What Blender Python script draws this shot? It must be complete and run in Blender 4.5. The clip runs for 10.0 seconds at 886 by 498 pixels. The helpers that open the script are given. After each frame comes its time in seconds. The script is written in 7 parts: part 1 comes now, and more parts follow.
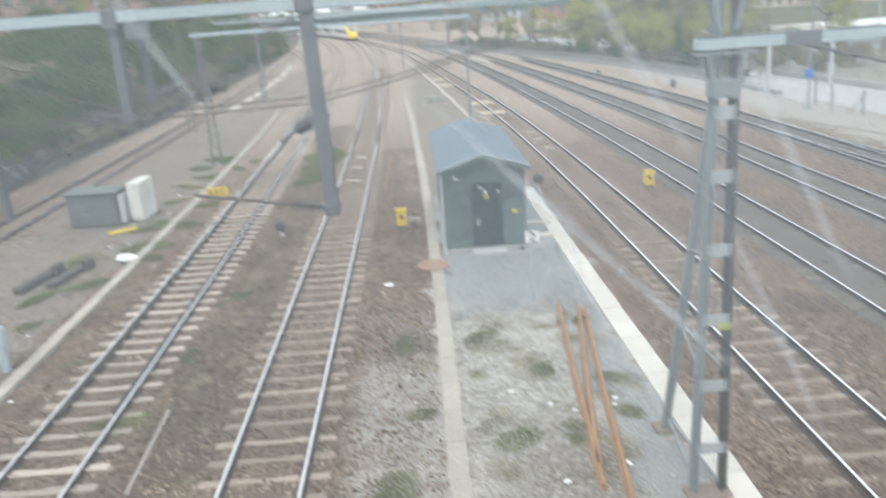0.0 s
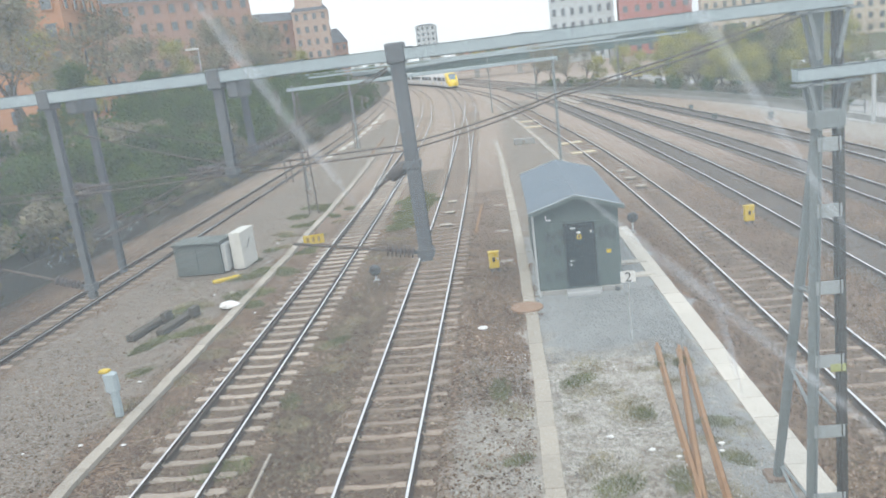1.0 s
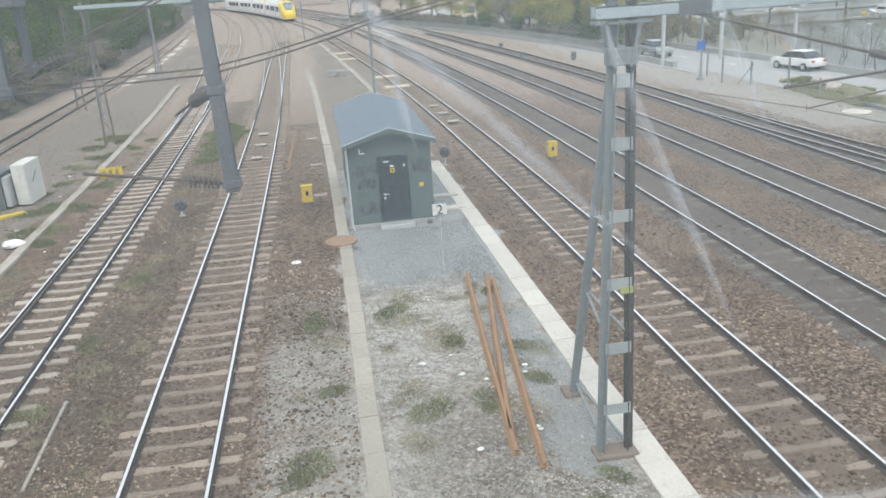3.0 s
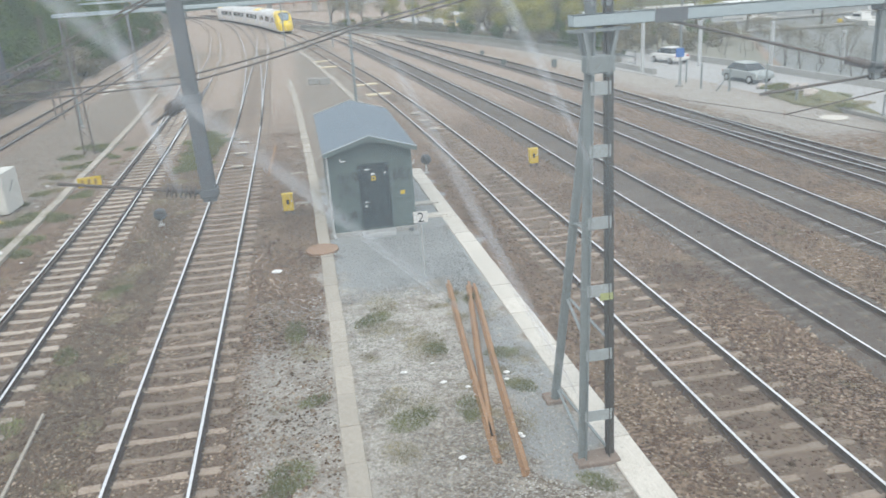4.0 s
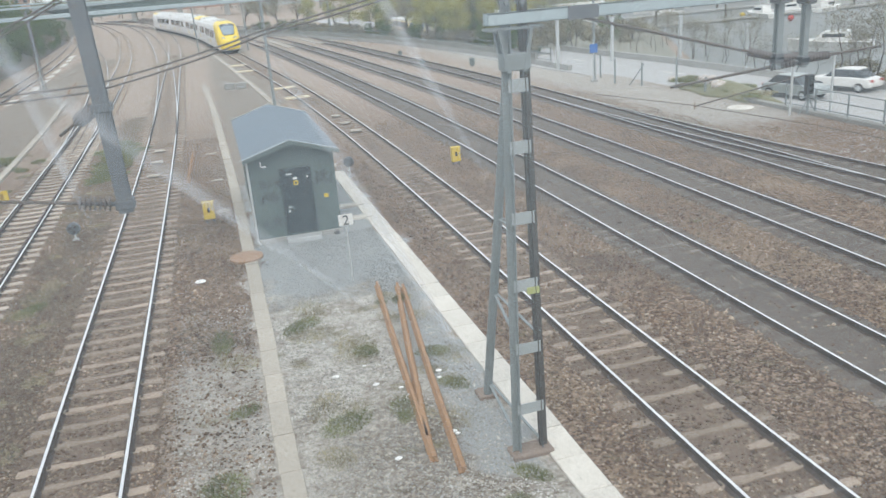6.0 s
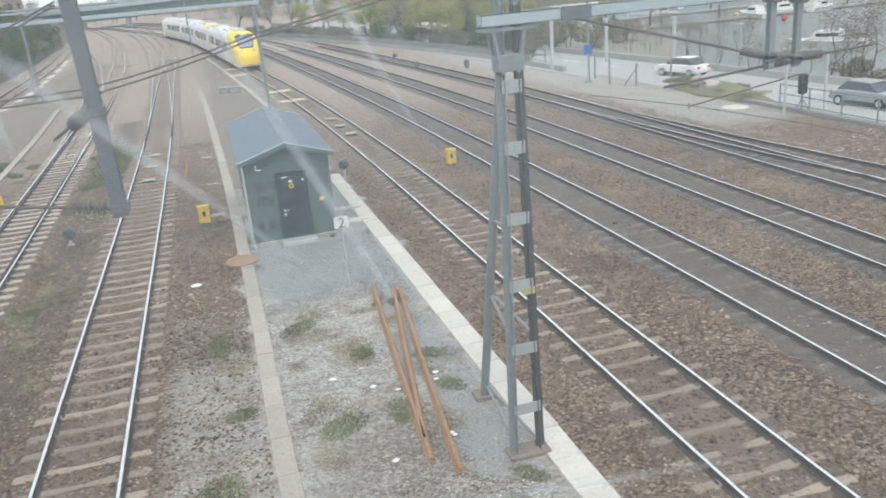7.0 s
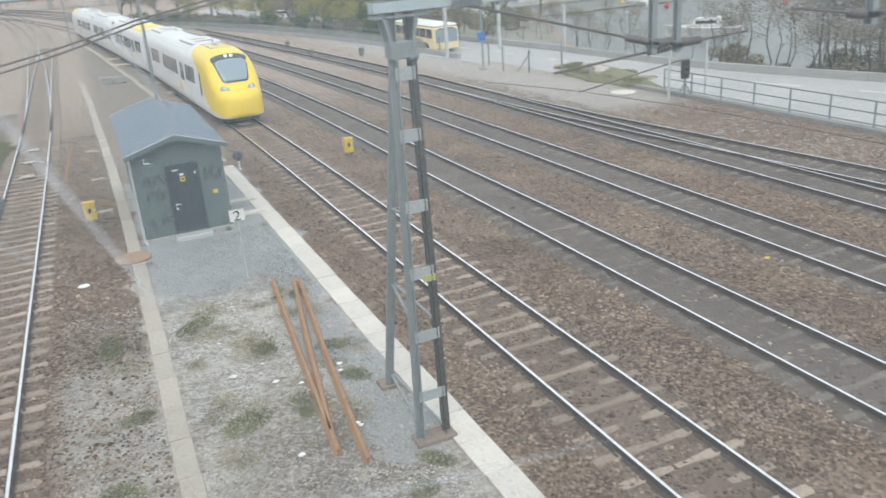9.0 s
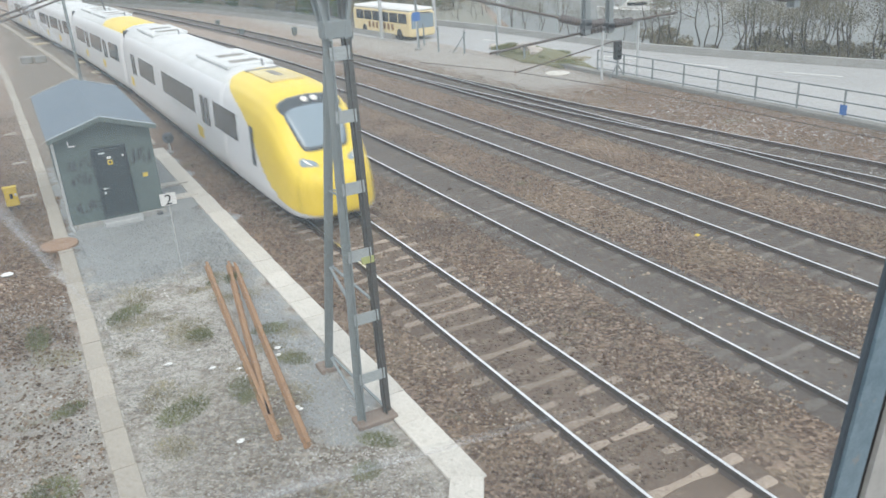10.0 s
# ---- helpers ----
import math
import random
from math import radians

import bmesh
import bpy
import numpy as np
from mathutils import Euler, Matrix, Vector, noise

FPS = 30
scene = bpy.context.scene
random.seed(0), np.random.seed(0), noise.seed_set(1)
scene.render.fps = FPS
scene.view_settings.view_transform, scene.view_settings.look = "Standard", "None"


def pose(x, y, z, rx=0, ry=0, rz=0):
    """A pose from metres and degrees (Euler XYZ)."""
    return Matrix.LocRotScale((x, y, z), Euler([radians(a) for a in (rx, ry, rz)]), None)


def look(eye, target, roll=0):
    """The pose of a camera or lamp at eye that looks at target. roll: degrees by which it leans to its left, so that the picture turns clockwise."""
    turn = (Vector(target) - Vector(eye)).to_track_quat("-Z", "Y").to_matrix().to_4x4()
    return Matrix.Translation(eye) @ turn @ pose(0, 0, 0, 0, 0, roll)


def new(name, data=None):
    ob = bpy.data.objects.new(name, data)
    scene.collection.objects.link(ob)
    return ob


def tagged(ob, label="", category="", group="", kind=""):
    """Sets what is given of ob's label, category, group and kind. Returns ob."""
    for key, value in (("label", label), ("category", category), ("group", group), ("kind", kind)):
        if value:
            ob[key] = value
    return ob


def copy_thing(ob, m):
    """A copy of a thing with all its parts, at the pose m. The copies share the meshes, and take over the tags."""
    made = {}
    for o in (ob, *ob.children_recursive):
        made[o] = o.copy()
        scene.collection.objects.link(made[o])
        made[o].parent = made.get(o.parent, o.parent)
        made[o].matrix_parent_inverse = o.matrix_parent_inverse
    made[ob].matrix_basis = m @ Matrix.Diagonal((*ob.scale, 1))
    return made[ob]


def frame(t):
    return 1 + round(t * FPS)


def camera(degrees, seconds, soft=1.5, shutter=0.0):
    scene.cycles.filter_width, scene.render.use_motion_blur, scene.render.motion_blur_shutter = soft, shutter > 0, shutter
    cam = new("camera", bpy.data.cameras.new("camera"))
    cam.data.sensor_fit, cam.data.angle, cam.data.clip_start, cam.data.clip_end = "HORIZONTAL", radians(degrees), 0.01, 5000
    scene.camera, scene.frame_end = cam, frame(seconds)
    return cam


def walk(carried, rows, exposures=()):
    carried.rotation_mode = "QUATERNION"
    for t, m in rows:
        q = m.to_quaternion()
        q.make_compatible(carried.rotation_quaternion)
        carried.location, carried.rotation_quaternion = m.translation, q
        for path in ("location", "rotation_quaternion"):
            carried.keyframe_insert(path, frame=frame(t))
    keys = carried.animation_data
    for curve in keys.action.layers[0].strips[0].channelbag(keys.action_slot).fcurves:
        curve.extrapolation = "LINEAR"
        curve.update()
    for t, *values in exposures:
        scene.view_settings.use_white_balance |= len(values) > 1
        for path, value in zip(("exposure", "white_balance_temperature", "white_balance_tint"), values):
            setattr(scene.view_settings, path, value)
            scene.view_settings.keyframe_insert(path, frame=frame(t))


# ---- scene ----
cam = camera(58.3, 10.0, soft=1.45, shutter=0.5)
walk(cam, [
    (0, pose(-0.060, -0.055, 8.308, 72.73, 3.90, -2.58)),
    (0.5, pose(-0.105, -0.056, 8.305, 77.40, 5.05, 3.24)),
    (1, pose(-0.080, -0.054, 8.327, 76.34, 6.83, 3.51)),
    (1.5, pose(-0.100, -0.074, 8.307, 73.79, 5.88, -2.00)),
    (2, pose(0.012, -0.004, 8.267, 71.62, 4.50, -8.22)),
    (2.5, pose(0.004, 0.005, 8.260, 70.65, 4.85, -9.39)),
    (2.7, pose(-0.021, 0.011, 8.242, 70.50, 3.89, -9.10)),
    (3.8, pose(0.017, 0.035, 8.225, 70.86, 3.32, -9.70)),
    (4, pose(0.041, 0.040, 8.232, 70.97, 3.56, -10.63)),
    (4.5, pose(0.028, 0.051, 8.206, 70.89, 3.97, -12.42)),
    (5, pose(0.040, 0.041, 8.220, 70.70, 4.83, -14.40)),
    (5.5, pose(0.049, 0.040, 8.229, 70.72, 4.20, -15.86)),
    (5.7, pose(0.044, 0.036, 8.235, 70.63, 4.03, -16.36)),
    (6.8, pose(0.060, -0.001, 8.234, 70.60, 5.08, -16.24)),
    (7, pose(0.061, 0.010, 8.222, 70.72, 4.70, -16.87)),
    (7.5, pose(0.071, 0.012, 8.212, 70.57, 3.30, -19.65)),
    (8, pose(0.070, 0.012, 8.214, 70.23, 3.16, -21.25)),
    (8.5, pose(0.073, 0.015, 8.224, 69.98, 3.17, -21.67)),
    (9, pose(0.105, 0.021, 8.210, 69.31, 4.16, -24.21)),
    (9.5, pose(0.110, 0.042, 8.197, 68.60, 4.07, -27.31)),
    (10, pose(0.110, 0.035, 8.200, 67.69, 3.30, -28.68)),
], exposures=[(0.0, 0.22), (0.5, 0.14), (1.0, 0.10), (1.5, 0.08), (2.5, 0.02), (4.0, 0.02), (10.0, 0.0)])

# ---- world and light: a bright overcast spring sky ----
world = bpy.data.worlds.new("sky")
scene.world = world
world.use_nodes = True
wn, wl = world.node_tree.nodes, world.node_tree.links
sky = wn.new("ShaderNodeTexSky")
sky.sky_type, sky.sun_disc = "NISHITA", False
sky.sun_elevation, sky.sun_rotation = radians(48), radians(200)
sky.air_density, sky.dust_density, sky.ozone_density = 1.0, 6.0, 1.0
grey_sky = wn.new("ShaderNodeMix")
grey_sky.data_type = "RGBA"
grey_sky.inputs[0].default_value = 0.75
grey_sky.inputs[7].default_value = (12.6, 13.1, 13.8, 1)
wl.new(sky.outputs[0], grey_sky.inputs[6])
wl.new(grey_sky.outputs[2], wn["Background"].inputs[0])
wn["Background"].inputs[1].default_value = 0.116
sun = new("sun", bpy.data.lights.new("sun", "SUN"))
sun.data.energy, sun.data.angle, sun.data.color = 1.2, radians(25), (1.0, 0.95, 0.88)
sun.matrix_world = look((-10, -25, 40), (0, 0, 0))


# ---- materials ----
def ramp_mix(nt, fac, c1, c2):
    m = nt.nodes.new("ShaderNodeMix")
    m.data_type = "RGBA"
    for sock, c in ((m.inputs[6], c1), (m.inputs[7], c2)):
        if isinstance(c, tuple):
            sock.default_value = (*c, 1)
        else:
            nt.links.new(c, sock)
    if isinstance(fac, float):
        m.inputs[0].default_value = fac
    else:
        nt.links.new(fac, m.inputs[0])
    return m.outputs[2]


def noise_tex(nt, vec, scale, detail=4, rough=0.6):
    n = nt.nodes.new("ShaderNodeTexNoise")
    n.inputs["Scale"].default_value, n.inputs["Detail"].default_value, n.inputs["Roughness"].default_value = scale, detail, rough
    nt.links.new(vec, n.inputs["Vector"])
    return n.outputs["Fac"]


def fit_range(nt, val, a, b):
    r = nt.nodes.new("ShaderNodeMapRange")
    r.inputs[1].default_value, r.inputs[2].default_value = a, b
    r.interpolation_type = "SMOOTHSTEP"
    nt.links.new(val, r.inputs[0])
    return r.outputs[0]


def arith(nt, op, a, b):
    m = nt.nodes.new("ShaderNodeMath")
    m.operation = op
    for sock, v in zip(m.inputs, (a, b)):
        if isinstance(v, (int, float)):
            sock.default_value = v
        else:
            nt.links.new(v, sock)
    return m.outputs[0]


def surface(name, c1, c2, rough=0.7, metal=0.0, big=0.7, small=18.0, bump=0.15, c3=None, vary=0.0, spec=0.5):
    """A worn surface: two colours in large soft stains, fine grain in both colour and relief; c3: sparse spots."""
    m = bpy.data.materials.new(name)
    m.use_nodes = True
    nt = m.node_tree
    bs = nt.nodes["Principled BSDF"]
    vec = nt.nodes.new("ShaderNodeTexCoord").outputs["Object"]
    big_n = fit_range(nt, noise_tex(nt, vec, big, 5), 0.32, 0.68)
    small_n = noise_tex(nt, vec, small, 6, 0.7)
    col = ramp_mix(nt, big_n, c1, c2)
    dark = ramp_mix(nt, fit_range(nt, small_n, 0.3, 0.75), tuple(v * 0.72 for v in c1), tuple(min(1, v * 1.2) for v in c2))
    col = ramp_mix(nt, 0.45, col, dark)
    if c3:
        spots = fit_range(nt, noise_tex(nt, vec, small * 0.35, 5, 0.7), 0.58, 0.68)
        col = ramp_mix(nt, spots, col, c3)
    if vary:
        info = nt.nodes.new("ShaderNodeObjectInfo")
        hsv = nt.nodes.new("ShaderNodeHueSaturation")
        nt.links.new(col, hsv.inputs["Color"])
        nt.links.new(arith(nt, "ADD", arith(nt, "MULTIPLY", info.outputs["Random"], vary * 2), 1 - vary), hsv.inputs["Value"])
        col = hsv.outputs[0]
    nt.links.new(col, bs.inputs["Base Color"])
    bs.inputs["Metallic"].default_value = metal
    bs.inputs["Specular IOR Level"].default_value = spec
    nt.links.new(arith(nt, "ADD", arith(nt, "MULTIPLY", small_n, 0.25), rough - 0.12), bs.inputs["Roughness"])
    if bump:
        b = nt.nodes.new("ShaderNodeBump")
        b.inputs["Strength"].default_value, b.inputs["Distance"].default_value = bump, 0.02
        nt.links.new(small_n, b.inputs["Height"])
        nt.links.new(b.outputs[0], bs.inputs["Normal"])
    return m


def islands(name, cols, rough=0.9):
    """For stones and leaves: a colour for each loose piece of the mesh."""
    m = bpy.data.materials.new(name)
    m.use_nodes = True
    nt = m.node_tree
    bs = nt.nodes["Principled BSDF"]
    geo = nt.nodes.new("ShaderNodeNewGeometry")
    r = nt.nodes.new("ShaderNodeValToRGB")
    nt.links.new(geo.outputs["Random Per Island"], r.inputs[0])
    while len(r.color_ramp.elements) < len(cols):
        r.color_ramp.elements.new(0.5)
    for k, c in enumerate(cols):
        r.color_ramp.elements[k].position = k / (len(cols) - 1)
        r.color_ramp.elements[k].color = (*c, 1)
    vec = nt.nodes.new("ShaderNodeTexCoord").outputs["Object"]
    col = ramp_mix(nt, arith(nt, "MULTIPLY", noise_tex(nt, vec, 1.3, 4), 0.7), r.outputs[0], cols[0])
    hsv = nt.nodes.new("ShaderNodeHueSaturation")
    nt.links.new(col, hsv.inputs["Color"])
    nt.links.new(arith(nt, "ADD", arith(nt, "MULTIPLY", fit_range(nt, noise_tex(nt, vec, 0.3, 5, 0.65), 0.36, 0.66), 0.62), 0.70), hsv.inputs["Value"])
    nt.links.new(hsv.outputs[0], bs.inputs["Base Color"])
    bs.inputs["Roughness"].default_value = rough
    bs.inputs["Specular IOR Level"].default_value = 0.25
    return m


def ground_material():
    """Ballast, sandy soil and grey gravel, laid by zones with ragged edges."""
    m = bpy.data.materials.new("ground")
    m.use_nodes = True
    nt = m.node_tree
    bs = nt.nodes["Principled BSDF"]
    pos = nt.nodes.new("ShaderNodeNewGeometry").outputs["Position"]
    sep = nt.nodes.new("ShaderNodeSeparateXYZ")
    nt.links.new(pos, sep.inputs[0])
    wob = arith(nt, "MULTIPLY", arith(nt, "SUBTRACT", noise_tex(nt, pos, 0.55, 6, 0.65), 0.5), 3.2)
    x, y = arith(nt, "ADD", sep.outputs[0], wob), arith(nt, "ADD", sep.outputs[1], arith(nt, "MULTIPLY", wob, 1.2))

    def zone(x0, x1, y0, y1, s=0.35):
        a = arith(nt, "MULTIPLY", fit_range(nt, x, x0 - s, x0 + s), fit_range(nt, x, x1 + s, x1 - s))
        b = arith(nt, "MULTIPLY", fit_range(nt, y, y0 - s, y0 + s), fit_range(nt, y, y1 + s, y1 - s))
        return arith(nt, "MULTIPLY", a, b)

    vor = nt.nodes.new("ShaderNodeTexVoronoi")
    vor.inputs["Scale"].default_value = 16
    nt.links.new(pos, vor.inputs["Vector"])
    stone = nt.nodes.new("ShaderNodeSeparateColor")
    nt.links.new(vor.outputs["Color"], stone.inputs[0])
    fine, mid, big = noise_tex(nt, pos, 60, 5, 0.75), noise_tex(nt, pos, 5, 5, 0.65), noise_tex(nt, pos, 0.35, 5, 0.6)
    pick1, pick2, pick3 = (arith(nt, "POWER", stone.outputs[k], 1.8) for k in range(3))
    ballast = ramp_mix(nt, pick1, (0.080, 0.051, 0.036), (0.36, 0.255, 0.183))
    ballast = ramp_mix(nt, fit_range(nt, big, 0.35, 0.65), ballast, ramp_mix(nt, pick2, (0.098, 0.067, 0.050), (0.42, 0.312, 0.243)))
    tan = ramp_mix(nt, pick3, (0.125, 0.088, 0.058), (0.50, 0.39, 0.29))
    ballast = ramp_mix(nt, arith(nt, "MULTIPLY", fit_range(nt, noise_tex(nt, pos, 0.24, 6, 0.7), 0.52, 0.64), 0.8), ballast, tan)
    ballast = ramp_mix(nt, arith(nt, "MULTIPLY", fit_range(nt, noise_tex(nt, pos, 0.16, 6, 0.7), 0.53, 0.66), 0.6), ballast, (0.095, 0.073, 0.064))
    sand = ramp_mix(nt, fit_range(nt, mid, 0.3, 0.7), (0.36, 0.33, 0.29), (0.54, 0.515, 0.475))
    sand = ramp_mix(nt, fit_range(nt, fine, 0.4, 0.72), sand, (0.66, 0.645, 0.61))
    soil = ramp_mix(nt, fit_range(nt, mid, 0.35, 0.65), (0.15, 0.122, 0.088), (0.27, 0.235, 0.185))
    grit = ramp_mix(nt, arith(nt, "POWER", stone.outputs[1], 2.0), (0.13, 0.10, 0.075), (0.50, 0.45, 0.38))
    soil = ramp_mix(nt, 0.6, soil, grit)
    sand = ramp_mix(nt, arith(nt, "MULTIPLY", fit_range(nt, stone.outputs[0], 0.80, 0.9), 0.5), sand, (0.17, 0.15, 0.125))
    sand = ramp_mix(nt, arith(nt, "MULTIPLY", fit_range(nt, noise_tex(nt, pos, 1.0, 7, 0.8), 0.47, 0.62), 0.8), sand, soil)
    sand = ramp_mix(nt, arith(nt, "MULTIPLY", zone(1.2, 4.4, 4.0, 13.6, 0.9), 0.75), sand, grit)
    gravel = ramp_mix(nt, fit_range(nt, fine, 0.3, 0.7), (0.25, 0.265, 0.27), (0.46, 0.475, 0.48))
    pale = ramp_mix(nt, fit_range(nt, fine, 0.3, 0.7), (0.31, 0.29, 0.265), (0.53, 0.505, 0.47))
    left = ramp_mix(nt, fit_range(nt, mid, 0.3, 0.7), (0.175, 0.15, 0.125), (0.295, 0.262, 0.228))
    left = ramp_mix(nt, 0.45, left, ramp_mix(nt, arith(nt, "POWER", stone.outputs[2], 1.6), (0.13, 0.10, 0.08), (0.54, 0.48, 0.415)))
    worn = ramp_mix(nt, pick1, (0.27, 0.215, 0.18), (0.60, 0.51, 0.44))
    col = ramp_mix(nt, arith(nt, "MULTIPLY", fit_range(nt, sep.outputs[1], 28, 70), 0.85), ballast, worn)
    col = ramp_mix(nt, zone(-17.0, -11.2, -50, 120), col, left)
    col = ramp_mix(nt, arith(nt, "MULTIPLY", zone(-6.4, -4.6, -50, 60, 0.5), 0.7), col, (0.125, 0.1, 0.075))
    col = ramp_mix(nt, arith(nt, "MULTIPLY", zone(22.9, 28.6, 33, 130, 1.6), 0.85), col, pale)
    col = ramp_mix(nt, arith(nt, "MULTIPLY", zone(-1.9, 0.4, -50, 17.8, 0.5), 0.75), col, sand)
    col = ramp_mix(nt, zone(0.1, 4.9, -50, 23.5, 0.3), col, sand)
    col = ramp_mix(nt, zone(-0.1, 4.9, 33.5, 130, 0.8), col, left)
    col = ramp_mix(nt, zone(0.5, 5.0, 21.0, 35.0, 0.25), col, gravel)
    col = ramp_mix(nt, zone(3.4, 4.6, 11.0, 21.0, 0.25), col, gravel)
    far = fit_range(nt, arith(nt, "ABSOLUTE", sep.outputs[0], 0), 40, 60)
    col = ramp_mix(nt, far, col, (0.12, 0.13, 0.08))
    moss = arith(nt, "MULTIPLY", fit_range(nt, noise_tex(nt, pos, 0.45, 6, 0.7), 0.60, 0.70), 0.55)
    col = ramp_mix(nt, moss, col, (0.13, 0.14, 0.065))
    nt.links.new(col, bs.inputs["Base Color"])
    bs.inputs["Roughness"].default_value = 0.93
    bs.inputs["Specular IOR Level"].default_value = 0.2
    h = arith(nt, "ADD", arith(nt, "MULTIPLY", vor.outputs["Distance"], -0.9), fine)
    b = nt.nodes.new("ShaderNodeBump")
    b.inputs["Strength"].default_value, b.inputs["Distance"].default_value = 0.7, 0.05
    nt.links.new(h, b.inputs["Height"])
    nt.links.new(b.outputs[0], bs.inputs["Normal"])
    return m


def glassy(name, tint, rough=0.03, alpha=None):
    m = bpy.data.materials.new(name)
    m.use_nodes = True
    bs = m.node_tree.nodes["Principled BSDF"]
    bs.inputs["Base Color"].default_value = (*tint, 1)
    bs.inputs["Roughness"].default_value = rough
    bs.inputs["Specular IOR Level"].default_value = 0.8
    return m


def glow(name, col, power):
    m = bpy.data.materials.new(name)
    m.use_nodes = True
    bs = m.node_tree.nodes["Principled BSDF"]
    bs.inputs["Base Color"].default_value = (*col, 1)
    bs.inputs["Emission Color"].default_value = (*col, 1)
    bs.inputs["Emission Strength"].default_value = power
    return m


def plain(name, c, rough=0.5, metal=0.0):
    return surface(name, c, tuple(v * 0.88 for v in c), rough, metal, 1.5, 25, 0.05)


GROUND = ground_material()
STONES = islands("ballast stones", [(0.106, 0.072, 0.051), (0.20, 0.14, 0.098), (0.33, 0.247, 0.178), (0.58, 0.48, 0.38), (0.23, 0.17, 0.127), (0.118, 0.088, 0.065)])
PEBBLES = islands("pale pebbles", [(0.29, 0.275, 0.25), (0.45, 0.435, 0.415), (0.68, 0.665, 0.635), (0.23, 0.205, 0.18)])
GRAVEL = islands("grey gravel", [(0.22, 0.235, 0.24), (0.36, 0.375, 0.38), (0.5, 0.51, 0.51), (0.27, 0.275, 0.27)])
RAIL_HEAD = surface("polished rail head", (0.88, 0.88, 0.89), (0.78, 0.78, 0.79), 0.3, 1.0, 1.5, 30, 0.02)
RAIL_SIDE = surface("rusty rail side", (0.055, 0.042, 0.038), (0.095, 0.07, 0.058), 0.85, 0.0, 2.0, 30, 0.2)
SLEEPER = surface("dusty concrete sleeper", (0.26, 0.205, 0.16), (0.37, 0.305, 0.25), 0.92, 0, 3.0, 25, 0.3, (0.2, 0.15, 0.12), vary=0.22)
SLEEPER_PALE = surface("pale concrete sleeper", (0.36, 0.305, 0.255), (0.48, 0.42, 0.36), 0.92, 0, 3.0, 25, 0.3, (0.27, 0.21, 0.17), vary=0.22)
SLEEPER_DARK = surface("oily sleeper", (0.13, 0.11, 0.10), (0.2, 0.175, 0.155), 0.92, 0, 3.0, 25, 0.3, (0.09, 0.075, 0.065), vary=0.2)
CLIP = surface("rail clip", (0.07, 0.055, 0.045), (0.13, 0.1, 0.08), 0.85)
CONCRETE = surface("weathered concrete lid", (0.55, 0.52, 0.47), (0.68, 0.65, 0.6), 0.9, 0, 1.2, 22, 0.25, (0.42, 0.4, 0.36), vary=0.07)
CONCRETE_OLD = surface("old concrete lid", (0.36, 0.33, 0.285), (0.46, 0.42, 0.365), 0.92, 0, 1.0, 20, 0.3, (0.28, 0.25, 0.21), vary=0.1)
RUST = surface("orange rust", (0.27, 0.155, 0.085), (0.37, 0.225, 0.125), 0.9, 0, 3.0, 30, 0.3, (0.17, 0.09, 0.055))
RUST_LID = surface("rusted lid", (0.29, 0.185, 0.125), (0.37, 0.25, 0.175), 0.9, 0, 3.0, 25, 0.25)
STEEL = surface("grey-green painted steel", (0.19, 0.22, 0.23), (0.26, 0.29, 0.30), 0.6, 0, 1.2, 25, 0.15, (0.19, 0.19, 0.18))
RUSTY_STEEL = surface("brown weathered steel", (0.12, 0.105, 0.092), (0.18, 0.16, 0.145), 0.75, 0, 1.2, 25, 0.15, (0.15, 0.10, 0.07))
STEEL_DARK = surface("dark painted steel", (0.10, 0.11, 0.125), (0.145, 0.155, 0.168), 0.6, 0, 1.2, 25, 0.15, (0.14, 0.11, 0.09))
STEEL_BLUE = surface("blue-grey beam paint", (0.34, 0.42, 0.46), (0.44, 0.52, 0.55), 0.55, 0, 0.8, 25, 0.1, (0.33, 0.36, 0.36))
GALV = surface("galvanised steel", (0.5, 0.52, 0.53), (0.6, 0.62, 0.63), 0.5, 0.3, 2, 25, 0.1)
WIRE = surface("weathered copper wire", (0.11, 0.09, 0.08), (0.16, 0.13, 0.115), 0.7, 0.3)
PORCELAIN = surface("brown insulator glaze", (0.085, 0.07, 0.068), (0.13, 0.105, 0.1), 0.35, 0, 3, 30, 0.05)
SHED = surface("grey-green shed wall", (0.095, 0.132, 0.132), (0.132, 0.168, 0.164), 0.8, 0, 0.9, 30, 0.2, (0.17, 0.2, 0.195))
SHED_DOOR = surface("dark blue-grey door", (0.022, 0.034, 0.044), (0.035, 0.048, 0.058), 0.5, 0, 1.5, 30, 0.08)
SHED_ROOF = surface("bluish roofing felt", (0.125, 0.165, 0.21), (0.165, 0.205, 0.25), 0.75, 0, 0.8, 45, 0.25)
TRIM = surface("pale roof edging", (0.36, 0.41, 0.44), (0.44, 0.48, 0.5), 0.5, 0.2)
SCRAWL = surface("black spray paint", (0.035, 0.045, 0.05), (0.06, 0.07, 0.075), 0.7)
YELLOW = surface("faded yellow paint", (0.62, 0.44, 0.04), (0.72, 0.53, 0.07), 0.6, 0, 3, 25, 0.1, (0.45, 0.33, 0.08))
WHITE = plain("white paint", (0.8, 0.8, 0.79))
BLACK = plain("black paint", (0.025, 0.025, 0.027))
RED = plain("red paint", (0.45, 0.05, 0.04))
BLUE = plain("blue sign paint", (0.05, 0.17, 0.5))
CAB_GREY = surface("grey-green cabinet", (0.115, 0.135, 0.135), (0.165, 0.19, 0.185), 0.75, 0, 1.2, 25, 0.15, (0.24, 0.25, 0.24))
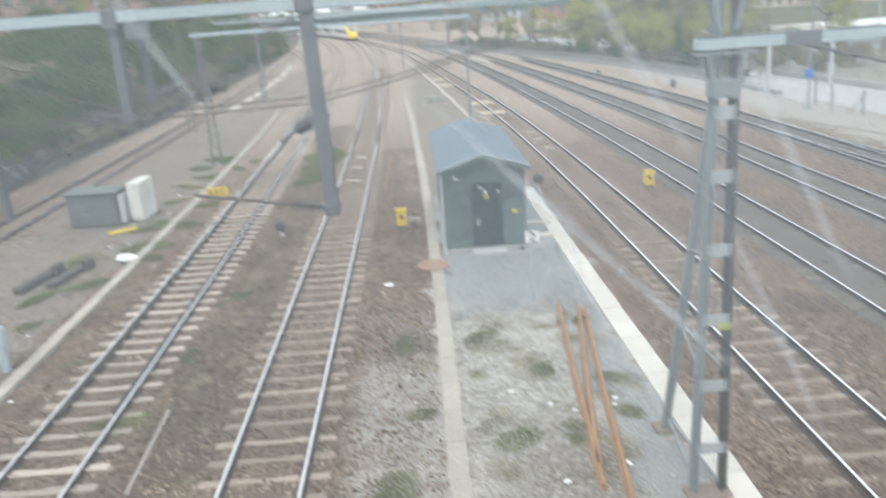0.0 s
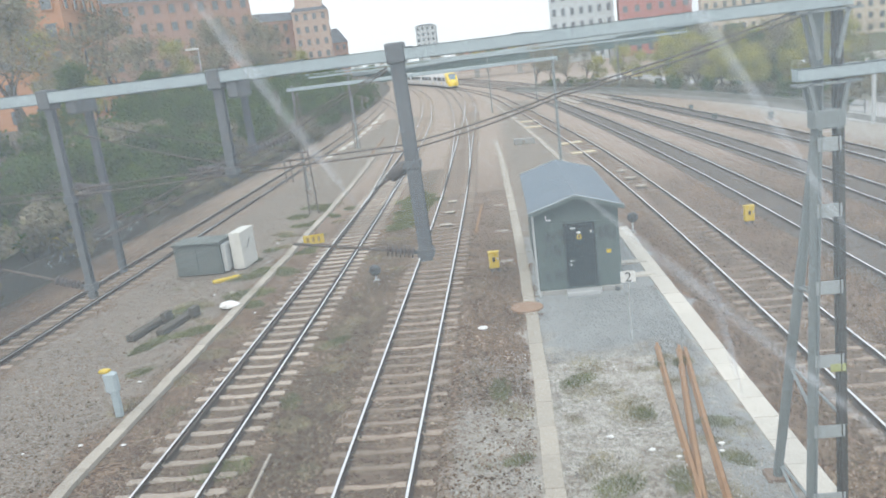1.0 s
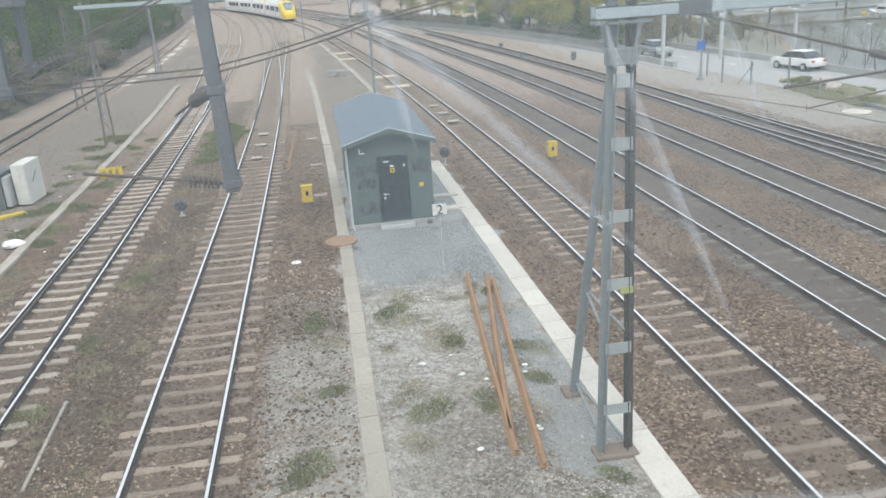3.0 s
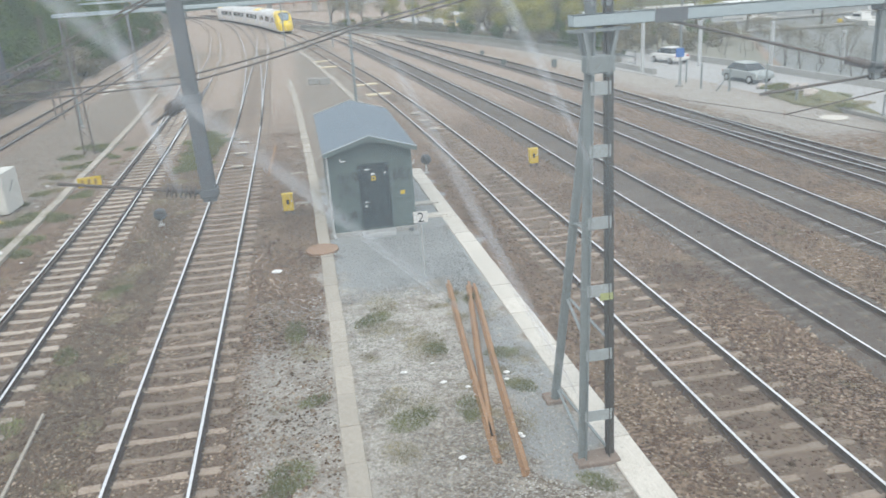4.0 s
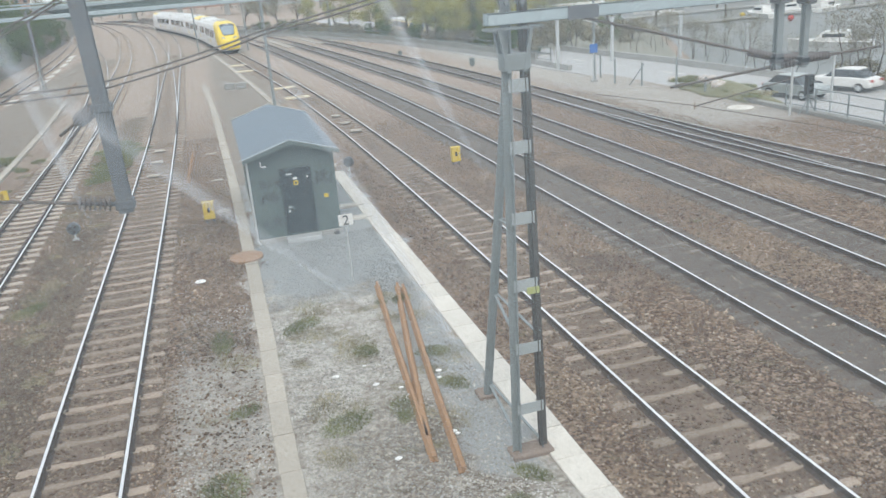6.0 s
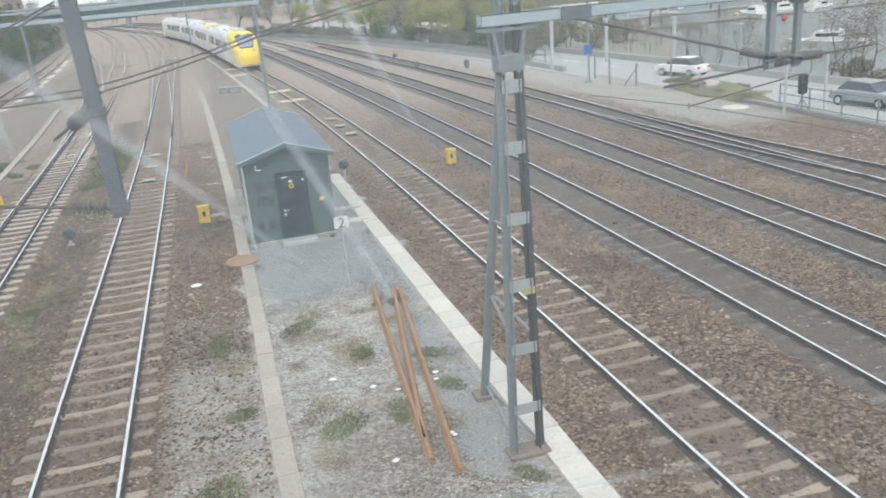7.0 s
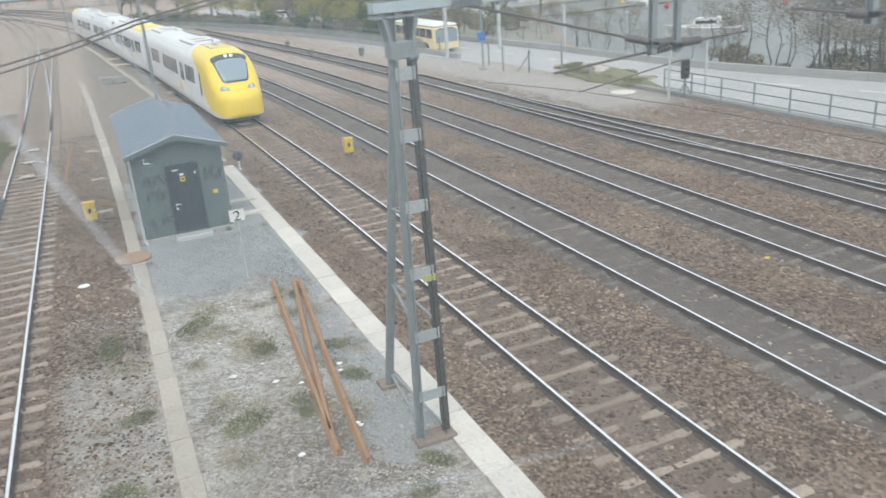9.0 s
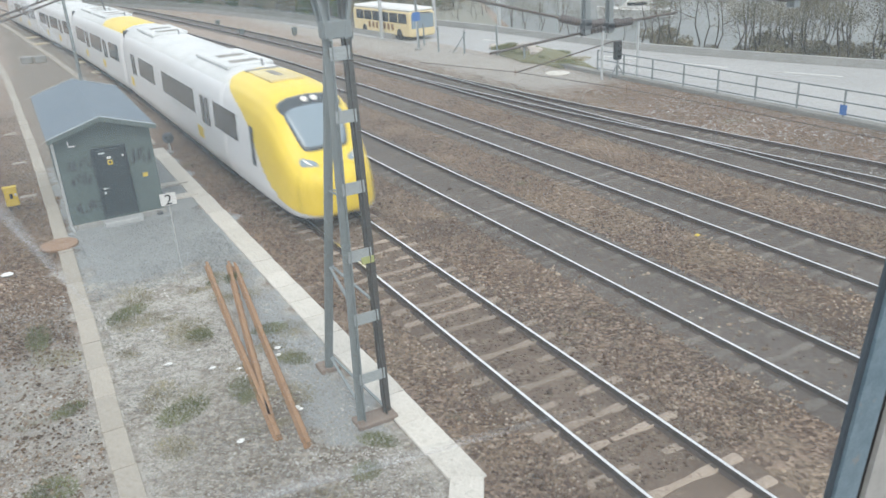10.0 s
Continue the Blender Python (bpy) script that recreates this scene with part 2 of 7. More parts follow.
CAB_WHITE = surface("dirty white cabinet", (0.6, 0.6, 0.57), (0.72, 0.72, 0.69), 0.7, 0, 1.5, 20, 0.1, (0.4, 0.4, 0.38))
TIMBER = surface("dark creosoted timber", (0.075, 0.068, 0.06), (0.125, 0.112, 0.1), 0.9, 0, 2, 25, 0.3)
PAPER = surface("crumpled white plastic", (0.78, 0.78, 0.78), (0.88, 0.88, 0.88), 0.5, 0, 4, 12, 0.4)
GRASS = islands("spring grass", [(0.13, 0.15, 0.065), (0.19, 0.21, 0.09), (0.30, 0.29, 0.16), (0.17, 0.175, 0.09)], 0.8)
DRY = islands("dry weeds", [(0.38, 0.33, 0.22), (0.27, 0.24, 0.15), (0.2, 0.22, 0.11)], 0.9)
LEAF = islands("dark hedge leaves", [(0.045, 0.085, 0.025), (0.085, 0.14, 0.035), (0.18, 0.21, 0.055), (0.07, 0.10, 0.03)], 0.7)
LEAF_YELLOW = islands("fresh yellow-green leaves", [(0.32, 0.31, 0.08), (0.46, 0.43, 0.12), (0.36, 0.34, 0.13), (0.24, 0.26, 0.09)], 0.7)
TWIG = islands("grey-brown twigs", [(0.22, 0.195, 0.15), (0.32, 0.285, 0.21), (0.29, 0.28, 0.14)], 0.9)
BARK = surface("bark", (0.085, 0.072, 0.06), (0.13, 0.11, 0.095), 0.95, 0, 2, 15, 0.5)
EARTH = surface("brown embankment earth", (0.085, 0.074, 0.058), (0.145, 0.125, 0.10), 0.95, 0, 0.3, 4, 0.4, (0.07, 0.075, 0.04))
ASPHALT = surface("pale worn asphalt", (0.36, 0.36, 0.36), (0.43, 0.43, 0.43), 0.9, 0, 0.2, 12, 0.1)
KERB = surface("concrete wall", (0.3, 0.3, 0.29), (0.4, 0.4, 0.39), 0.9, 0, 0.5, 10, 0.2, (0.24, 0.23, 0.21))
TRAIN_WHITE = plain("pale grey train paint", (0.86, 0.87, 0.90), 0.35)
TRAIN_ROOF = surface("train roof grey", (0.60, 0.62, 0.63), (0.78, 0.79, 0.80), 0.65, 0, 0.5, 8, 0.1, (0.5, 0.5, 0.49))
TRAIN_YELLOW = plain("train yellow", (0.94, 0.69, 0.05), 0.35)
TRAIN_GRIME = surface("dusty tan roof paint", (0.62, 0.51, 0.25), (0.78, 0.68, 0.40), 0.8, 0, 0.9, 9, 0.1, (0.45, 0.38, 0.25))
TRAIN_GRILLE = surface("grey roof grille", (0.22, 0.21, 0.19), (0.34, 0.32, 0.29), 0.8, 0, 1.5, 20, 0.1)
TRAIN_DARK = plain("train underframe", (0.04, 0.042, 0.045), 0.7)
DARK_GLASS = glassy("dark train glass", (0.035, 0.045, 0.055), 0.05)
# pale blue base colour stands in for the sky mirrored in the glass
SKY_TINT_GLASS = glassy("windscreen glass", (0.24, 0.31, 0.37), 0.04)
WINDOW_GLASS = glassy("house window glass", (0.16, 0.18, 0.20), 0.1)
HEADLAMP = glow("lit headlamp", (0.85, 0.83, 0.78), 0.15)


# ---- building tools ----
class Shape:
    """Collects verts and faces of one mesh; each face may take a material slot."""

    def __init__(self):
        self.v, self.f, self.s = [], [], []

    def add(self, verts, faces, slot=0, m=None):
        n = len(self.v)
        self.v += [tuple(m @ Vector(p)) if m else tuple(p) for p in verts]
        self.f += [tuple(i + n for i in f) for f in faces]
        self.s += [slot] * len(faces)
        return self

    def box(self, x0, x1, y0, y1, z0, z1, c=0.0, slot=0, m=None):
        """A box; c chamfers its upright and lying edges."""
        if c <= 0:
            vs = [(x, y, z) for z in (z0, z1) for y in (y0, y1) for x in (x0, x1)]
            return self.add(vs, [(0, 2, 3, 1), (4, 5, 7, 6), (0, 1, 5, 4), (2, 6, 7, 3), (0, 4, 6, 2), (1, 3, 7, 5)], slot, m)

        def ring(e, z):
            return [(x0 + e + c, y0 + e, z), (x1 - e - c, y0 + e, z), (x1 - e, y0 + e + c, z), (x1 - e, y1 - e - c, z),
                    (x1 - e - c, y1 - e, z), (x0 + e + c, y1 - e, z), (x0 + e, y1 - e - c, z), (x0 + e, y0 + e + c, z)]
        return self.loft([ring(c, z0), ring(0, z0 + c), ring(0, z1 - c), ring(c, z1)], True, slot, m)

    def loft(self, rings, caps=True, slot=0, m=None):
        n = len(rings[0])
        faces = [(k * n + i, k * n + (i + 1) % n, (k + 1) * n + (i + 1) % n, (k + 1) * n + i) for k in range(len(rings) - 1) for i in range(n)]
        if caps:
            faces += [tuple(range(n - 1, -1, -1)), tuple(range((len(rings) - 1) * n, len(rings) * n))]
        return self.add([p for r in rings for p in r], faces, slot, m)

    def tube(self, p0, p1, r0, r1=None, n=8, slot=0, m=None):
        p0, p1 = Vector(p0), Vector(p1)
        q = (p1 - p0).to_track_quat("Z", "Y")
        r1 = r0 if r1 is None else r1
        rings = [[p + q @ Vector((r * math.cos(a * 2 * math.pi / n), r * math.sin(a * 2 * math.pi / n), 0)) for a in range(n)] for p, r in ((p0, r0), (p1, r1))]
        return self.loft(rings, True, slot, m)

    def bar(self, p0, p1, w, d, slot=0):
        """A square bar from p0 to p1, w wide and d deep."""
        p0, p1 = Vector(p0), Vector(p1)
        q = (p1 - p0).to_track_quat("Z", "Y")
        rings = [[p + q @ Vector((a * w / 2, b * d / 2, 0)) for a, b in ((-1, -1), (1, -1), (1, 1), (-1, 1))] for p in (p0, p1)]
        return self.loft(rings, True, slot)

    def lathe(self, profile, n=12, at=(0, 0, 0), m=None, slot=0):
        rings = [[(at[0] + r * math.cos(2 * math.pi * k / n), at[1] + r * math.sin(2 * math.pi * k / n), at[2] + z) for k in range(n)] for r, z in profile]
        return self.loft(rings, True, slot, m)

    def mesh(self, name, mats):
        me = bpy.data.meshes.new(name)
        me.from_pydata(self.v, [], self.f)
        for m in mats:
            me.materials.append(m)
        if any(self.s):
            me.polygons.foreach_set("material_index", self.s)
        me.update()
        return me


def part(name, shape, mats, parent=None, label="", smooth=False, bevel=0.0):
    me = shape if isinstance(shape, bpy.types.Mesh) else shape.mesh(name, mats if isinstance(mats, (list, tuple)) else [mats])
    ob = new(name, me)
    if parent:
        ob.parent = parent
    if smooth:
        me.polygons.foreach_set("use_smooth", [True] * len(me.polygons))
    if bevel:
        b = ob.modifiers.new("bevel", "BEVEL")
        b.width, b.segments, b.limit_method = bevel, 2, "ANGLE"
    if label:
        tagged(ob, label)
    return ob


def thing(name, at, label, category, group="", kind="", rz=0.0):
    ob = new(name)
    ob.empty_display_size = 0.3
    ob.matrix_basis = pose(*at, 0, 0, rz)
    return tagged(ob, label, category, group, kind)


def solid(name, shape, mats, label, category, group="", kind="", at=(0, 0, 0), rz=0.0, smooth=False, bevel=0.0):
    ob = part(name, shape, mats, None, "", smooth, bevel)
    ob.matrix_basis = pose(*at, 0, 0, rz)
    return tagged(ob, label, category, group, kind)


rng = np.random.default_rng(4)

# ---- ground, road, water ----
RAIL_Z = 0.17
g = Shape()
xs = [-1500, -300, -60, -30, -23, -10, 0, 10, 20, 28.3]
ys = [-200, -20, 0, 20, 40, 60, 90, 130, 200, 300, 600, 3000]
for k in range(len(xs) - 1):
    for j in range(len(ys) - 1):
        g.add([(xs[k], ys[j], 0), (xs[k + 1], ys[j], 0), (xs[k + 1], ys[j + 1], 0), (xs[k], ys[j + 1], 0)], [(0, 1, 2, 3)])
g.add([(28.3, 600, 0), (1500, 600, 0), (1500, 3000, 0), (28.3, 3000, 0)], [(0, 1, 2, 3)])
g.add([(28.3, 150, 0), (400, 150, 0), (400, 600, 0), (28.3, 600, 0)], [(0, 1, 2, 3)])
g.add([(28.3, 55, 0), (36, 55, 0), (52, 88, 0), (54, 112, 0), (42, 150, 0), (28.3, 150, 0)], [(0, 1, 2, 3, 4, 5)])
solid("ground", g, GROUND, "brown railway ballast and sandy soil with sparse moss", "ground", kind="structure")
solid("road", Shape().box(28.75, 40.0, -200, 150, -1.0, -0.30), ASPHALT, "pale grey worn asphalt road along the quay", "road", kind="structure")
solid("water", Shape().box(29.5, 400, -200, 150, -3.0, -1.65),
      surface("harbour water", (0.10, 0.112, 0.108), (0.15, 0.16, 0.155), 0.4, 0, 0.1, 1.5, 0.1), "grey-green harbour water with soft ripples", "water", kind="structure")


# ---- tracks ----
def curve(*knots):
    """A smooth line: x for each y, through knots (y, x)."""
    ky, kx = np.array(knots, float).T
    slope = np.gradient(kx, ky)

    def at(y):
        y = min(max(y, ky[0]), ky[-1])
        k = min(int(np.searchsorted(ky, y, "right")) - 1, len(ky) - 2)
        h = ky[k + 1] - ky[k]
        u = (y - ky[k]) / h
        return float((2 * u ** 3 - 3 * u * u + 1) * kx[k] + (u ** 3 - 2 * u * u + u) * h * slope[k]
                     + (3 * u * u - 2 * u ** 3) * kx[k + 1] + (u ** 3 - u * u) * h * slope[k + 1])
    return at


# centre lines of the tracks: straight near by, then curving away to the left
LINES = {
    "a": curve((-40, -7.82), (14, -7.82), (30, -7.91), (42, -8.04), (55, -8.23), (70, -8.52), (87, -9.08), (108, -10.05), (136, -12.15), (172, -15.5), (210, -20.5), (330, -42)),
    "b": curve((-40, -3.36), (15, -3.36), (40, -3.27), (52, -3.31), (66, -3.52), (82, -3.73), (104, -3.98), (128, -4.6), (150, -5.6), (200, -9.8), (330, -28)),
    "h": curve((45, -3.28), (52, -3.31), (60, -3.46), (70, -3.76), (90, -4.5), (110, -5.55), (140, -7.65), (180, -11.2), (210, -14.8), (330, -36)),
    "k": curve((45, -8.08), (52, -8.28), (60, -8.66), (73, -9.5), (85, -10.5), (98, -11.8), (117, -13.9), (140, -17.3), (170, -23), (210, -32)),
    "c": curve((-40, 7.73), (8, 7.70), (20, 7.66), (33, 7.54), (43, 7.3), (54, 6.89), (68, 6.15), (77, 5.5), (85, 4.86), (107, 3.15), (123, 1.75), (141, 0.15), (160, -2.6), (200, -9.8), (250, -21.5), (330, -45)),
    "d": curve((-40, 12.2), (12, 12.12), (31, 11.95), (45, 11.73), (60, 11.18), (69, 10.75), (82, 10.05), (97, 9.1), (120, 7.4), (145, 4.9), (170, 1.5), (200, -4), (250, -15), (330, -39)),
    "e": curve((-40, 16.75), (12, 16.68), (33, 16.47), (43, 16.25), (54, 15.87), (65, 15.3), (75, 14.65), (84, 14.1), (96, 13.2), (120, 11.0), (150, 7.3), (200, -0.5), (250, -11), (330, -34)),
    "f": curve((-40, 21.45), (10, 21.35), (20, 21.2), (30, 21.0), (45, 20.75), (55, 20.4), (66, 19.72), (76, 18.98), (86, 18.1), (104, 16.55), (131, 13.55), (160, 9.5), (200, 3.0), (250, -7), (330, -29)),
    "g": curve((-40, 30.4), (10, 24.15), (16, 23.4), (23, 22.58), (31, 21.7), (38, 21.15), (46, 20.76), (55, 20.4)),
    "l": curve((-40, -18.5), (60, -18.5), (90, -18.9), (130, -20.7), (200, -27.5), (330, -52)),
}
NEAR, FAR = -12.0, 300.0
PROFILE = [(-0.075, -0.17), (0.075, -0.17), (0.075, -0.15), (0.012, -0.125), (0.01, -0.04), (0.034, -0.03), (0.036, -0.004), (0.029, 0.0),
           (-0.029, 0.0), (-0.036, -0.004), (-0.034, -0.03), (-0.01, -0.04), (-0.012, -0.125), (-0.07, -0.155)]


def rail_shape(line, side, y0, y1):
    ys = list(np.arange(y0, min(y1, 60), 4.0)) + list(np.arange(max(y0, 60), y1, 8.0)) + [y1]
    s, rings = Shape(), []
    for y in ys:
        t = Vector((line(y + 0.5) - line(y - 0.5), 1, 0)).normalized()
        nx = Vector((t.y, -t.x, 0))
        c = Vector((line(y), y, RAIL_Z)) + nx * side
        rings.append([c + nx * a + Vector((0, 0, b)) for a, b in PROFILE])
    s.loft(rings, True)
    n = len(PROFILE)
    for k in range(len(ys) - 1):
        s.s[k * n + 7] = 1
    return s


def sleeper_mesh():
    s = Shape()
    rings = []
    for x, w, h in ((-1.25, 0.10, 0.05), (-1.2, 0.115, 0.075), (-0.5, 0.115, 0.075), (-0.2, 0.095, 0.055), (0.2, 0.095, 0.055), (0.5, 0.115, 0.075), (1.2, 0.115, 0.075), (1.25, 0.10, 0.05)):
        rings.append([(x, -w, -0.12), (x, -w, h - 0.03), (x, -w + 0.035, h), (x, w - 0.035, h), (x, w, h - 0.03), (x, w, -0.12)])
    return s.loft(rings, True)


SLEEPER_MESH = sleeper_mesh().mesh("sleeper", [SLEEPER])
SLEEPER_MESH_PALE = sleeper_mesh().mesh("sleeper", [SLEEPER_PALE])
SLEEPER_MESH_DARK = sleeper_mesh().mesh("sleeper", [SLEEPER_DARK])
clip = Shape()
for sx in (-1, 1):
    clip.box(sx * 0.075 - 0.03, sx * 0.075 + 0.03, -0.06, 0.06, 0.0, 0.035, 0.01)
CLIP_MESH = clip.mesh("rail_clip", [CLIP])
TRACKS = []


def track(key, label, y0, y1, mesh, deep, near_to, step=0.71):
    line = LINES[key]
    t = thing("railway_track", (0, 0, 0), label, "railway track", "railway tracks", "structure")
    for side in (-0.752, 0.752):
        part("rail", rail_shape(line, side, y0, y1), [RAIL_SIDE, RAIL_HEAD], t, "steel rail with a polished running surface")
    TRACKS.append((t, line, y0, y1, mesh, deep, near_to, step))
    return t


track("a", "straight railway track with pale concrete sleepers in brown ballast", NEAR, FAR, SLEEPER_MESH_PALE, 0.018, 62)
track("b", "railway track with shiny rails and brown-stained concrete sleepers", NEAR, FAR, SLEEPER_MESH, 0.037, 62)
track("c", "railway track that carries the yellow train", NEAR, FAR, SLEEPER_MESH, 0.045, 62)
track("d", "railway track with dark sleepers sunk in ballast", NEAR, FAR, SLEEPER_MESH_DARK, 0.044, 50)
track("e", "railway track with dark sleepers sunk in ballast", NEAR, FAR, SLEEPER_MESH_DARK, 0.044, 50)
track("f", "rusty siding track with dark bed", NEAR, FAR, SLEEPER_MESH_DARK, 0.05, 55)
track("g", "rusty track that joins the siding at a turnout", NEAR, 47, SLEEPER_MESH_DARK, 0.052, 50)
track("l", "railway track below the planted bank", NEAR, FAR, SLEEPER_MESH, 0.03, 62)
track("h", "diverging track of a turnout", 50, FAR, SLEEPER_MESH, 0.045, 50)
track("k", "diverging track of a turnout", 47, 205, SLEEPER_MESH, 0.045, 50)

# guard rails at the turnouts
for k, (key, a, b) in enumerate((("a", 16, 78), ("l", 20, 90))):
    for side in (-0.62, 0.62):
        gr = rail_shape(LINES[key], side, a, b)
        gr.s = [0] * len(gr.s)
        part("guard_rail", gr, [RAIL_SIDE], TRACKS[0][0] if key == "a" else TRACKS[7][0], "dark rusty guard rail")
# pale walking strips between the far tracks
for key, a, b, off in (("d", 108, 156, 2.3), ("e", 110, 172, 3.0)):
    ln = LINES[key]
    s = Shape().loft([[(ln(y) + off + dx, y, dz) for dx, dz in ((-0.5, 0), (-0.5, 0.12), (0.5, 0.12), (0.5, 0))] for y in range(a, b, 6)], True)
    solid("walking_strip", s, CONCRETE_OLD, "pale concrete walking strip between tracks", "slab", "walking strips", "structure")

# stained beds between the rails: oily grey on the busy tracks, rust-brown on the others
BED = surface("dark oily ballast", (0.085, 0.070, 0.060), (0.145, 0.120, 0.104), 0.95, 0, 0.5, 14, 0.8, (0.23, 0.195, 0.165))
BED_BROWN = surface("rust-brown ballast", (0.105, 0.074, 0.055), (0.20, 0.148, 0.112), 0.95, 0, 0.5, 14, 0.8, (0.30, 0.235, 0.185))
for key in "abcldefg":
    line, s = LINES[key], Shape()
    top = 0.014 if key in "def" else 0.005
    ys = np.arange(NEAR, 39 if key == "g" else 118, 4.0)
    s.loft([[(line(y) - 1.3, y, 0.0), (line(y) - 0.95, y, top), (line(y) + 0.95, y, top), (line(y) + 1.3, y, 0.0)] for y in ys], False)
    busy = key in "defg"
    solid("track_bed", s, BED if busy else BED_BROWN, "dark oil-stained ballast between the rails" if busy else "rust-brown ballast between the rails", "ballast", kind="structure")

# ---- the concrete trough routes and pads ----
def duct(y0, y1, line, width, step, mat, z, label, jitter):
    t = thing("cable_trough", (0, 0, 0), label, "cable trough", kind="structure")
    y, k = y0, 0
    base = Shape().box(-width / 2, width / 2, 0, step - 0.012, -0.1, z, 0.012).mesh("lid", [mat])
    while y < y1:
        ob = part("lid", base, mat, t)
        ang = math.degrees(math.atan2(line(y) - line(y + step), step))
        ob.matrix_basis = pose(line(y) + rng.normal(0, jitter), y, rng.uniform(-0.01, 0.004), rng.normal(0, 0.4), rng.normal(0, 0.4), ang + rng.normal(0, 0.35))
        y += step
    return t


def white_line(y):
    return 4.99 - 0.0092 * (y - 10)


duct(9.0, 34.4, white_line, 0.57, 1.0, CONCRETE, 0.04, "pale concrete cable trough lids beside the track", 0.006)
duct(36, 150, curve((30, 4.85), (36, 4.75), (59, 4.0), (68, 3.5), (77, 2.93), (95, 1.75), (120, -0.2), (160, -4.2)), 0.4, 2.0, CONCRETE_OLD, 0.06, "pale concrete cable trough lids beside the far track", 0.02)
tn = thing("cable_trough", (0, 0, 0), "pale concrete cable trough lids at the bend", "cable trough", kind="structure")
for k in range(6):
    ob = part("lid", Shape().box(-0.27, 0.27, -0.99, 0, -0.1, 0.095, 0.012), CONCRETE, tn)
    ob.matrix_basis = pose(4.97 - 0.53 * k, 9.10 - 0.84 * k, -0.008, 0, 0, -32)
duct(6, 76, curve((0, 0.3), (12, 0.25), (20, 0.29), (30, 0.26), (37, 0.18), (47, 0.01), (60, -0.23), (70, -0.55), (80, -0.98)), 0.40, 1.3, CONCRETE_OLD, 0.035, "old brownish concrete cable trough lids sunk in soil", 0.006)
duct(8, 72, curve((0, -10.35), (15, -10.45), (42, -10.82), (55, -11.15), (71, -11.9), (80, -12.3)), 0.34, 1.0, CONCRETE_OLD, 0.13, "narrow raised concrete cable trough", 0.012)
for k, (x0, x1, y) in enumerate(((3.5, 4.8, 27.2), (3.5, 4.8, 28.9))):
    solid("trough_branch", Shape().box(x0, x1, y, y + 0.35, -0.05, 0.09, 0.012), CONCRETE, "short pale concrete trough lid leading to the shed", "cable trough", "trough branches", "structure")
for k, (x, y) in enumerate(((-0.2, 36.5), (-0.35, 43.0), (-0.1, 31.0))):
    solid("trough_branch", Shape().box(x - 0.55, x, y, y + 0.3, -0.05, 0.03, 0.01), CONCRETE_OLD, "short old concrete trough lid", "cable trough", "trough branches", "structure")


# ---- the shed ----
shed = thing("equipment_shed", (0, 0, 0), "grey-green windowless equipment shed with scrawled walls and closed dark door", "shed")
X0, X1, Y0, Y1, WALL, PEAK, XM = 0.70, 3.48, 26.08, 34.0, 2.86, 3.36, 2.09
w = Shape()
w.loft([[(x, y, z) for x, z in ((X0, 0.0), (X1, 0.0), (X1, WALL), (XM, PEAK - 0.06), (X0, WALL))] for y in (Y0, Y1)], True)
part("wall", w, SHED, shed)
part("plinth", Shape().box(X0 - 0.04, X1 + 0.04, Y0 - 0.04, Y1 + 0.04, -0.05, 0.16, 0.02), KERB, shed)
for sx, a, b in ((0, X0 - 0.17, XM), (1, XM, X1 + 0.17)):
    za, zb = (WALL + 0.02, PEAK) if sx == 0 else (PEAK, WALL + 0.02)
    r = Shape().loft([[(a, y, za), (b, y, zb), (b, y, zb + 0.07), (a, y, za + 0.07)] for y in (Y0 - 0.32, Y1 + 0.3)], True)
    part("roof", r, SHED_ROOF, shed)
    for y in (Y0 - 0.345, Y1 + 0.325):
        part("roof_edging", Shape().loft([[(a, y - 0.02, za - 0.06), (b, y - 0.02, zb - 0.06), (b, y - 0.02, zb + 0.085), (a, y - 0.02, za + 0.085)],
                                          [(a, y + 0.02, za - 0.06), (b, y + 0.02, zb - 0.06), (b, y + 0.02, zb + 0.085), (a, y + 0.02, za + 0.085)]], True), SHED, shed, "grey-green barge board")
        part("roof_trim", Shape().loft([[(a, y - 0.03, za + 0.075), (b, y - 0.03, zb + 0.075), (b, y - 0.03, zb + 0.1), (a, y - 0.03, za + 0.1)],
                                        [(a, y + 0.05, za + 0.075), (b, y + 0.05, zb + 0.075), (b, y + 0.05, zb + 0.1), (a, y + 0.05, za + 0.1)]], True), TRIM, shed, "pale metal verge strip")
door = part("door", Shape().box(1.72, 2.60, Y0 - 0.05, Y0 - 0.004, 0.24, 2.36, 0.01), SHED_DOOR, shed, "closed dark blue-grey steel door")
fr = Shape()
for b in ((1.64, 1.72, 0.2, 2.44), (2.60, 2.68, 0.2, 2.44)):
    fr.box(b[0], b[1], Y0 - 0.07, Y0 - 0.003, b[2], b[3])
fr.box(1.64, 2.68, Y0 - 0.072, Y0 - 0.002, 2.36, 2.45)
part("frame", fr, SHED_DOOR, shed, "dark steel door frame")
part("step", Shape().box(1.58, 2.74, Y0 - 0.45, Y0 - 0.045, 0.0, 0.16, 0.015), GALV, shed, "grey steel door step")
part("handle", Shape().tube((1.82, Y0 - 0.06, 1.16), (1.82, Y0 - 0.12, 1.16), 0.03).tube((1.82, Y0 - 0.11, 1.16), (1.96, Y0 - 0.11, 1.16), 0.014), GALV, door, "steel handle")
part("lock_plate", Shape().box(1.79, 1.86, Y0 - 0.065, Y0 - 0.05, 0.98, 1.05), GALV, door)
part("notice", Shape().box(2.07, 2.2, Y0 - 0.06, Y0 - 0.051, 2.07, 2.14), WHITE, door, "small white notice")
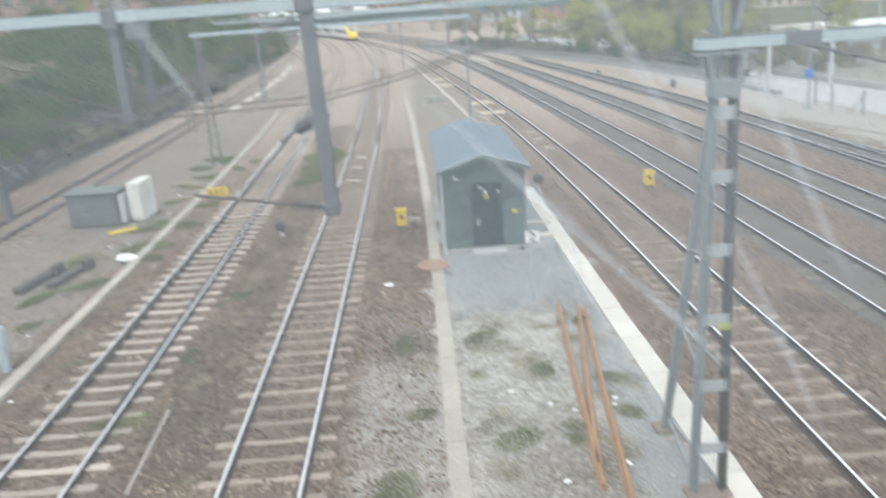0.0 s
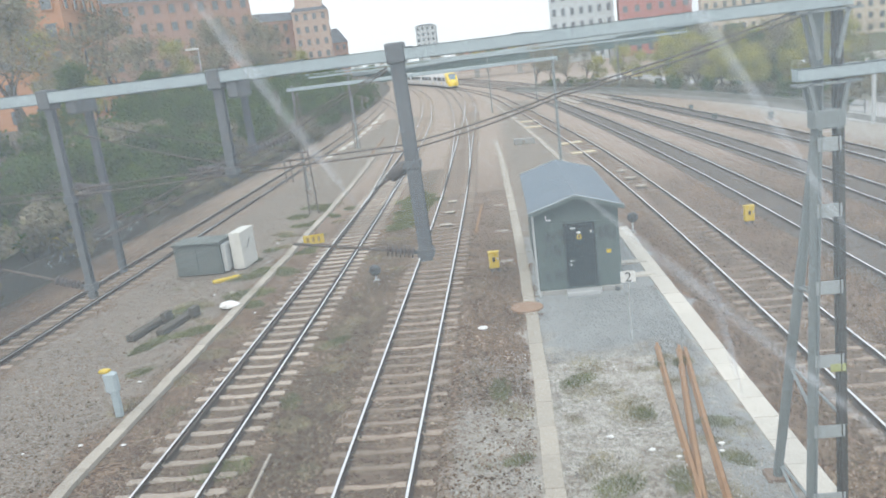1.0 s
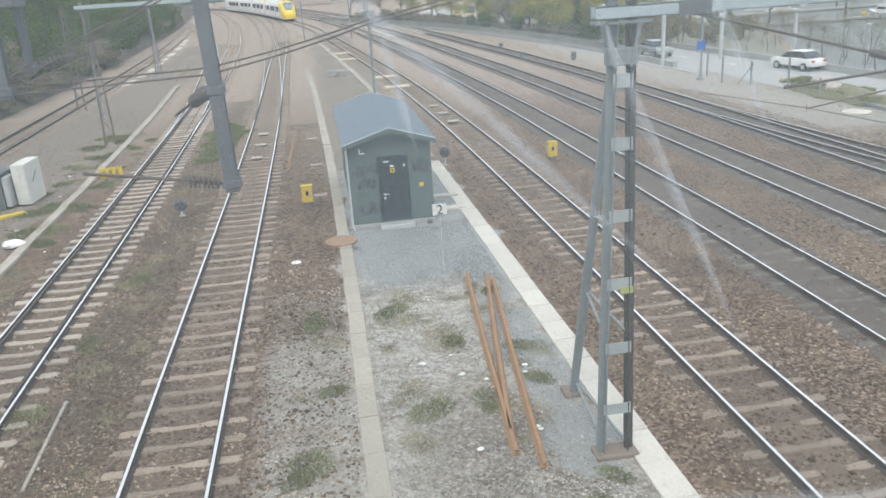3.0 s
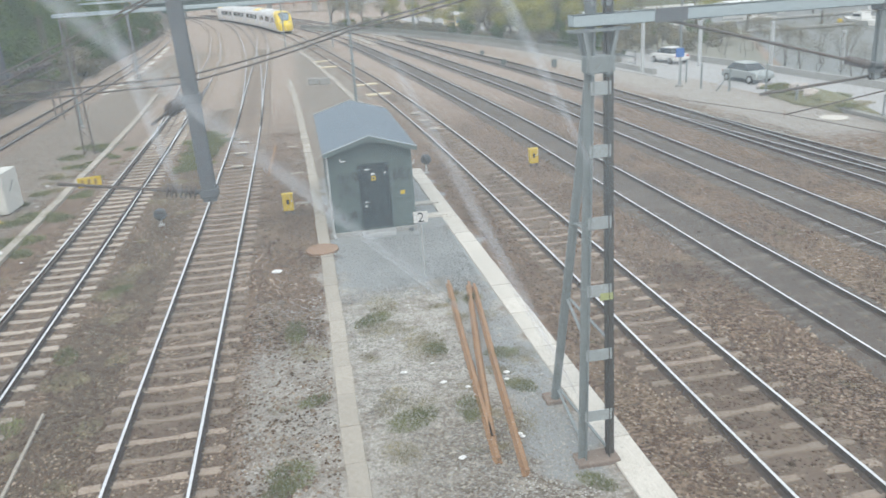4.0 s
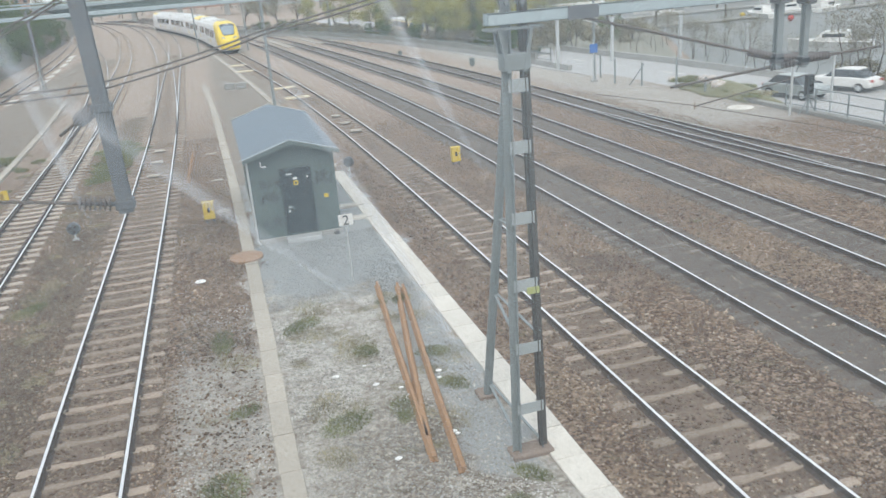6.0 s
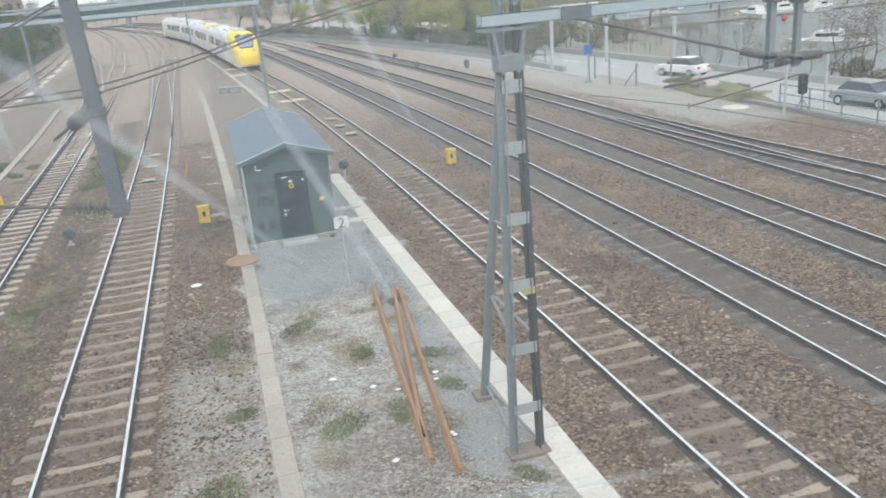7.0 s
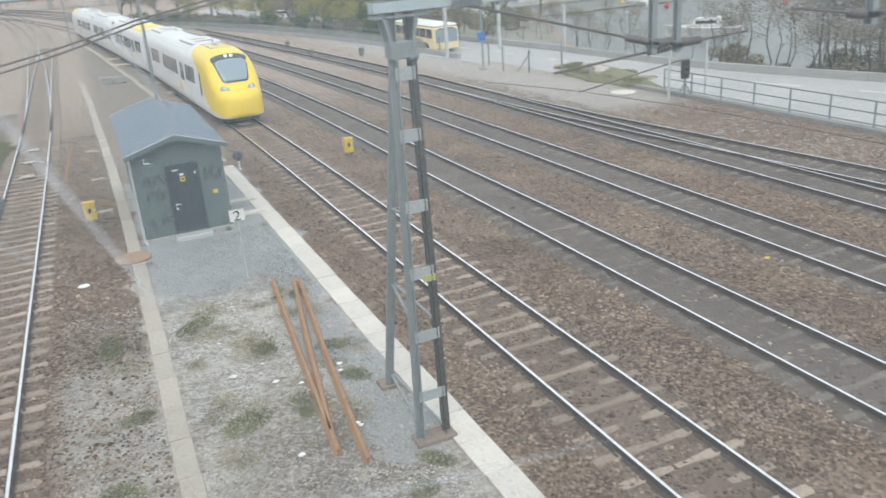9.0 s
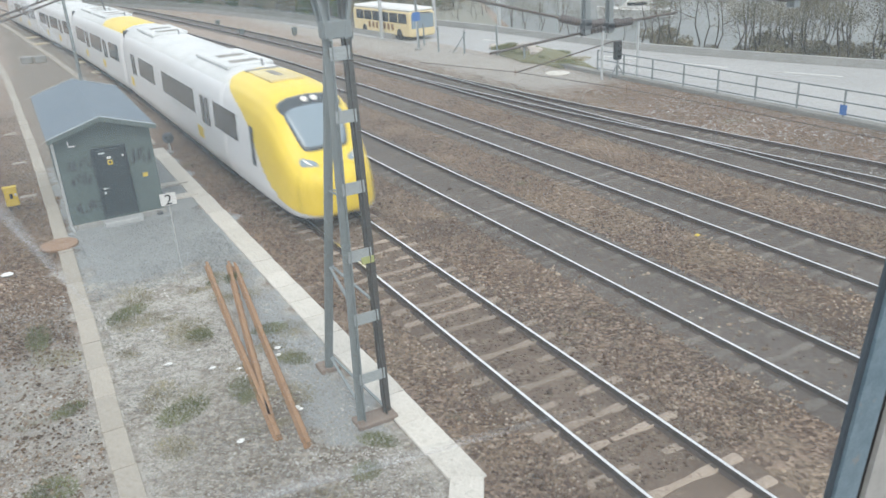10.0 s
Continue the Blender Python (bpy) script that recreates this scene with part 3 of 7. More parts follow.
part("warning_sign", Shape().box(2.07, 2.22, Y0 - 0.061, Y0 - 0.051, 1.88, 2.03), YELLOW, door, "small yellow warning sign")
part("warning_symbol", Shape().box(2.11, 2.18, Y0 - 0.065, Y0 - 0.062, 1.92, 1.99), BLACK, door)
part("door_top_plate", Shape().box(1.86, 2.05, Y0 - 0.06, Y0 - 0.051, 2.24, 2.29), GALV, door)
part("hinge_lamp", Shape().box(2.52, 2.57, Y0 - 0.075, Y0 - 0.051, 2.08, 2.15), WHITE, door)
part("wall_sign", Shape().box(3.02, 3.17, Y0 - 0.015, Y0 - 0.001, 1.3, 1.43), YELLOW, shed, "small yellow warning sign")
part("wall_bracket", Shape().box(1.08, 1.11, Y0 - 0.05, Y0, 2.62, 2.78).box(1.08, 1.26, Y0 - 0.08, Y0 - 0.05, 2.60, 2.64), WHITE, shed, "white bracket")
part("downpipe", Shape().tube((X0 - 0.05, Y0 - 0.02, 2.8), (X0 - 0.05, Y0 - 0.02, 0.1), 0.04).tube((X0 - 0.05, Y0 - 0.02, 0.12), (X0 + 0.02, Y0 - 0.25, 0.03), 0.04), GALV, shed, "grey downpipe")
part("vent", Shape().box(3.2, 3.38, Y0 - 0.2, Y0 - 0.045, 0.0, 0.1, 0.02), STEEL_DARK, shed)


def scrawl(cx, cz, w, h, n, seed):
    """Loose letters of spray paint on the front wall, one ribbon a stroke."""
    r = random.Random(seed)
    for k in range(n):
        px, pz = cx + ((k + 0.5) / n - 0.5) * w, cz + r.uniform(-0.15, 0.15) * h
        a0, da, rx, rz = r.uniform(0, 6.28), r.choice((-1, 1)) * r.uniform(0.45, 0.75), w / n * r.uniform(0.35, 0.6), h * r.uniform(0.3, 0.5)
        pts = [(px + rx * math.cos(a0 + da * j) * (1 - 0.04 * j) + 0.012 * j, pz + rz * math.sin((a0 + da * j) * r.choice((1.0, 1.0, 1.25)))) for j in range(9)]
        rings = []
        for j, (x, z) in enumerate(pts):
            p, q = pts[max(0, j - 1)], pts[min(8, j + 1)]
            d = Vector((q[0] - p[0], q[1] - p[1]))
            d = d.normalized() if d.length > 1e-6 else Vector((1, 0))
            o = Vector((-d.y, d.x)) * 0.022
            rings.append([(x + o.x, Y0 - 0.003, z + o.y), (x + o.x, Y0 - 0.008, z + o.y), (x - o.x, Y0 - 0.008, z - o.y), (x - o.x, Y0 - 0.003, z - o.y)])
        part("graffiti", Shape().loft(rings, True), SCRAWL, shed, "dark spray-paint stroke")


for k, (cx, cz, sw, sh, n) in enumerate(((1.2, 2.0, 0.75, 0.35, 5), (1.22, 1.55, 0.6, 0.38, 4), (1.25, 0.66, 0.8, 0.42, 4), (3.02, 2.05, 0.62, 0.55, 4))):
    scrawl(cx, cz, sw, sh, n, k)

# number sign in front of the shed
sign = thing("number_sign", (2.98, 21.3, 0), "white sign with the number 2 on a thin post", "sign")
part("post", Shape().tube((0, 0, -0.05), (0, 0, 2.05), 0.022), GALV, sign)
part("plate", Shape().box(-0.205, 0.205, -0.045, -0.03, 1.69, 2.02, 0.006), WHITE, sign, "white sign plate")
fc = bpy.data.curves.new("digit", "FONT")
fc.body, fc.size, fc.align_x, fc.extrude = "2", 0.40, "CENTER", 0.003
digit = new("digit", fc)
digit.parent = sign
digit.data.materials.append(BLACK)
digit.matrix_basis = pose(0, -0.05, 1.71, 90, 0, 0)

# ---- yellow trackside boxes, dwarf signals, posts ----
def yellow_box(x, y, rz=0.0, h=0.78):
    t = thing("trackside_box", (x, y, 0), "yellow metal trackside box on two short legs", "equipment box", "yellow trackside boxes", "", rz)
    part("housing", Shape().box(-0.2, 0.2, -0.11, 0.11, 0.16, h, 0.02), YELLOW, t)
    part("lid", Shape().box(-0.22, 0.22, -0.13, 0.13, h, h + 0.04, 0.01), YELLOW, t)
    for sx in (-0.13, 0.13):
        part("leg", Shape().bar((sx, 0, -0.05), (sx, 0, 0.17), 0.05, 0.05), STEEL_DARK, t)
    part("mark", Shape().box(-0.05, 0.05, -0.115, -0.11, 0.42, 0.6), BLACK, t)
    part("hasp", Shape().box(0.12, 0.17, -0.125, -0.11, 0.5, 0.58), GALV, t)


yellow_box(-0.86, 29.75)
yellow_box(9.83, 33.2)


def disc_signal(x, y, h):
    t = thing("dwarf_signal", (x, y, 0), "round dark dwarf signal head on a short pale post", "signal", "dwarf signals")
    part("post", Shape().tube((0, 0, -0.05), (0, 0, h - 0.15), 0.04, n=10), GALV, t)
    part("head", Shape().lathe([(0.02, -0.08), (0.2, -0.08), (0.23, -0.05), (0.23, 0.06), (0.2, 0.09), (0.02, 0.1)], 18, m=pose(0, 0, h, 90, 0, 0)), STEEL_DARK, t, "dark round signal head", True)
    for k, a in enumerate((0.6, 2.6, 4.7)):
        part("lens", Shape().lathe([(0.01, 0.09), (0.05, 0.09), (0.05, 0.125), (0.01, 0.13)], 10, m=pose(0.11 * math.cos(a), 0, h + 0.11 * math.sin(a), 90, 0, 0)), BLACK, t)
    part("foot", Shape().box(-0.11, 0.11, -0.11, 0.11, -0.04, 0.06, 0.02), KERB, t)


disc_signal(5.15, 33.9, 0.66)
disc_signal(-5.6, 30.1, 0.45)

# rusty rails lying on the gravel
def loose_rail(x0, y0, x1, y1):
    p0, p1 = Vector((x0, y0, 0.13)), Vector((x1, y1, 0.13))
    t = (p1 - p0).normalized()
    nx = Vector((t.y, -t.x, 0))
    s = Shape().loft([[p + nx * a * 1.1 + Vector((0, 0, b * 0.76)) for a, b in PROFILE] for p in (p0, p0.lerp(p1, 0.5) + nx * 0.02, p1)], True)
    solid("loose_rail", s, RUST, "long orange-rusted rail lying on grey gravel", "rail", "rusty rails")


loose_rail(3.54, 20.6, 2.73, 11.8)
loose_rail(4.06, 20.3, 2.80, 12.5)
loose_rail(4.17, 20.1, 3.11, 11.3)
loose_rail(-1.55, 43.5, -1.75, 36.8)
loose_rail(-13.45, 91, -12.6, 75.5)
for k, (x, y, ln) in enumerate(((-17.1, 78, 3.5), (-17.0, 84, 2.5), (-16.9, 88.5, 3.2), (-17.2, 95, 3.6), (-17.5, 101, 2.4), (-17.8, 107.5, 4.2), (-18.3, 117, 4.5), (-18.8, 125, 3.0), (-19.4, 132, 4.5))):
    solid("trough_lid", Shape().box(-0.32, 0.32, -ln / 2, ln / 2, -0.03, 0.1, 0.015), CONCRETE, "pale concrete trough lid beside the far track", "cable trough", "loose trough lids", "structure", at=(x, y, 0), rz=2)
solid("manhole_cover", Shape().lathe([(0.50, -0.05), (0.53, 0.0), (0.53, 0.05), (0.5, 0.065), (0.0, 0.07)], 28), RUST_LID, "round rusty manhole cover lying on the trough", "manhole cover", at=(0.18, 24.85, 0.03))

# ---- the portal mast with its beams ----
MY = 11.45
GALV_DULL = surface("dull pale steel", (0.32, 0.36, 0.37), (0.40, 0.43, 0.44), 0.6, 0, 2, 25, 0.1)
mast = thing("gantry_mast", (0, 0, 0), "grey-green three-legged lattice mast on small concrete feet", "mast")


def channel(p0, p1, w, d, flip, mat_parent, name, mat):
    """A channel section leg: a web and two flanges."""
    p0, p1 = Vector(p0), Vector(p1)
    s = Shape()
    s.bar(p0 + Vector((flip * w / 2, 0, 0)), p1 + Vector((flip * w / 2, 0, 0)), 0.014, d)
    for sy in (-1, 1):
        s.bar(p0 + Vector((0, sy * (d / 2 - 0.007), 0)), p1 + Vector((0, sy * (d / 2 - 0.007), 0)), w, 0.014)
    return part(name, s, mat, mat_parent)


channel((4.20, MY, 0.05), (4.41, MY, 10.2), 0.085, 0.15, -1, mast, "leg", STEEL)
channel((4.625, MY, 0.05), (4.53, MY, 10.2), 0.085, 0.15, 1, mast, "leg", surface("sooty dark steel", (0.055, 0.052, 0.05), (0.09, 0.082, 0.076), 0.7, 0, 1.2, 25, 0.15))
part("back_leg", Shape().tube((4.36, 13.6, 0.0), (4.40, 11.6, 7.0), 0.085, 0.075, 12), STEEL, mast, "inclined tubular back leg")
for z in (0.95, 2.1, 3.25, 4.4, 5.55, 6.5):
    a = z / 10.2
    part("tie_plate", Shape().box(4.16 + 0.2 * a, 4.67 - 0.1 * a, MY - 0.095, MY - 0.08, z - 0.10, z + 0.10), GALV_DULL, mast, "pale riveted tie plate")
for z0, z1 in ((0.25, 0.35), (2.35, 2.55), (4.3, 4.1)):
    yb = 13.6 - 2.0 * z1 / 7.0
    part("brace", Shape().bar((4.22, MY, z0), (4.38, yb, z1), 0.05, 0.02), STEEL, mast)
    part("brace", Shape().bar((4.60, MY, z0), (4.41, yb, z1), 0.05, 0.02), STEEL, mast)
FOOT = surface("rust-stained concrete", (0.2, 0.155, 0.13), (0.28, 0.225, 0.19), 0.9, 0, 3, 25, 0.25)
for x, y, sx in ((4.42, MY, 0.38), (4.36, 13.65, 0.2)):
    part("foot", Shape().box(x - sx, x + sx, y - 0.2, y + 0.2, -0.1, 0.09, 0.02), FOOT, mast, "brownish concrete foot")
part("number_plate", Shape().box(4.44, 4.66, MY - 0.11, MY - 0.097, 3.08, 3.2), surface("faded green-yellow plate", (0.36, 0.40, 0.14), (0.44, 0.46, 0.2)), mast, "small faded yellow-green plate")
for zc in (7.45, 8.42):
    s = Shape()
    for sx in (-1, 1):
        for sy in (-1, 1):
            s.bar((4.43 + sx * 0.12, MY + sy * 0.11, zc - 0.75), (4.43 + sx * 0.26, MY + sy * 0.11, zc - 0.1), 0.06, 0.05)
    s.box(4.0, 4.88, MY - 0.14, MY + 0.14, zc - 0.13, zc - 0.095)
    part("bracket", s, STEEL, mast, "flared bracket below the beam")
part("collar", Shape().box(4.22, 4.66, MY - 0.13, MY + 0.13, 6.72, 6.98, 0.02), STEEL, mast)


def beam(name, x0, x1, z, label):
    t = thing(name, (0, 0, 0), label, "gantry beam", "gantry beams")
    s = Shape()
    for sy in (-1, 1):
        s.box(x0, x1, MY + sy * 0.11 - 0.012, MY + sy * 0.11 + 0.012, z - 0.085, z + 0.085)
        s.box(x0, x1, MY + sy * 0.11 - 0.012, MY + sy * 0.11 + 0.05, z + 0.075, z + 0.085)
        s.box(x0, x1, MY + sy * 0.11 - 0.012, MY + sy * 0.11 + 0.05, z - 0.085, z - 0.075)
    part("channels", s, STEEL_BLUE, t)
    x = x0 + 0.8
    while x < x1 - 0.3:
        part("batten", Shape().box(x - 0.1, x + 0.1, MY - 0.13, MY + 0.13, z + 0.086, z + 0.097), STEEL, t)
        x += 1.6
    for x in (x0 + 1.5, (x0 + x1) / 2 - 1.3):
        part("splice", Shape().box(x - 0.25, x + 0.25, MY - 0.145, MY - 0.123, z - 0.1, z + 0.1), STEEL_DARK, t, "dark splice plate")
    return t


beam("gantry_beam", -24.5, 4.75, 8.42, "blue-grey steel gantry beam spanning the left tracks")
beam("gantry_beam", 4.02, 26.2, 7.48, "blue-grey steel gantry beam spanning the main tracks")
for x in (-24.5, 26.2):
    t = thing("gantry_mast", (x, MY, 0), "grey steel end mast of the gantry", "mast")
    for sx in (-0.14, 0.14):
        part("leg", Shape().bar((sx, 0, 0), (sx, 0, 9), 0.08, 0.16), STEEL, t)
    part("foot", Shape().box(-0.35, 0.35, -0.25, 0.25, -0.1, 0.12, 0.02), KERB, t)


def insulator(s, p0, p1, n=7, r=0.072):
    """A ribbed insulator along p0 to p1."""
    p0, p1 = Vector(p0), Vector(p1)
    q = (p1 - p0).to_track_quat("Z", "Y").to_matrix().to_4x4()
    length = (p1 - p0).length
    prof = [(0.025, 0)]
    for k in range(n):
        a = length * (k + 0.15) / n
        prof += [(0.03, a), (r, a + length * 0.12 / n), (r, a + length * 0.4 / n), (0.03, a + length * 0.55 / n)]
    prof.append((0.025, length))
    return s.lathe(prof, 12, m=Matrix.Translation(p0) @ q)


def drop_post(x, zt, zb, y, arms, w=0.2):
    """A hanging I-section post under the beam; arms: height, reach, rise, of a side arm with an insulator at its root."""
    t = thing("drop_post", (0, 0, 0), "dark grey steel post hanging from the gantry beam with insulated arms", "catenary post", "drop posts")
    s = Shape()
    s.box(x - 0.008, x + 0.008, y - w / 2, y + w / 2, zb, zt)
    for sy in (-1, 1):
        s.box(x - w / 2, x + w / 2, y + sy * w / 2 - 0.01, y + sy * w / 2 + 0.01, zb, zt)
    part("post", s, STEEL_DARK if zt > 8 else STEEL, t)
    part("cap", Shape().box(x - w / 2 - 0.04, x + w / 2 + 0.04, min(y - 0.16, MY - 0.1), y + 0.16, zt - 0.25, zt + 0.04, 0.02), STEEL_DARK, t)
    for z, reach, rise, dy in arms:
        sg = 1 if reach > 0 else -1
        q0, q1 = Vector((x + sg * w / 2, y + 0.02, z)), Vector((x + reach, y + dy, z + rise))
        d = (q1 - q0).normalized()
        part("clamp", Shape().box(x - w / 2 - 0.03, x + w / 2 + 0.03, y - w / 2 - 0.03, y + w / 2 + 0.03, z - 0.06, z + 0.06, 0.01), STEEL_DARK, t)
        part("insulator", insulator(Shape(), q0 + d * 0.08, q0 + d * 0.52, 7, 0.1 if w > 0.15 else 0.072), PORCELAIN, t, "brown ribbed insulator", True)
        part("arm", Shape().tube(q0 + d * 0.5, q1, 0.024), WIRE, t, "slim steel arm")
        part("arm_socket", Shape().tube(q0, q0 + d * 0.09, 0.03), STEEL_DARK, t)
    return t


PY = MY + 0.02
post = drop_post(-1.45, 8.55, 5.40, PY, ((5.52, -1.95, 0.4, -0.1), (6.85, -0.75, -0.42, 0.9)), 0.19)
post.matrix_basis = pose(-1.45, PY, 8.55, 0, -1.4, 0) @ pose(1.45, -PY, -8.55)  # hangs a little out of plumb
drop_post(-4.09, 8.5, 6.95, PY, ((7.05, -0.7, 0.08, 0.1),), 0.125)
drop_post(-3.84, 8.35, 7.2, PY + 0.35, ((7.3, 0.6, 0.12, 0.1),), 0.085)
drop_post(-6.66, 8.5, 5.32, PY, ((5.5, -1.3, 0.45, -0.1), (6.9, 0.6, 0.15, 0.1)), 0.105)
drop_post(-6.27, 8.4, 5.6, PY + 0.35, ((6.95, -0.6, 0.1, 0.1),), 0.09)
drop_post(9.10, 7.55, 6.25, PY, ((6.45, -3.6, 0.95, -0.1), (6.4, 0.9, 0.0, 0.2)), 0.105)
drop_post(9.62, 7.5, 6.22, PY, ((6.35, 1.7, 0.05, 0.1), (6.32, -2.2, -0.25, 0.5)), 0.095)
drop_post(14.4, 7.55, 6.2, PY, ((6.4, -2.0, 0.3, 0.1), (6.4, 2.0, 0.3, 0.1)), 0.17)


def wire(name, pts, r, label, group="overhead wires"):
    s = Shape()
    for a, b in zip(pts, pts[1:]):
        s.tube(a, b, r, n=6)
    solid(name, s, WIRE, label, "wire", group)


def sag(a, b, d, n=10):
    a, b = Vector(a), Vector(b)
    return [a.lerp(b, k / n) - Vector((0, 0, 4 * d * (k / n) * (1 - k / n))) for k in range(n + 1)]


for dz in (0.0, 0.09):
    pts = sag((-9.5, MY, 6.92 + dz), (-1.5, MY, 7.06 + dz), 0.02) + sag((-1.5, MY, 7.06 + dz), (0.8, MY, 7.58 + dz * 0.6), 0.04) + sag((0.8, MY, 7.58 + dz * 0.6), (4.3, MY, 8.32 + dz), 0.05)
    wire("overhead_wire", pts, 0.014, "brown weathered overhead cross wire")
for dx in (-0.3, 0.3):
    wire("overhead_wire", sag((-4.1 + dx, MY + 0.4, 7.15), (-13.0 + dx, 75, 6.4), 0.3), 0.009, "thin dark overhead wire along the tracks")
wire("overhead_wire", sag((-1.9, MY, 6.3), (-4.5, 70, 6.3), 0.2), 0.008, "thin dark overhead wire along the tracks")
wire("overhead_wire", sag((-6.4, MY, 7.9), (-3.9, MY, 7.1), 0.05), 0.012, "thin dark stay wire")
for dz in (0.0, 0.2):
    wire("overhead_wire", sag((-6.4, MY, 6.2 + dz), (-1.6, MY, 8.22 + dz * 0.2), 0.06), 0.014, "brown weathered stay wire")
wire("overhead_wire", sag((-6.0, MY, 7.95), (-3.2, MY + 1, 7.1), 0.05), 0.012, "thin dark stay wire")


# ---- trackside clutter near the shed and far along the line ----
def pole(x, y, h, r, label, extra=None):
    t = thing("pole", (x, y, 0), label, "pole", "line poles")
    part("shaft", Shape().tube((0, 0, -0.1), (0, 0, h), r, r * 0.8, 10), STEEL, t)
    part("foot", Shape().box(-0.2, 0.2, -0.2, 0.2, -0.1, 0.15, 0.03), KERB, t)
    return t


pole(3.95, 57, 7.6, 0.11, "slim grey steel pole carrying a cross beam")
for x, y, h in ((-14.6, 57, 7.6), (-1.0, 110, 7.5), (5.3, 112, 7.5), (-15.0, 82, 7.5), (25.7, 51.4, 7.0), (17.5, 118, 7.5), (22.0, 150, 8)):
    pole(x, y, h, 0.1, "grey steel overhead-line pole")


def small_beam(x0, x1, y, z):
    s = Shape().box(x0, x1, y - 0.12, y + 0.12, z - 0.12, z + 0.12, 0.02)
    solid("cross_beam", s, STEEL_BLUE, "slim grey cross beam over the far tracks", "gantry beam", "far gantry beams")


small_beam(-15, 4.3, 57, 7.28)
small_beam(-26, 26, 112, 7.6)
small_beam(-40, 22, 150, 7.9)


def lattice_mast(x, y, h):
    t = thing("lattice_mast", (x, y, 0), "slim grey lattice mast beside the trough", "mast", "lattice masts")
    for sx in (-1, 1):
        part("leg", Shape().bar((sx * 0.28, 0, 0), (sx * 0.1, 0, h), 0.08, 0.09), RUSTY_STEEL, t)
    n = int(h / 0.7)
    for k in range(n):
        a, b = 1 - k / n * 0.64, 1 - (k + 1) / n * 0.64
        sg = 1 if k % 2 else -1
        part("lacing", Shape().bar((sg * 0.28 * a, 0, k * h / n), (-sg * 0.28 * b, 0, (k + 1) * h / n), 0.045, 0.03), RUSTY_STEEL, t)


lattice_mast(-11.85, 46.8, 7.3)
lattice_mast(-15.2, 83, 7.3)
lattice_mast(-17.2, 62, 7.3)

for x, y in ((1.35, 70.6), (2.3, 70.2)):
    t = thing("cable_box", (x, y, 0), "low pale grey cable box on the gravel", "equipment box", "cable boxes")
    part("housing", Shape().box(-0.42, 0.42, -0.3, 0.3, 0, 0.42, 0.04), KERB, t)
    part("lid", Shape().box(-0.46, 0.46, -0.34, 0.34, 0.42, 0.5, 0.02), KERB, t)
t = thing("timber_stack", (1.45, 40.2, 0), "small brown heap of old timber blocks", "timber")
for k in range(3):
    part("block", Shape().box(-0.4 + 0.1 * k, 0.5, -0.15 + 0.2 * k, 0.05 + 0.2 * k, 0.22 * (k % 2), 0.2 + 0.22 * (k % 2), 0.02), RUST_LID, t)
for x, y, rz in ((6.6, 67.0, 12), (6.9, 60.5, 8), (4.3, 84, 5), (4.0, 91, 5)):
    solid("crossing_slab", Shape().box(-0.9, 0.9, -0.45, 0.45, 0, 0.1, 0.02), surface("sandy yellow slab", (0.6, 0.52, 0.36), (0.68, 0.6, 0.45), 0.9), "sandy yellow slab beside the track", "slab", "crossing slabs", at=(x - 1.0, y, 0.0), rz=rz)
for k, y in enumerate((43.9, 46.8, 49.7)):
    solid("balise", Shape().box(-0.3, 0.3, -0.24, 0.24, 0.06, 0.14, 0.02), CONCRETE_OLD, "pale track beacon between the rails", "track beacon", "track beacons", at=(LINES["c"](y), y, 0.02))
for k, y in enumerate((39.0, 42.2, 45.3)):
    solid("balise", Shape().box(-0.28, 0.28, -0.2, 0.2, 0.06, 0.13, 0.02), CONCRETE_OLD, "pale track beacon between the rails", "track beacon", "track beacons", at=(-3.3, y, 0.02))

# litter
def crumple(name, x, y, r, mat, label, z=0.02):
    s = Shape()
    rr = random.Random(int(x * 100))
    rings = []
    for k in range(5):
        a = math.pi * (k + 0.5) / 5
        rings.append([(r * math.sin(a) * rr.uniform(0.7, 1.2) * math.cos(2 * math.pi * j / 8), r * 0.7 * math.sin(a) * rr.uniform(0.7, 1.2) * math.sin(2 * math.pi * j / 8), r * 0.32 * (1 - math.cos(a))) for j in range(8)])
    s.loft(rings, True)
    solid(name, s, mat, label, "litter", "litter", at=(x, y, z))


crumple("plastic_bag", -1.25, 23.2, 0.17, PAPER, "crumpled white plastic bag on the ballast")
crumple("plastic_bag", -11.0, 28.2, 0.45, PAPER, "large crumpled white plastic bag beside the trough")
crumple("yellow_rag", 15.28, 14.45, 0.09, YELLOW, "small yellow rag on the ballast")
for k in range(26):
    x, y = (rng.uniform(-13, -9.5), rng.uniform(14, 40)) if k < 16 else (rng.uniform(0.8, 3.8), rng.uniform(11, 19))
    crumple("paper_scrap", x, y, rng.uniform(0.04, 0.09), PAPER, "small scrap of white litter")

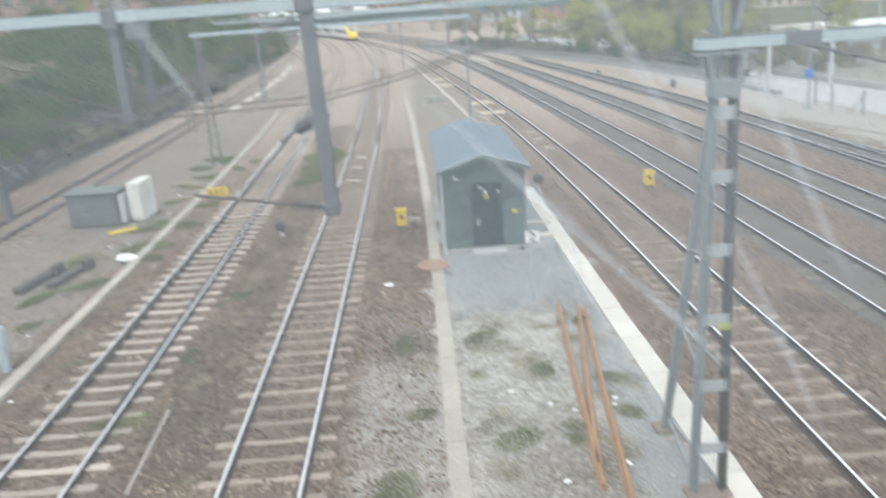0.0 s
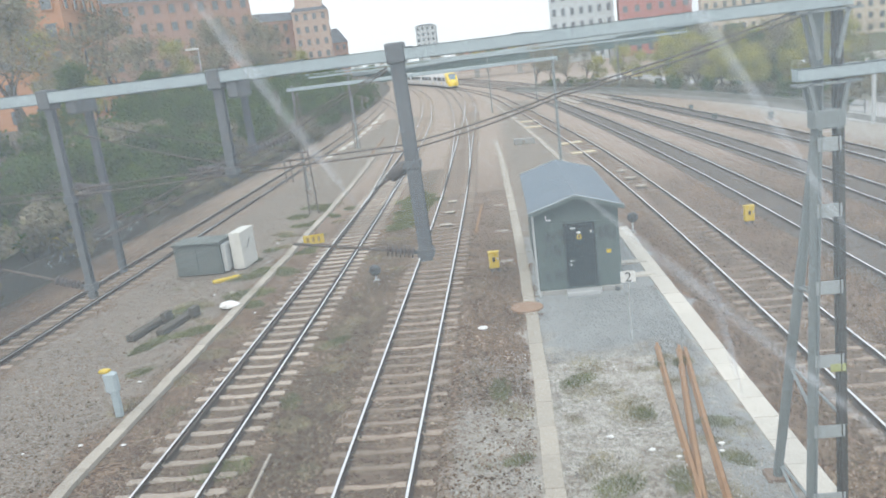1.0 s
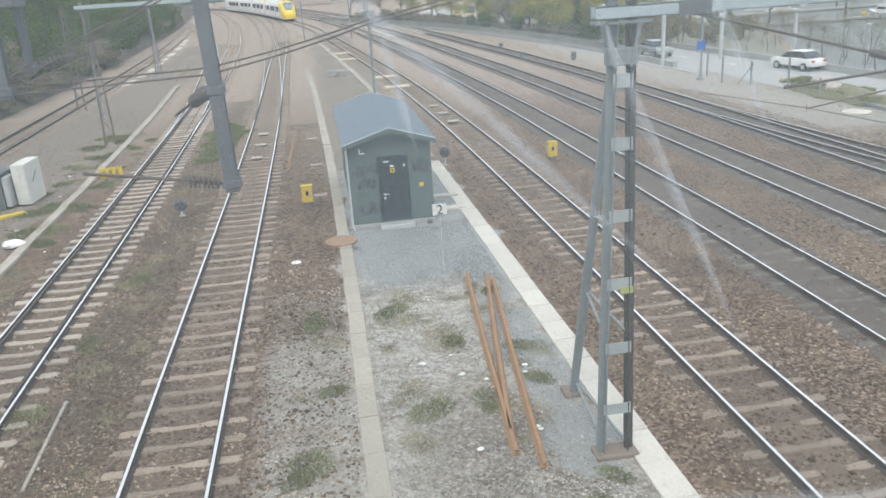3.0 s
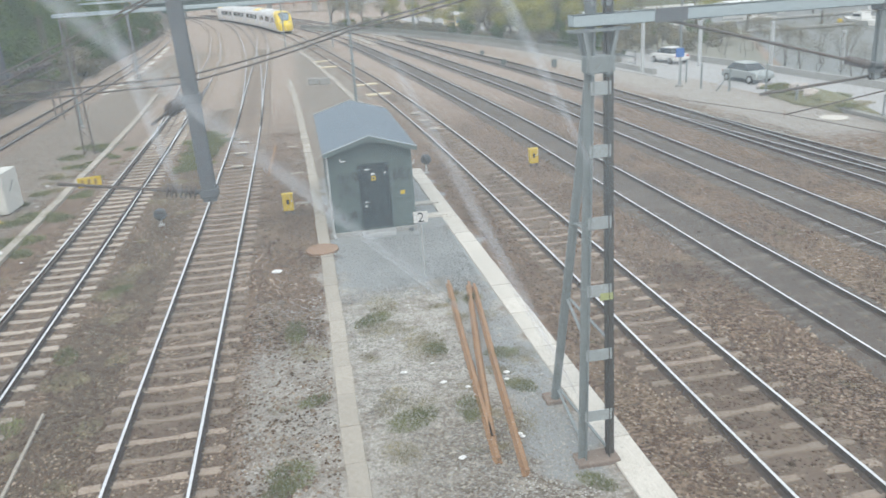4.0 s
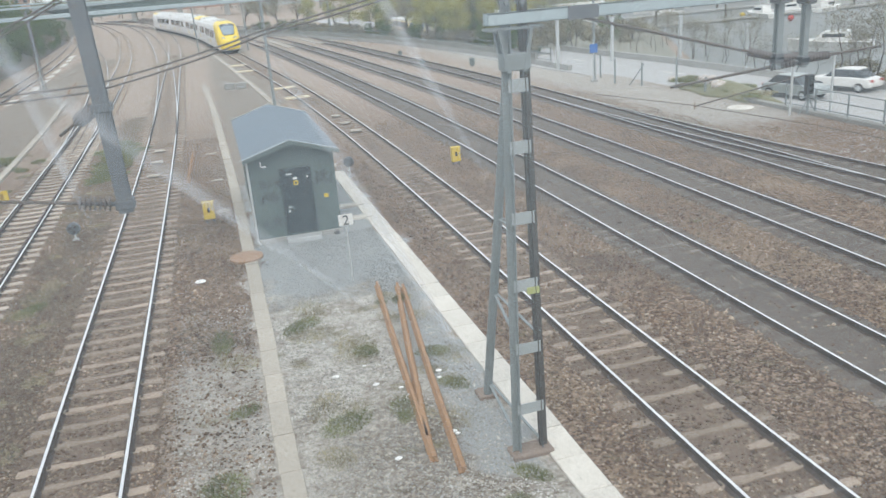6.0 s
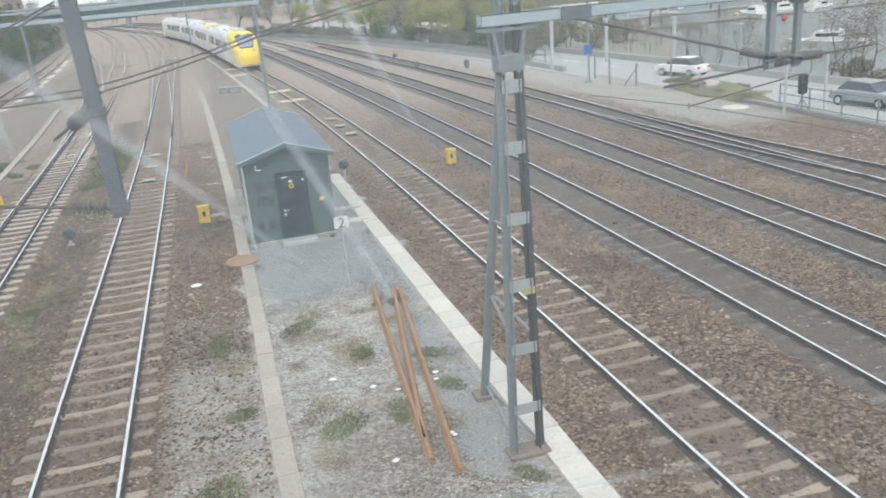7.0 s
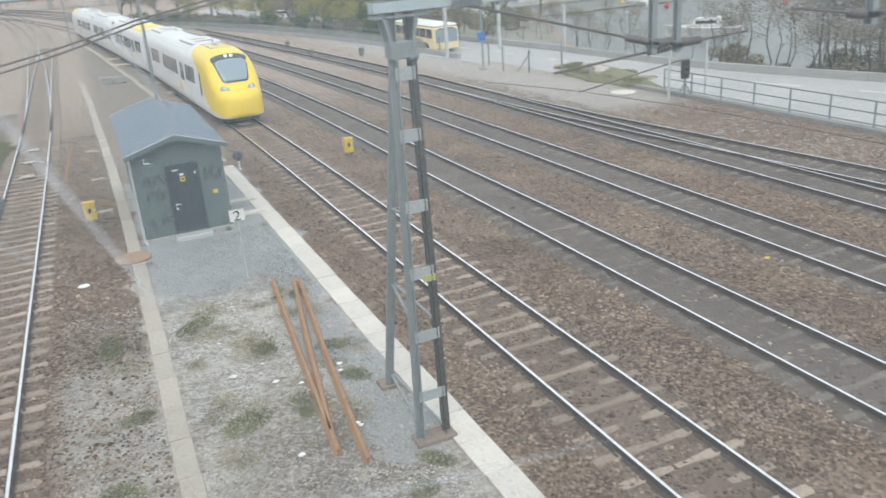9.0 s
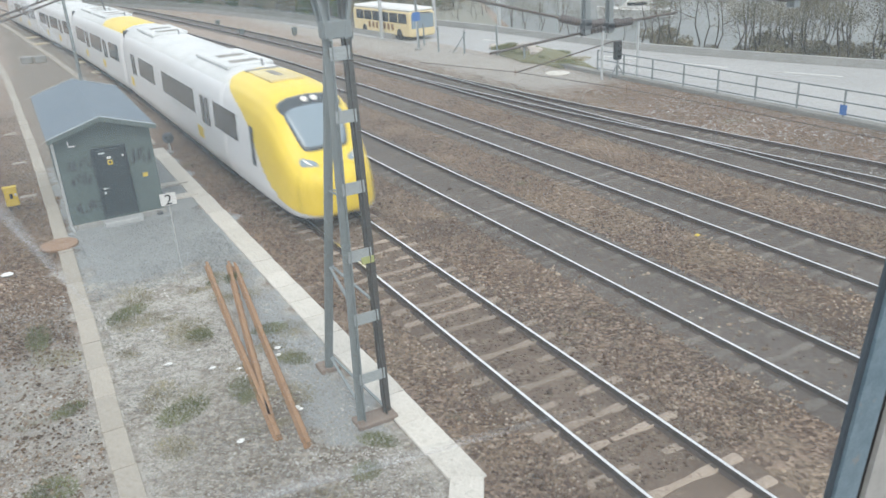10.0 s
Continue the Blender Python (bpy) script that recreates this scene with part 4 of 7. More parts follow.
# cabinets, planks and the post on the open strip to the side
cab = thing("relay_cabinet", (-15.3, 33.9, 0), "grey-green trackside cabinet with pale scrawls", "cabinet", rz=-4)
part("body", Shape().box(0, 2.2, 0, 1.3, 0.05, 1.45, 0.02), CAB_GREY, cab)
part("lid", Shape().box(-0.08, 2.28, -0.1, 1.4, 1.45, 1.55, 0.03), CAB_GREY, cab, "sloping grey lid")
part("door", Shape().box(0.1, 1.06, -0.03, 0.0, 0.2, 1.3, 0.01), CAB_GREY, cab)
part("door", Shape().box(1.12, 2.1, -0.03, 0.0, 0.2, 1.3, 0.01), CAB_GREY, cab)
part("side_box", Shape().box(2.21, 2.42, 0.1, 0.9, 0.1, 1.35, 0.03), GALV, cab, "pale grey side box")
cr = Shape()
r2 = random.Random(3)
for k in range(26):
    px, pz = r2.uniform(0.3, 1.7), r2.uniform(0.55, 1.1)
    cr.bar((px, -0.036, pz), (px + r2.uniform(-0.2, 0.25), -0.036, pz + r2.uniform(-0.15, 0.15)), 0.035, 0.005)
part("graffiti", cr, TRIM, cab, "pale spray-paint scrawl")
t = thing("relay_cabinet", (-12.45, 34.9, 0), "dirty white trackside cabinet", "cabinet", rz=-4)
part("body", Shape().box(-0.28, 0.28, -0.7, 0.9, 0.05, 1.75, 0.03), CAB_WHITE, t)
part("door", Shape().box(-0.24, 0.24, -0.73, -0.702, 0.2, 1.65, 0.01), CAB_WHITE, t)
part("scrawl", Shape().bar((0.285, -0.2, 0.9), (0.285, 0.3, 1.3), 0.04, 0.006), SCRAWL, t)
solid("yellow_plank", Shape().box(-0.6, 0.6, -0.16, 0.16, 0, 0.12, 0.02), YELLOW, "yellow painted cover lying by the cabinet", "cover", at=(-12.6, 32.6, 0.0), rz=35)
for k, (x, y) in enumerate(((-13.45, 26.3), (-12.5, 26.6))):
    t = thing("timber_baulk", (x, y, 0), "dark creosoted timber baulk on the ground", "timber", "timber baulks", rz=-9)
    part("baulk", Shape().box(-0.16, 0.16, -1.05, 1.05, 0, 0.24, 0.03), TIMBER, t)
    part("baulk", Shape().box(0.1, 0.34, 0.75, 1.25, 0, 0.42, 0.03), TIMBER, t)
t = thing("marker_post", (-11.0, 19.0, 0), "pale blue-grey marker post with a yellow cap", "post")
part("post", Shape().box(-0.1, 0.1, -0.08, 0.08, 0, 0.75, 0.03), surface("pale blue plastic", (0.36, 0.45, 0.5), (0.44, 0.52, 0.56), 0.6), t)
part("head", Shape().box(-0.2, 0.16, -0.12, 0.12, 0.7, 1.3, 0.06), surface("blue-grey plastic", (0.4, 0.48, 0.53), (0.46, 0.54, 0.58), 0.6), t)
part("cap", Shape().box(-0.28, 0.0, -0.1, 0.1, 1.28, 1.38, 0.03), YELLOW, t, "yellow cap")
solid("concrete_edge", Shape().box(-0.035, 0.035, -1.6, 1.6, 0, 0.06, 0.01), CONCRETE_OLD, "thin pale concrete strip in the ballast", "kerb strip", at=(-5.98, 14.5, 0.0), rz=2)


def plate_sign(x, y, h, rz):
    t = thing("yellow_sign", (x, y, 0), "yellow trackside number plate on a low stand", "sign", "yellow plates", rz=rz)
    for sx in (-0.25, 0.25):
        part("leg", Shape().bar((sx, 0.03, -0.05), (sx, 0.03, h), 0.04, 0.04), STEEL_DARK, t)
    part("plate", Shape().box(-0.5, 0.5, -0.02, 0.02, h - 0.15, h + 0.3, 0.01), YELLOW, t)
    for k in range(3):
        part("mark", Shape().box(-0.36 + 0.27 * k, -0.22 + 0.27 * k, -0.03, -0.021, h - 0.05, h + 0.2), surface("brown marks", (0.3, 0.2, 0.05), (0.34, 0.24, 0.06)), t)


plate_sign(-9.7, 37.3, 0.35, 12)
plate_sign(-24.4, 39.5, 1.2, 20)

# ---- quay side: kerb wall, railing, road furniture ----
solid("quay_wall", Shape().box(28.3, 28.72, -60, 42, -1.0, 0.20, 0.03), surface("stained concrete", (0.2, 0.2, 0.19), (0.29, 0.285, 0.27), 0.9, 0, 0.5, 10, 0.2, (0.14, 0.135, 0.125)), "low grey concrete edge wall along the road", "wall", kind="structure")


def road_mid(y):
    return 26 + 13 * math.exp(-(y - 20) / 32)


def road_left(y):
    return min(28.74, road_mid(y) - 3.6)


def road_z(y):
    return -0.3 + 0.34 * max(0.0, min(1.0, (y - 42) / 14))


bpy.data.objects.remove(bpy.data.objects["road"])
ys = [-60, -20, 0] + list(range(8, 180, 4))
s = Shape().loft([[(road_left(y), y, road_z(y)), (max(road_mid(max(y, 6)) + 3.9, 0), y, road_z(y)), (road_mid(max(y, 6)) + 3.9, y, -1.6), (road_left(y), y, -1.6)] for y in ys], True)
solid("road", s, ASPHALT, "pale grey worn asphalt road along the quay", "road", kind="structure")
s = Shape().loft([[(road_mid(max(y, 6)) + 3.9 + a, y, b) for a, b in ((0, -1.7), (0, road_z(y) + 0.45), (0.35, road_z(y) + 0.45), (0.35, -1.7))] for y in ys if y < 74], True)
solid("parapet", s, KERB, "low pale concrete parapet between road and water", "wall", kind="structure")
s = Shape()
for y in range(10, 90, 6):
    m = pose(road_mid(y) + 1.0, y, road_z(y) + 0.006, 0, 0, math.degrees(math.atan2(road_mid(y) - road_mid(y + 1), 1)))
    s.box(-0.06, 0.06, -1.5, 1.5, 0, 0.006, 0, 0, m)
tagged(solid("lane_line", s, WHITE, "broken white lane line", "road marking", kind="structure"), kind="stuff")

apron = [(35.5, 56), (51.6, 88), (53.6, 112), (41.8, 149)]
s = Shape().add([(26.4, 149, 0.012), (26.6, 100, 0.012), (28.8, 75, 0.012), (34.2, 56, 0.012)] + [(x, y, 0.012) for x, y in apron], [tuple(range(8))])
solid("quay_apron", s, surface("mossy quay gravel", (0.21, 0.21, 0.175), (0.31, 0.30, 0.26), 0.95, 0, 0.25, 6, 0.3, (0.15, 0.18, 0.09)), "grey-green mossy gravel on the quay", "ground", kind="structure")
rail = thing("railing", (28.52, 0, 0.19), "grey steel railing with two bars along the road", "railing")
RP = [35.1 - 2.17 * k for k in range(18)]
for y in RP:
    part("post", Shape().bar((0, y, 0), (0, y, 1.08), 0.06, 0.06), STEEL, rail)
for z in (1.08, 0.6, 0.14):
    part("bar", Shape().bar((0, RP[0], z), (0, RP[-1], z), 0.05, 0.05), STEEL, rail)
part("plate", Shape().box(-0.05, -0.035, 19.75, 20.05, 0.1, 0.5, 0.01), BLUE, rail, "round-edged blue plate")

t = thing("railway_signal", (28.3, 33.2, 0.05), "black railway signal head on a low braced stand", "signal")
part("post", Shape().bar((0, 0, 0), (0, 0, 1.1), 0.08, 0.08), STEEL, t)
part("head", Shape().box(-0.24, 0.24, -0.12, 0.12, 0.95, 1.95, 0.06), BLACK, t, "black signal head")
for k in range(3):
    part("hood", Shape().lathe([(0.085, 0), (0.09, 0.12), (0.075, 0.12), (0.07, 0)], 12, m=pose(0, -0.12, 1.15 + 0.28 * k, 90, 0, 0)), BLACK, t)
for sx in (-1, 1):
    part("brace", Shape().bar((sx * 0.5, 0, 0), (0, 0, 0.75), 0.05, 0.05), STEEL, t)
for x, y, h in ((27.6, 33.6, 3.1), (29.4, 32.9, 2.9), (28.1, 44.8, 1.95), (27.2, 47.5, 1.5), (26.3, 49.5, 1.7), (28.0, 41.5, 1.1), (27.0, 53.0, 1.6)):
    t = thing("fence_post", (x, y, -0.05), "grey steel post beside the road", "post", "roadside posts")
    part("shaft", Shape().bar((0, 0, 0), (0, 0, h), 0.09, 0.09), GALV if h > 2 else STEEL, t)
    part("cap", Shape().box(-0.06, 0.06, -0.06, 0.06, h, h + 0.04, 0.01), STEEL, t)
solid("fence_brace", Shape().bar((26.7, 48.2, 0.0), (27.3, 47.4, 1.4), 0.06, 0.06), STEEL, "slanting grey brace of a gate post", "brace")
t = thing("parking_sign", (25.62, 51.2, 0), "square blue sign on the overhead-line pole", "sign")
part("plate", Shape().box(-0.3, 0.3, 0.07, 0.1, 2.0, 2.6, 0.02), BLUE, t)
part("post", Shape().tube((0, 0.14, -0.1), (0, 0.14, 2.7), 0.04), GALV, t)
for x, y, h in ((26.6, 59.5, 4.0), (31.9, 60.5, 3.6), (36.0, 57.0, 3.4), (38.4, 52.0, 2.8)):
    t = thing("concrete_post", (x, y, -0.1), "tall pale concrete post at the roadside", "post", "pale posts")
    part("shaft", Shape().box(-0.12, 0.12, -0.12, 0.12, 0, h, 0.03), GALV, t)
    part("cap", Shape().box(-0.16, 0.16, -0.16, 0.16, h, h + 0.08, 0.02), GALV, t)

# grassy mound with boulders, pale slab and cable
mnd = Shape()
rings = []
for k in range(7):
    a = k / 6
    rings.append([(29.2 + (1.25 * (1 - a) + 0.15) * math.cos(2 * math.pi * j / 18) * (1 + 0.12 * math.sin(3 * j)), 41.3 + (4.9 * (1 - a) + 0.2) * math.sin(2 * math.pi * j / 18) * (1 + 0.1 * math.cos(2.3 * j)), 0.75 * math.sin(a * 1.57) - 0.05) for j in range(18)])
mnd.loft(rings, True)
solid("grass_mound", mnd, surface("mossy earth", (0.15, 0.15, 0.08), (0.24, 0.23, 0.15), 0.95, 0, 0.6, 8, 0.5), "low mossy mound beside the road", "mound", kind="structure", smooth=True)


BOULDER = surface("pale pinkish stone", (0.40, 0.36, 0.33), (0.58, 0.53, 0.49), 0.9, 0, 1.5, 12, 0.3, (0.25, 0.24, 0.2))


def boulder(x, y, z, r, seed):
    bm = bmesh.new()
    bmesh.ops.create_icosphere(bm, subdivisions=2, radius=r)
    for v in bm.verts:
        v.co *= 1 + 0.35 * noise.noise(v.co * (1.4 / r) + Vector((seed, 0, 0)))
        v.co.z *= 0.65
    me = bpy.data.meshes.new("boulder")
    bm.to_mesh(me)
    bm.free()
    me.materials.append(BOULDER)
    ob = new("boulder", me)
    ob.location = (x, y, z)
    tagged(ob, "rounded pale boulder on the mossy mound", "boulder", "boulders")


for k, (x, y, z, r) in enumerate(((28.9, 42.3, 0.68, 0.5), (29.2, 43.4, 0.6, 0.42), (28.7, 41.2, 0.6, 0.45), (29.6, 46.4, 0.2, 0.4), (29.9, 48.2, 0.05, 0.32))):
    boulder(x, y, z, r, k)
solid("pale_slab", Shape().lathe([(0.66, 0), (0.7, 0.04), (0.66, 0.09), (0.0, 0.1)], 20), CONCRETE, "round pale concrete slab by the fence", "slab", at=(26.9, 36.6, 0.0))
wire("ground_cable", [(22.6, 45, 0.25), (25.0, 38, 0.2), (26.2, 30, 0.22), (26.6, 24, 0.2), (26.8, 10, 0.2)], 0.02, "thin dark cable strung low beside the wall", "low cables")
for x, y in ((25.0, 38), (26.2, 30), (26.6, 24)):
    solid("cable_stake", Shape().tube((0, 0, -0.05), (0, 0, 0.4), 0.03), RUST_LID, "short brown cable stake", "stake", "cable stakes", at=(x, y, 0))
wire("boom", [(24.9, 37.8, 0.2), (28.1, 33.2, 2.0)], 0.04, "dark slanting boom at the road edge", "boundary booms")
for x, y, h in ((18.9, 72.8, 0.7), (22.2, 68, 0.9), (24.5, 61, 0.8), (19.5, 84, 0.6)):
    t = thing("trackside_unit", (x, y, 0), "small pale trackside equipment unit", "equipment box", "small trackside units")
    part("housing", Shape().box(-0.22, 0.22, -0.15, 0.15, 0.1, h * 0.8, 0.06), CAB_GREY, t)
    part("foot", Shape().box(-0.12, 0.12, -0.12, 0.12, -0.05, 0.12), STEEL_DARK, t)
fence = thing("boundary_fence", (0, 0, 0), "dark wire fence with slim posts along the line", "fence")
for k in range(24):
    y = 62 + k * 4
    x = 27.4 - 0.0022 * (y - 50) ** 2
    part("post", Shape().bar((x, y, 0), (x, y, 1.5), 0.06, 0.06), STEEL_DARK, fence)
    y2 = y + 4
    x2 = 27.4 - 0.0022 * (y2 - 50) ** 2
    for z in (0.5, 1.0, 1.45):
        part("strand", Shape().bar((x, y, z), (x2, y2, z), 0.05, 0.05), STEEL, fence)
s = Shape().loft([[(26.9 - 0.0022 * (y - 50) ** 2 + a, y, b) for a, b in ((0, 0), (0, 0.45), (0.35, 0.45), (0.35, 0))] for y in range(58, 160, 6)], True)
solid("boundary_kerb", s, KERB, "pale concrete kerb along the boundary fence", "kerb", kind="structure")
s = Shape().loft([[(26.9 - 0.0022 * (y - 50) ** 2 + a, y, b) for a, b in ((0.05, 0.4), (0.05, 0.95), (0.27, 0.95), (0.27, 0.4))] for y in range(64, 158, 3)], True)
solid("boundary_wall", s, surface("weathered grey concrete", (0.19, 0.195, 0.185), (0.29, 0.29, 0.275), 0.9, 0, 0.4, 6, 0.3, (0.15, 0.165, 0.12)), "low weathered grey wall between the tracks and the road", "wall", kind="structure")
solid("quay_shed", Shape().box(40.5, 48.2, 94, 98, -1.6, 2.9, 0.05), CAB_WHITE, "low pale windowless quay building by the water", "building")


# ---- boats ----
def boat(x, y, length, rz, mast=0.0, cabin=True):
    t = thing("motor_boat", (x, y, -1.62), "white moored boat with a dark-windowed cabin", "boat", "moored boats", rz=rz)
    w = length * 0.16
    rings = []
    for k in range(9):
        a = k / 8
        ww = w * (1 - max(0, (a - 0.55) / 0.45) ** 2) + 0.03
        zt = 0.75 + 0.35 * a * a
        px = (a - 0.5) * length
        rings.append([(px, -ww * 0.6, -0.2), (px + 0.25 * a, -ww, zt * length / 7), (px + 0.25 * a, ww, zt * length / 7), (px, ww * 0.6, -0.2)])
    part("hull", Shape().loft(rings, True), WHITE, t)
    dz = 0.8 * length / 7
    if cabin:
        c = Shape().loft([[(-length * 0.25, sy * w * 0.7, dz), (length * 0.22, sy * w * 0.6, dz), (length * 0.1, sy * w * 0.55, dz + 0.9), (-length * 0.2, sy * w * 0.6, dz + 0.95)] for sy in (-1, 1)], True)
        part("cabin", c, WHITE, t)
        for sy in (-1, 1):
            part("window", Shape().box(-length * 0.17, length * 0.1, sy * w * 0.67 - 0.02, sy * w * 0.67 + 0.02, dz + 0.4, dz + 0.7), DARK_GLASS, t)
    if mast:
        part("mast", Shape().tube((0.3, 0, dz), (0.3, 0, mast), 0.07, 0.05, 6), GALV, t)
        part("boom", Shape().tube((0.3, 0, dz + 0.9), (-length * 0.35, 0, dz + 1.0), 0.1, n=6), WHITE, t)
    return t


boat(56.0, 63.3, 7.2, 132)
rb = random.Random(11)
for k in range(34):
    y = rb.uniform(96, 148)
    x = rb.uniform(66, 175)
    boat(x, y, rb.uniform(4.5, 7.5), rb.choice((10, 95, 170, 80)) + rb.uniform(-8, 8), rb.choice((0, 0, 8, 9)), True)
for k in range(10):
    x = rb.uniform(58, 125)
    y = rb.uniform(72, 120)
    t = thing("buoy", (x, y, -1.65), "round orange mooring buoy", "buoy", "mooring buoys")
    part("float", Shape().lathe([(0.05, 0), (0.3, 0.12), (0.4, 0.4), (0.3, 0.68), (0.05, 0.8)], 12), RED if k % 2 else YELLOW, t, smooth=True)
    part("ring", Shape().tube((0, 0, 0.78), (0, 0, 0.95), 0.05), GALV, t)
for y in (100, 118, 136):
    t = thing("jetty", (0, 0, 0), "low grey floating jetty", "jetty", "jetties")
    part("deck", Shape().box(58, 170, y - 0.6, y + 0.6, -1.55, -1.25, 0.03), KERB, t)
    for x in range(60, 170, 11):
        part("pile", Shape().tube((x, y + 1.1, -2), (x, y + 1.1, 0.6), 0.14), TIMBER, t)


# ---- plants ----
def leaf_cloud(centres, n, size, seed, up=0.3):
    """Many small folded leaves round the given centres (x, y, z, rx, rz)."""
    r = np.random.default_rng(seed)
    c = np.array(centres, float)
    pick = r.integers(0, len(c), n)
    d = r.normal(size=(n, 3))
    d /= np.linalg.norm(d, axis=1)[:, None]
    rad = r.uniform(0.35, 1.05, n) ** 0.6
    p = c[pick, :3] + d * np.stack([c[pick, 3], c[pick, 3], c[pick, 4]], 1) * rad[:, None]
    a = r.normal(size=(n, 3))
    a /= np.linalg.norm(a, axis=1)[:, None]
    b = np.cross(a, r.normal(size=(n, 3)))
    b /= np.linalg.norm(b, axis=1)[:, None]
    s = size * r.uniform(0.5, 1.3, n)[:, None]
    v = np.stack([p - a * s, p + b * s * 0.55, p + a * s, p - b * s * 0.55], 1).reshape(-1, 3)
    f = np.arange(4 * n).reshape(n, 4)
    sh = Shape()
    sh.v, sh.f, sh.s = v.tolist(), f.tolist(), [0] * n
    return sh


def limbs(h, r0, seed, spread=0.5, n=9, twig=3):
    """A tapered trunk with limbs and twigs; returns the shape and the limb tips."""
    q = random.Random(seed)
    s, tips = Shape(), []
    base = Vector((0, 0, -0.2))
    pts = [base]
    for k in range(5):
        pts.append(Vector((q.uniform(-0.06, 0.06) * h, q.uniform(-0.06, 0.06) * h, h * (k + 1) / 5 * 0.85)))
    for k in range(5):
        s.tube(pts[k], pts[k + 1], r0 * (1 - k * 0.17), r0 * (1 - (k + 1) * 0.17), 7)
    for k in range(n):
        j = q.uniform(0.35, 0.95) * 5
        i = min(4, int(j))
        p = pts[i].lerp(pts[i + 1], j - i)
        ang = q.uniform(0, 6.28)
        ln = h * spread * q.uniform(0.5, 1.0) * (1.15 - j / 6)
        e = p + Vector((math.cos(ang) * ln, math.sin(ang) * ln, ln * q.uniform(0.4, 1.0)))
        s.tube(p, e, r0 * 0.32, r0 * 0.1, 5)
        tips.append(e)
        for m in range(twig):
            b = p.lerp(e, q.uniform(0.4, 0.95))
            t2 = b + Vector((q.uniform(-1, 1), q.uniform(-1, 1), q.uniform(0.1, 1))) * ln * 0.45
            s.tube(b, t2, r0 * 0.1, r0 * 0.03, 4)
            tips.append(t2)
    tips.append(pts[-1])
    return s, tips


def tree_kind(name, h, r0, seed, leaf, n, size, label, group, puff=0.13, n_limb=10):
    t = thing(name, (0, 0, -500), label, "tree", group)
    s, tips = limbs(h, r0, seed, 0.42, n_limb)
    part("trunk", s, BARK, t)
    q = random.Random(seed)
    cs = [(p.x, p.y, p.z, h * puff * q.uniform(0.6, 1.2), h * puff * q.uniform(0.5, 1.0)) for p in tips]
    part("crown", leaf_cloud(cs, n, size, seed), leaf, t)
    return t


KINDS = {
    "green": [tree_kind("tree", 8, 0.16, 21 + k, LEAF, 5200, 0.13, "dense dark green bushy tree on the bank", "bank trees", 0.16) for k in range(2)],
    "yellow": [tree_kind("tree", 9, 0.16, 31 + k, LEAF_YELLOW, 3600, 0.12, "tree with fresh yellow-green spring leaves", "spring trees", 0.14) for k in range(2)],
    "bare": [tree_kind("tree", 12, 0.2, 41 + k, TWIG, 2600, 0.16, "nearly bare tree with brown budding twigs", "bare trees", 0.15, 14) for k in range(2)],
    "thin": [tree_kind("tree", 7, 0.065, 51 + k, TWIG, 1100, 0.06, "slender bare tree at the water's edge", "waterside trees", 0.14, 8) for k in range(2)],
}
USED = set()


def plant(kind, x, y, z, scale, seed):
    q = random.Random(seed)
    src = KINDS[kind][seed % 2]
    m = pose(x, y, z, 0, 0, q.uniform(0, 360)) @ Matrix.Diagonal((scale * q.uniform(0.9, 1.1), scale, scale * q.uniform(0.9, 1.1), 1))
    if src.name not in USED:
        USED.add(src.name)
        src.matrix_basis = m
        return src
    ob = copy_thing(src, pose(0, 0, 0))
    ob.matrix_basis = m
    return ob


# the bank along the left tracks
s = Shape()
rings = []
for y in range(-40, 300, 12):
    k = -0.0003 * max(0, y - 60) ** 2
    rings.append([(-22.3 + k, y, -0.05), (-23.5 + k, y, 0.8), (-27 + k, y, 3.2), (-31 + k, y, 4.8), (-60 + k, y, 5.2), (-140 + k, y, 5.5)])
n = 6
faces = [(a * n + i, a * n + i + 1, (a + 1) * n + i + 1, (a + 1) * n + i) for a in range(len(rings) - 1) for i in range(n - 1)]
s.add([p for r in rings for p in r], faces)
solid("embankment", s, EARTH, "brown earth bank with scrub beside the tracks", "embankment", kind="structure", smooth=True)
wl_ = thing("retaining_wall", (0, 0, 0), "low dark retaining wall with pale scrawls at the foot of the bank", "wall", kind="structure")
part("wall", Shape().box(-22.9, -22.5, 30, 47, -0.1, 1.25, 0.03), surface("sooty concrete", (0.075, 0.07, 0.062), (0.125, 0.115, 0.105), 0.95, 0, 0.6, 8, 0.3, (0.09, 0.085, 0.075)), wl_)
sc = Shape()
q5 = random.Random(5)
for k in range(40):
    yy, zz = q5.uniform(36, 46), q5.uniform(0.5, 1.2)
    sc.bar((-22.49, yy, zz), (-22.49, yy + q5.uniform(-0.7, 0.7), zz + q5.uniform(-0.35, 0.35)), 0.08, 0.012)
part("graffiti", sc, TRIM, wl_, "pale spray-paint scrawl")


def hedge_bush(x, y, z, r, h, leaf, seed):
    q = random.Random(seed)
    t = thing("bush", (x, y, z), "dense dark green bush on the bank" if leaf is LEAF else "scrubby brown-green bush on the bank", "bush", "bank bushes")
    cs = [(q.uniform(-r, r), q.uniform(-r, r), q.uniform(0.2, h), r * 0.5, h * 0.3) for k in range(9)]
    part("foliage", leaf_cloud(cs, 2600, 0.14, seed), leaf, t)
    st = Shape()
    for k in range(6):
        st.tube((0, 0, -0.3), (q.uniform(-r, r) * 0.8, q.uniform(-r, r) * 0.8, h * q.uniform(0.5, 1)), 0.05, 0.02, 5)
    part("stems", st, BARK, t)
    return t


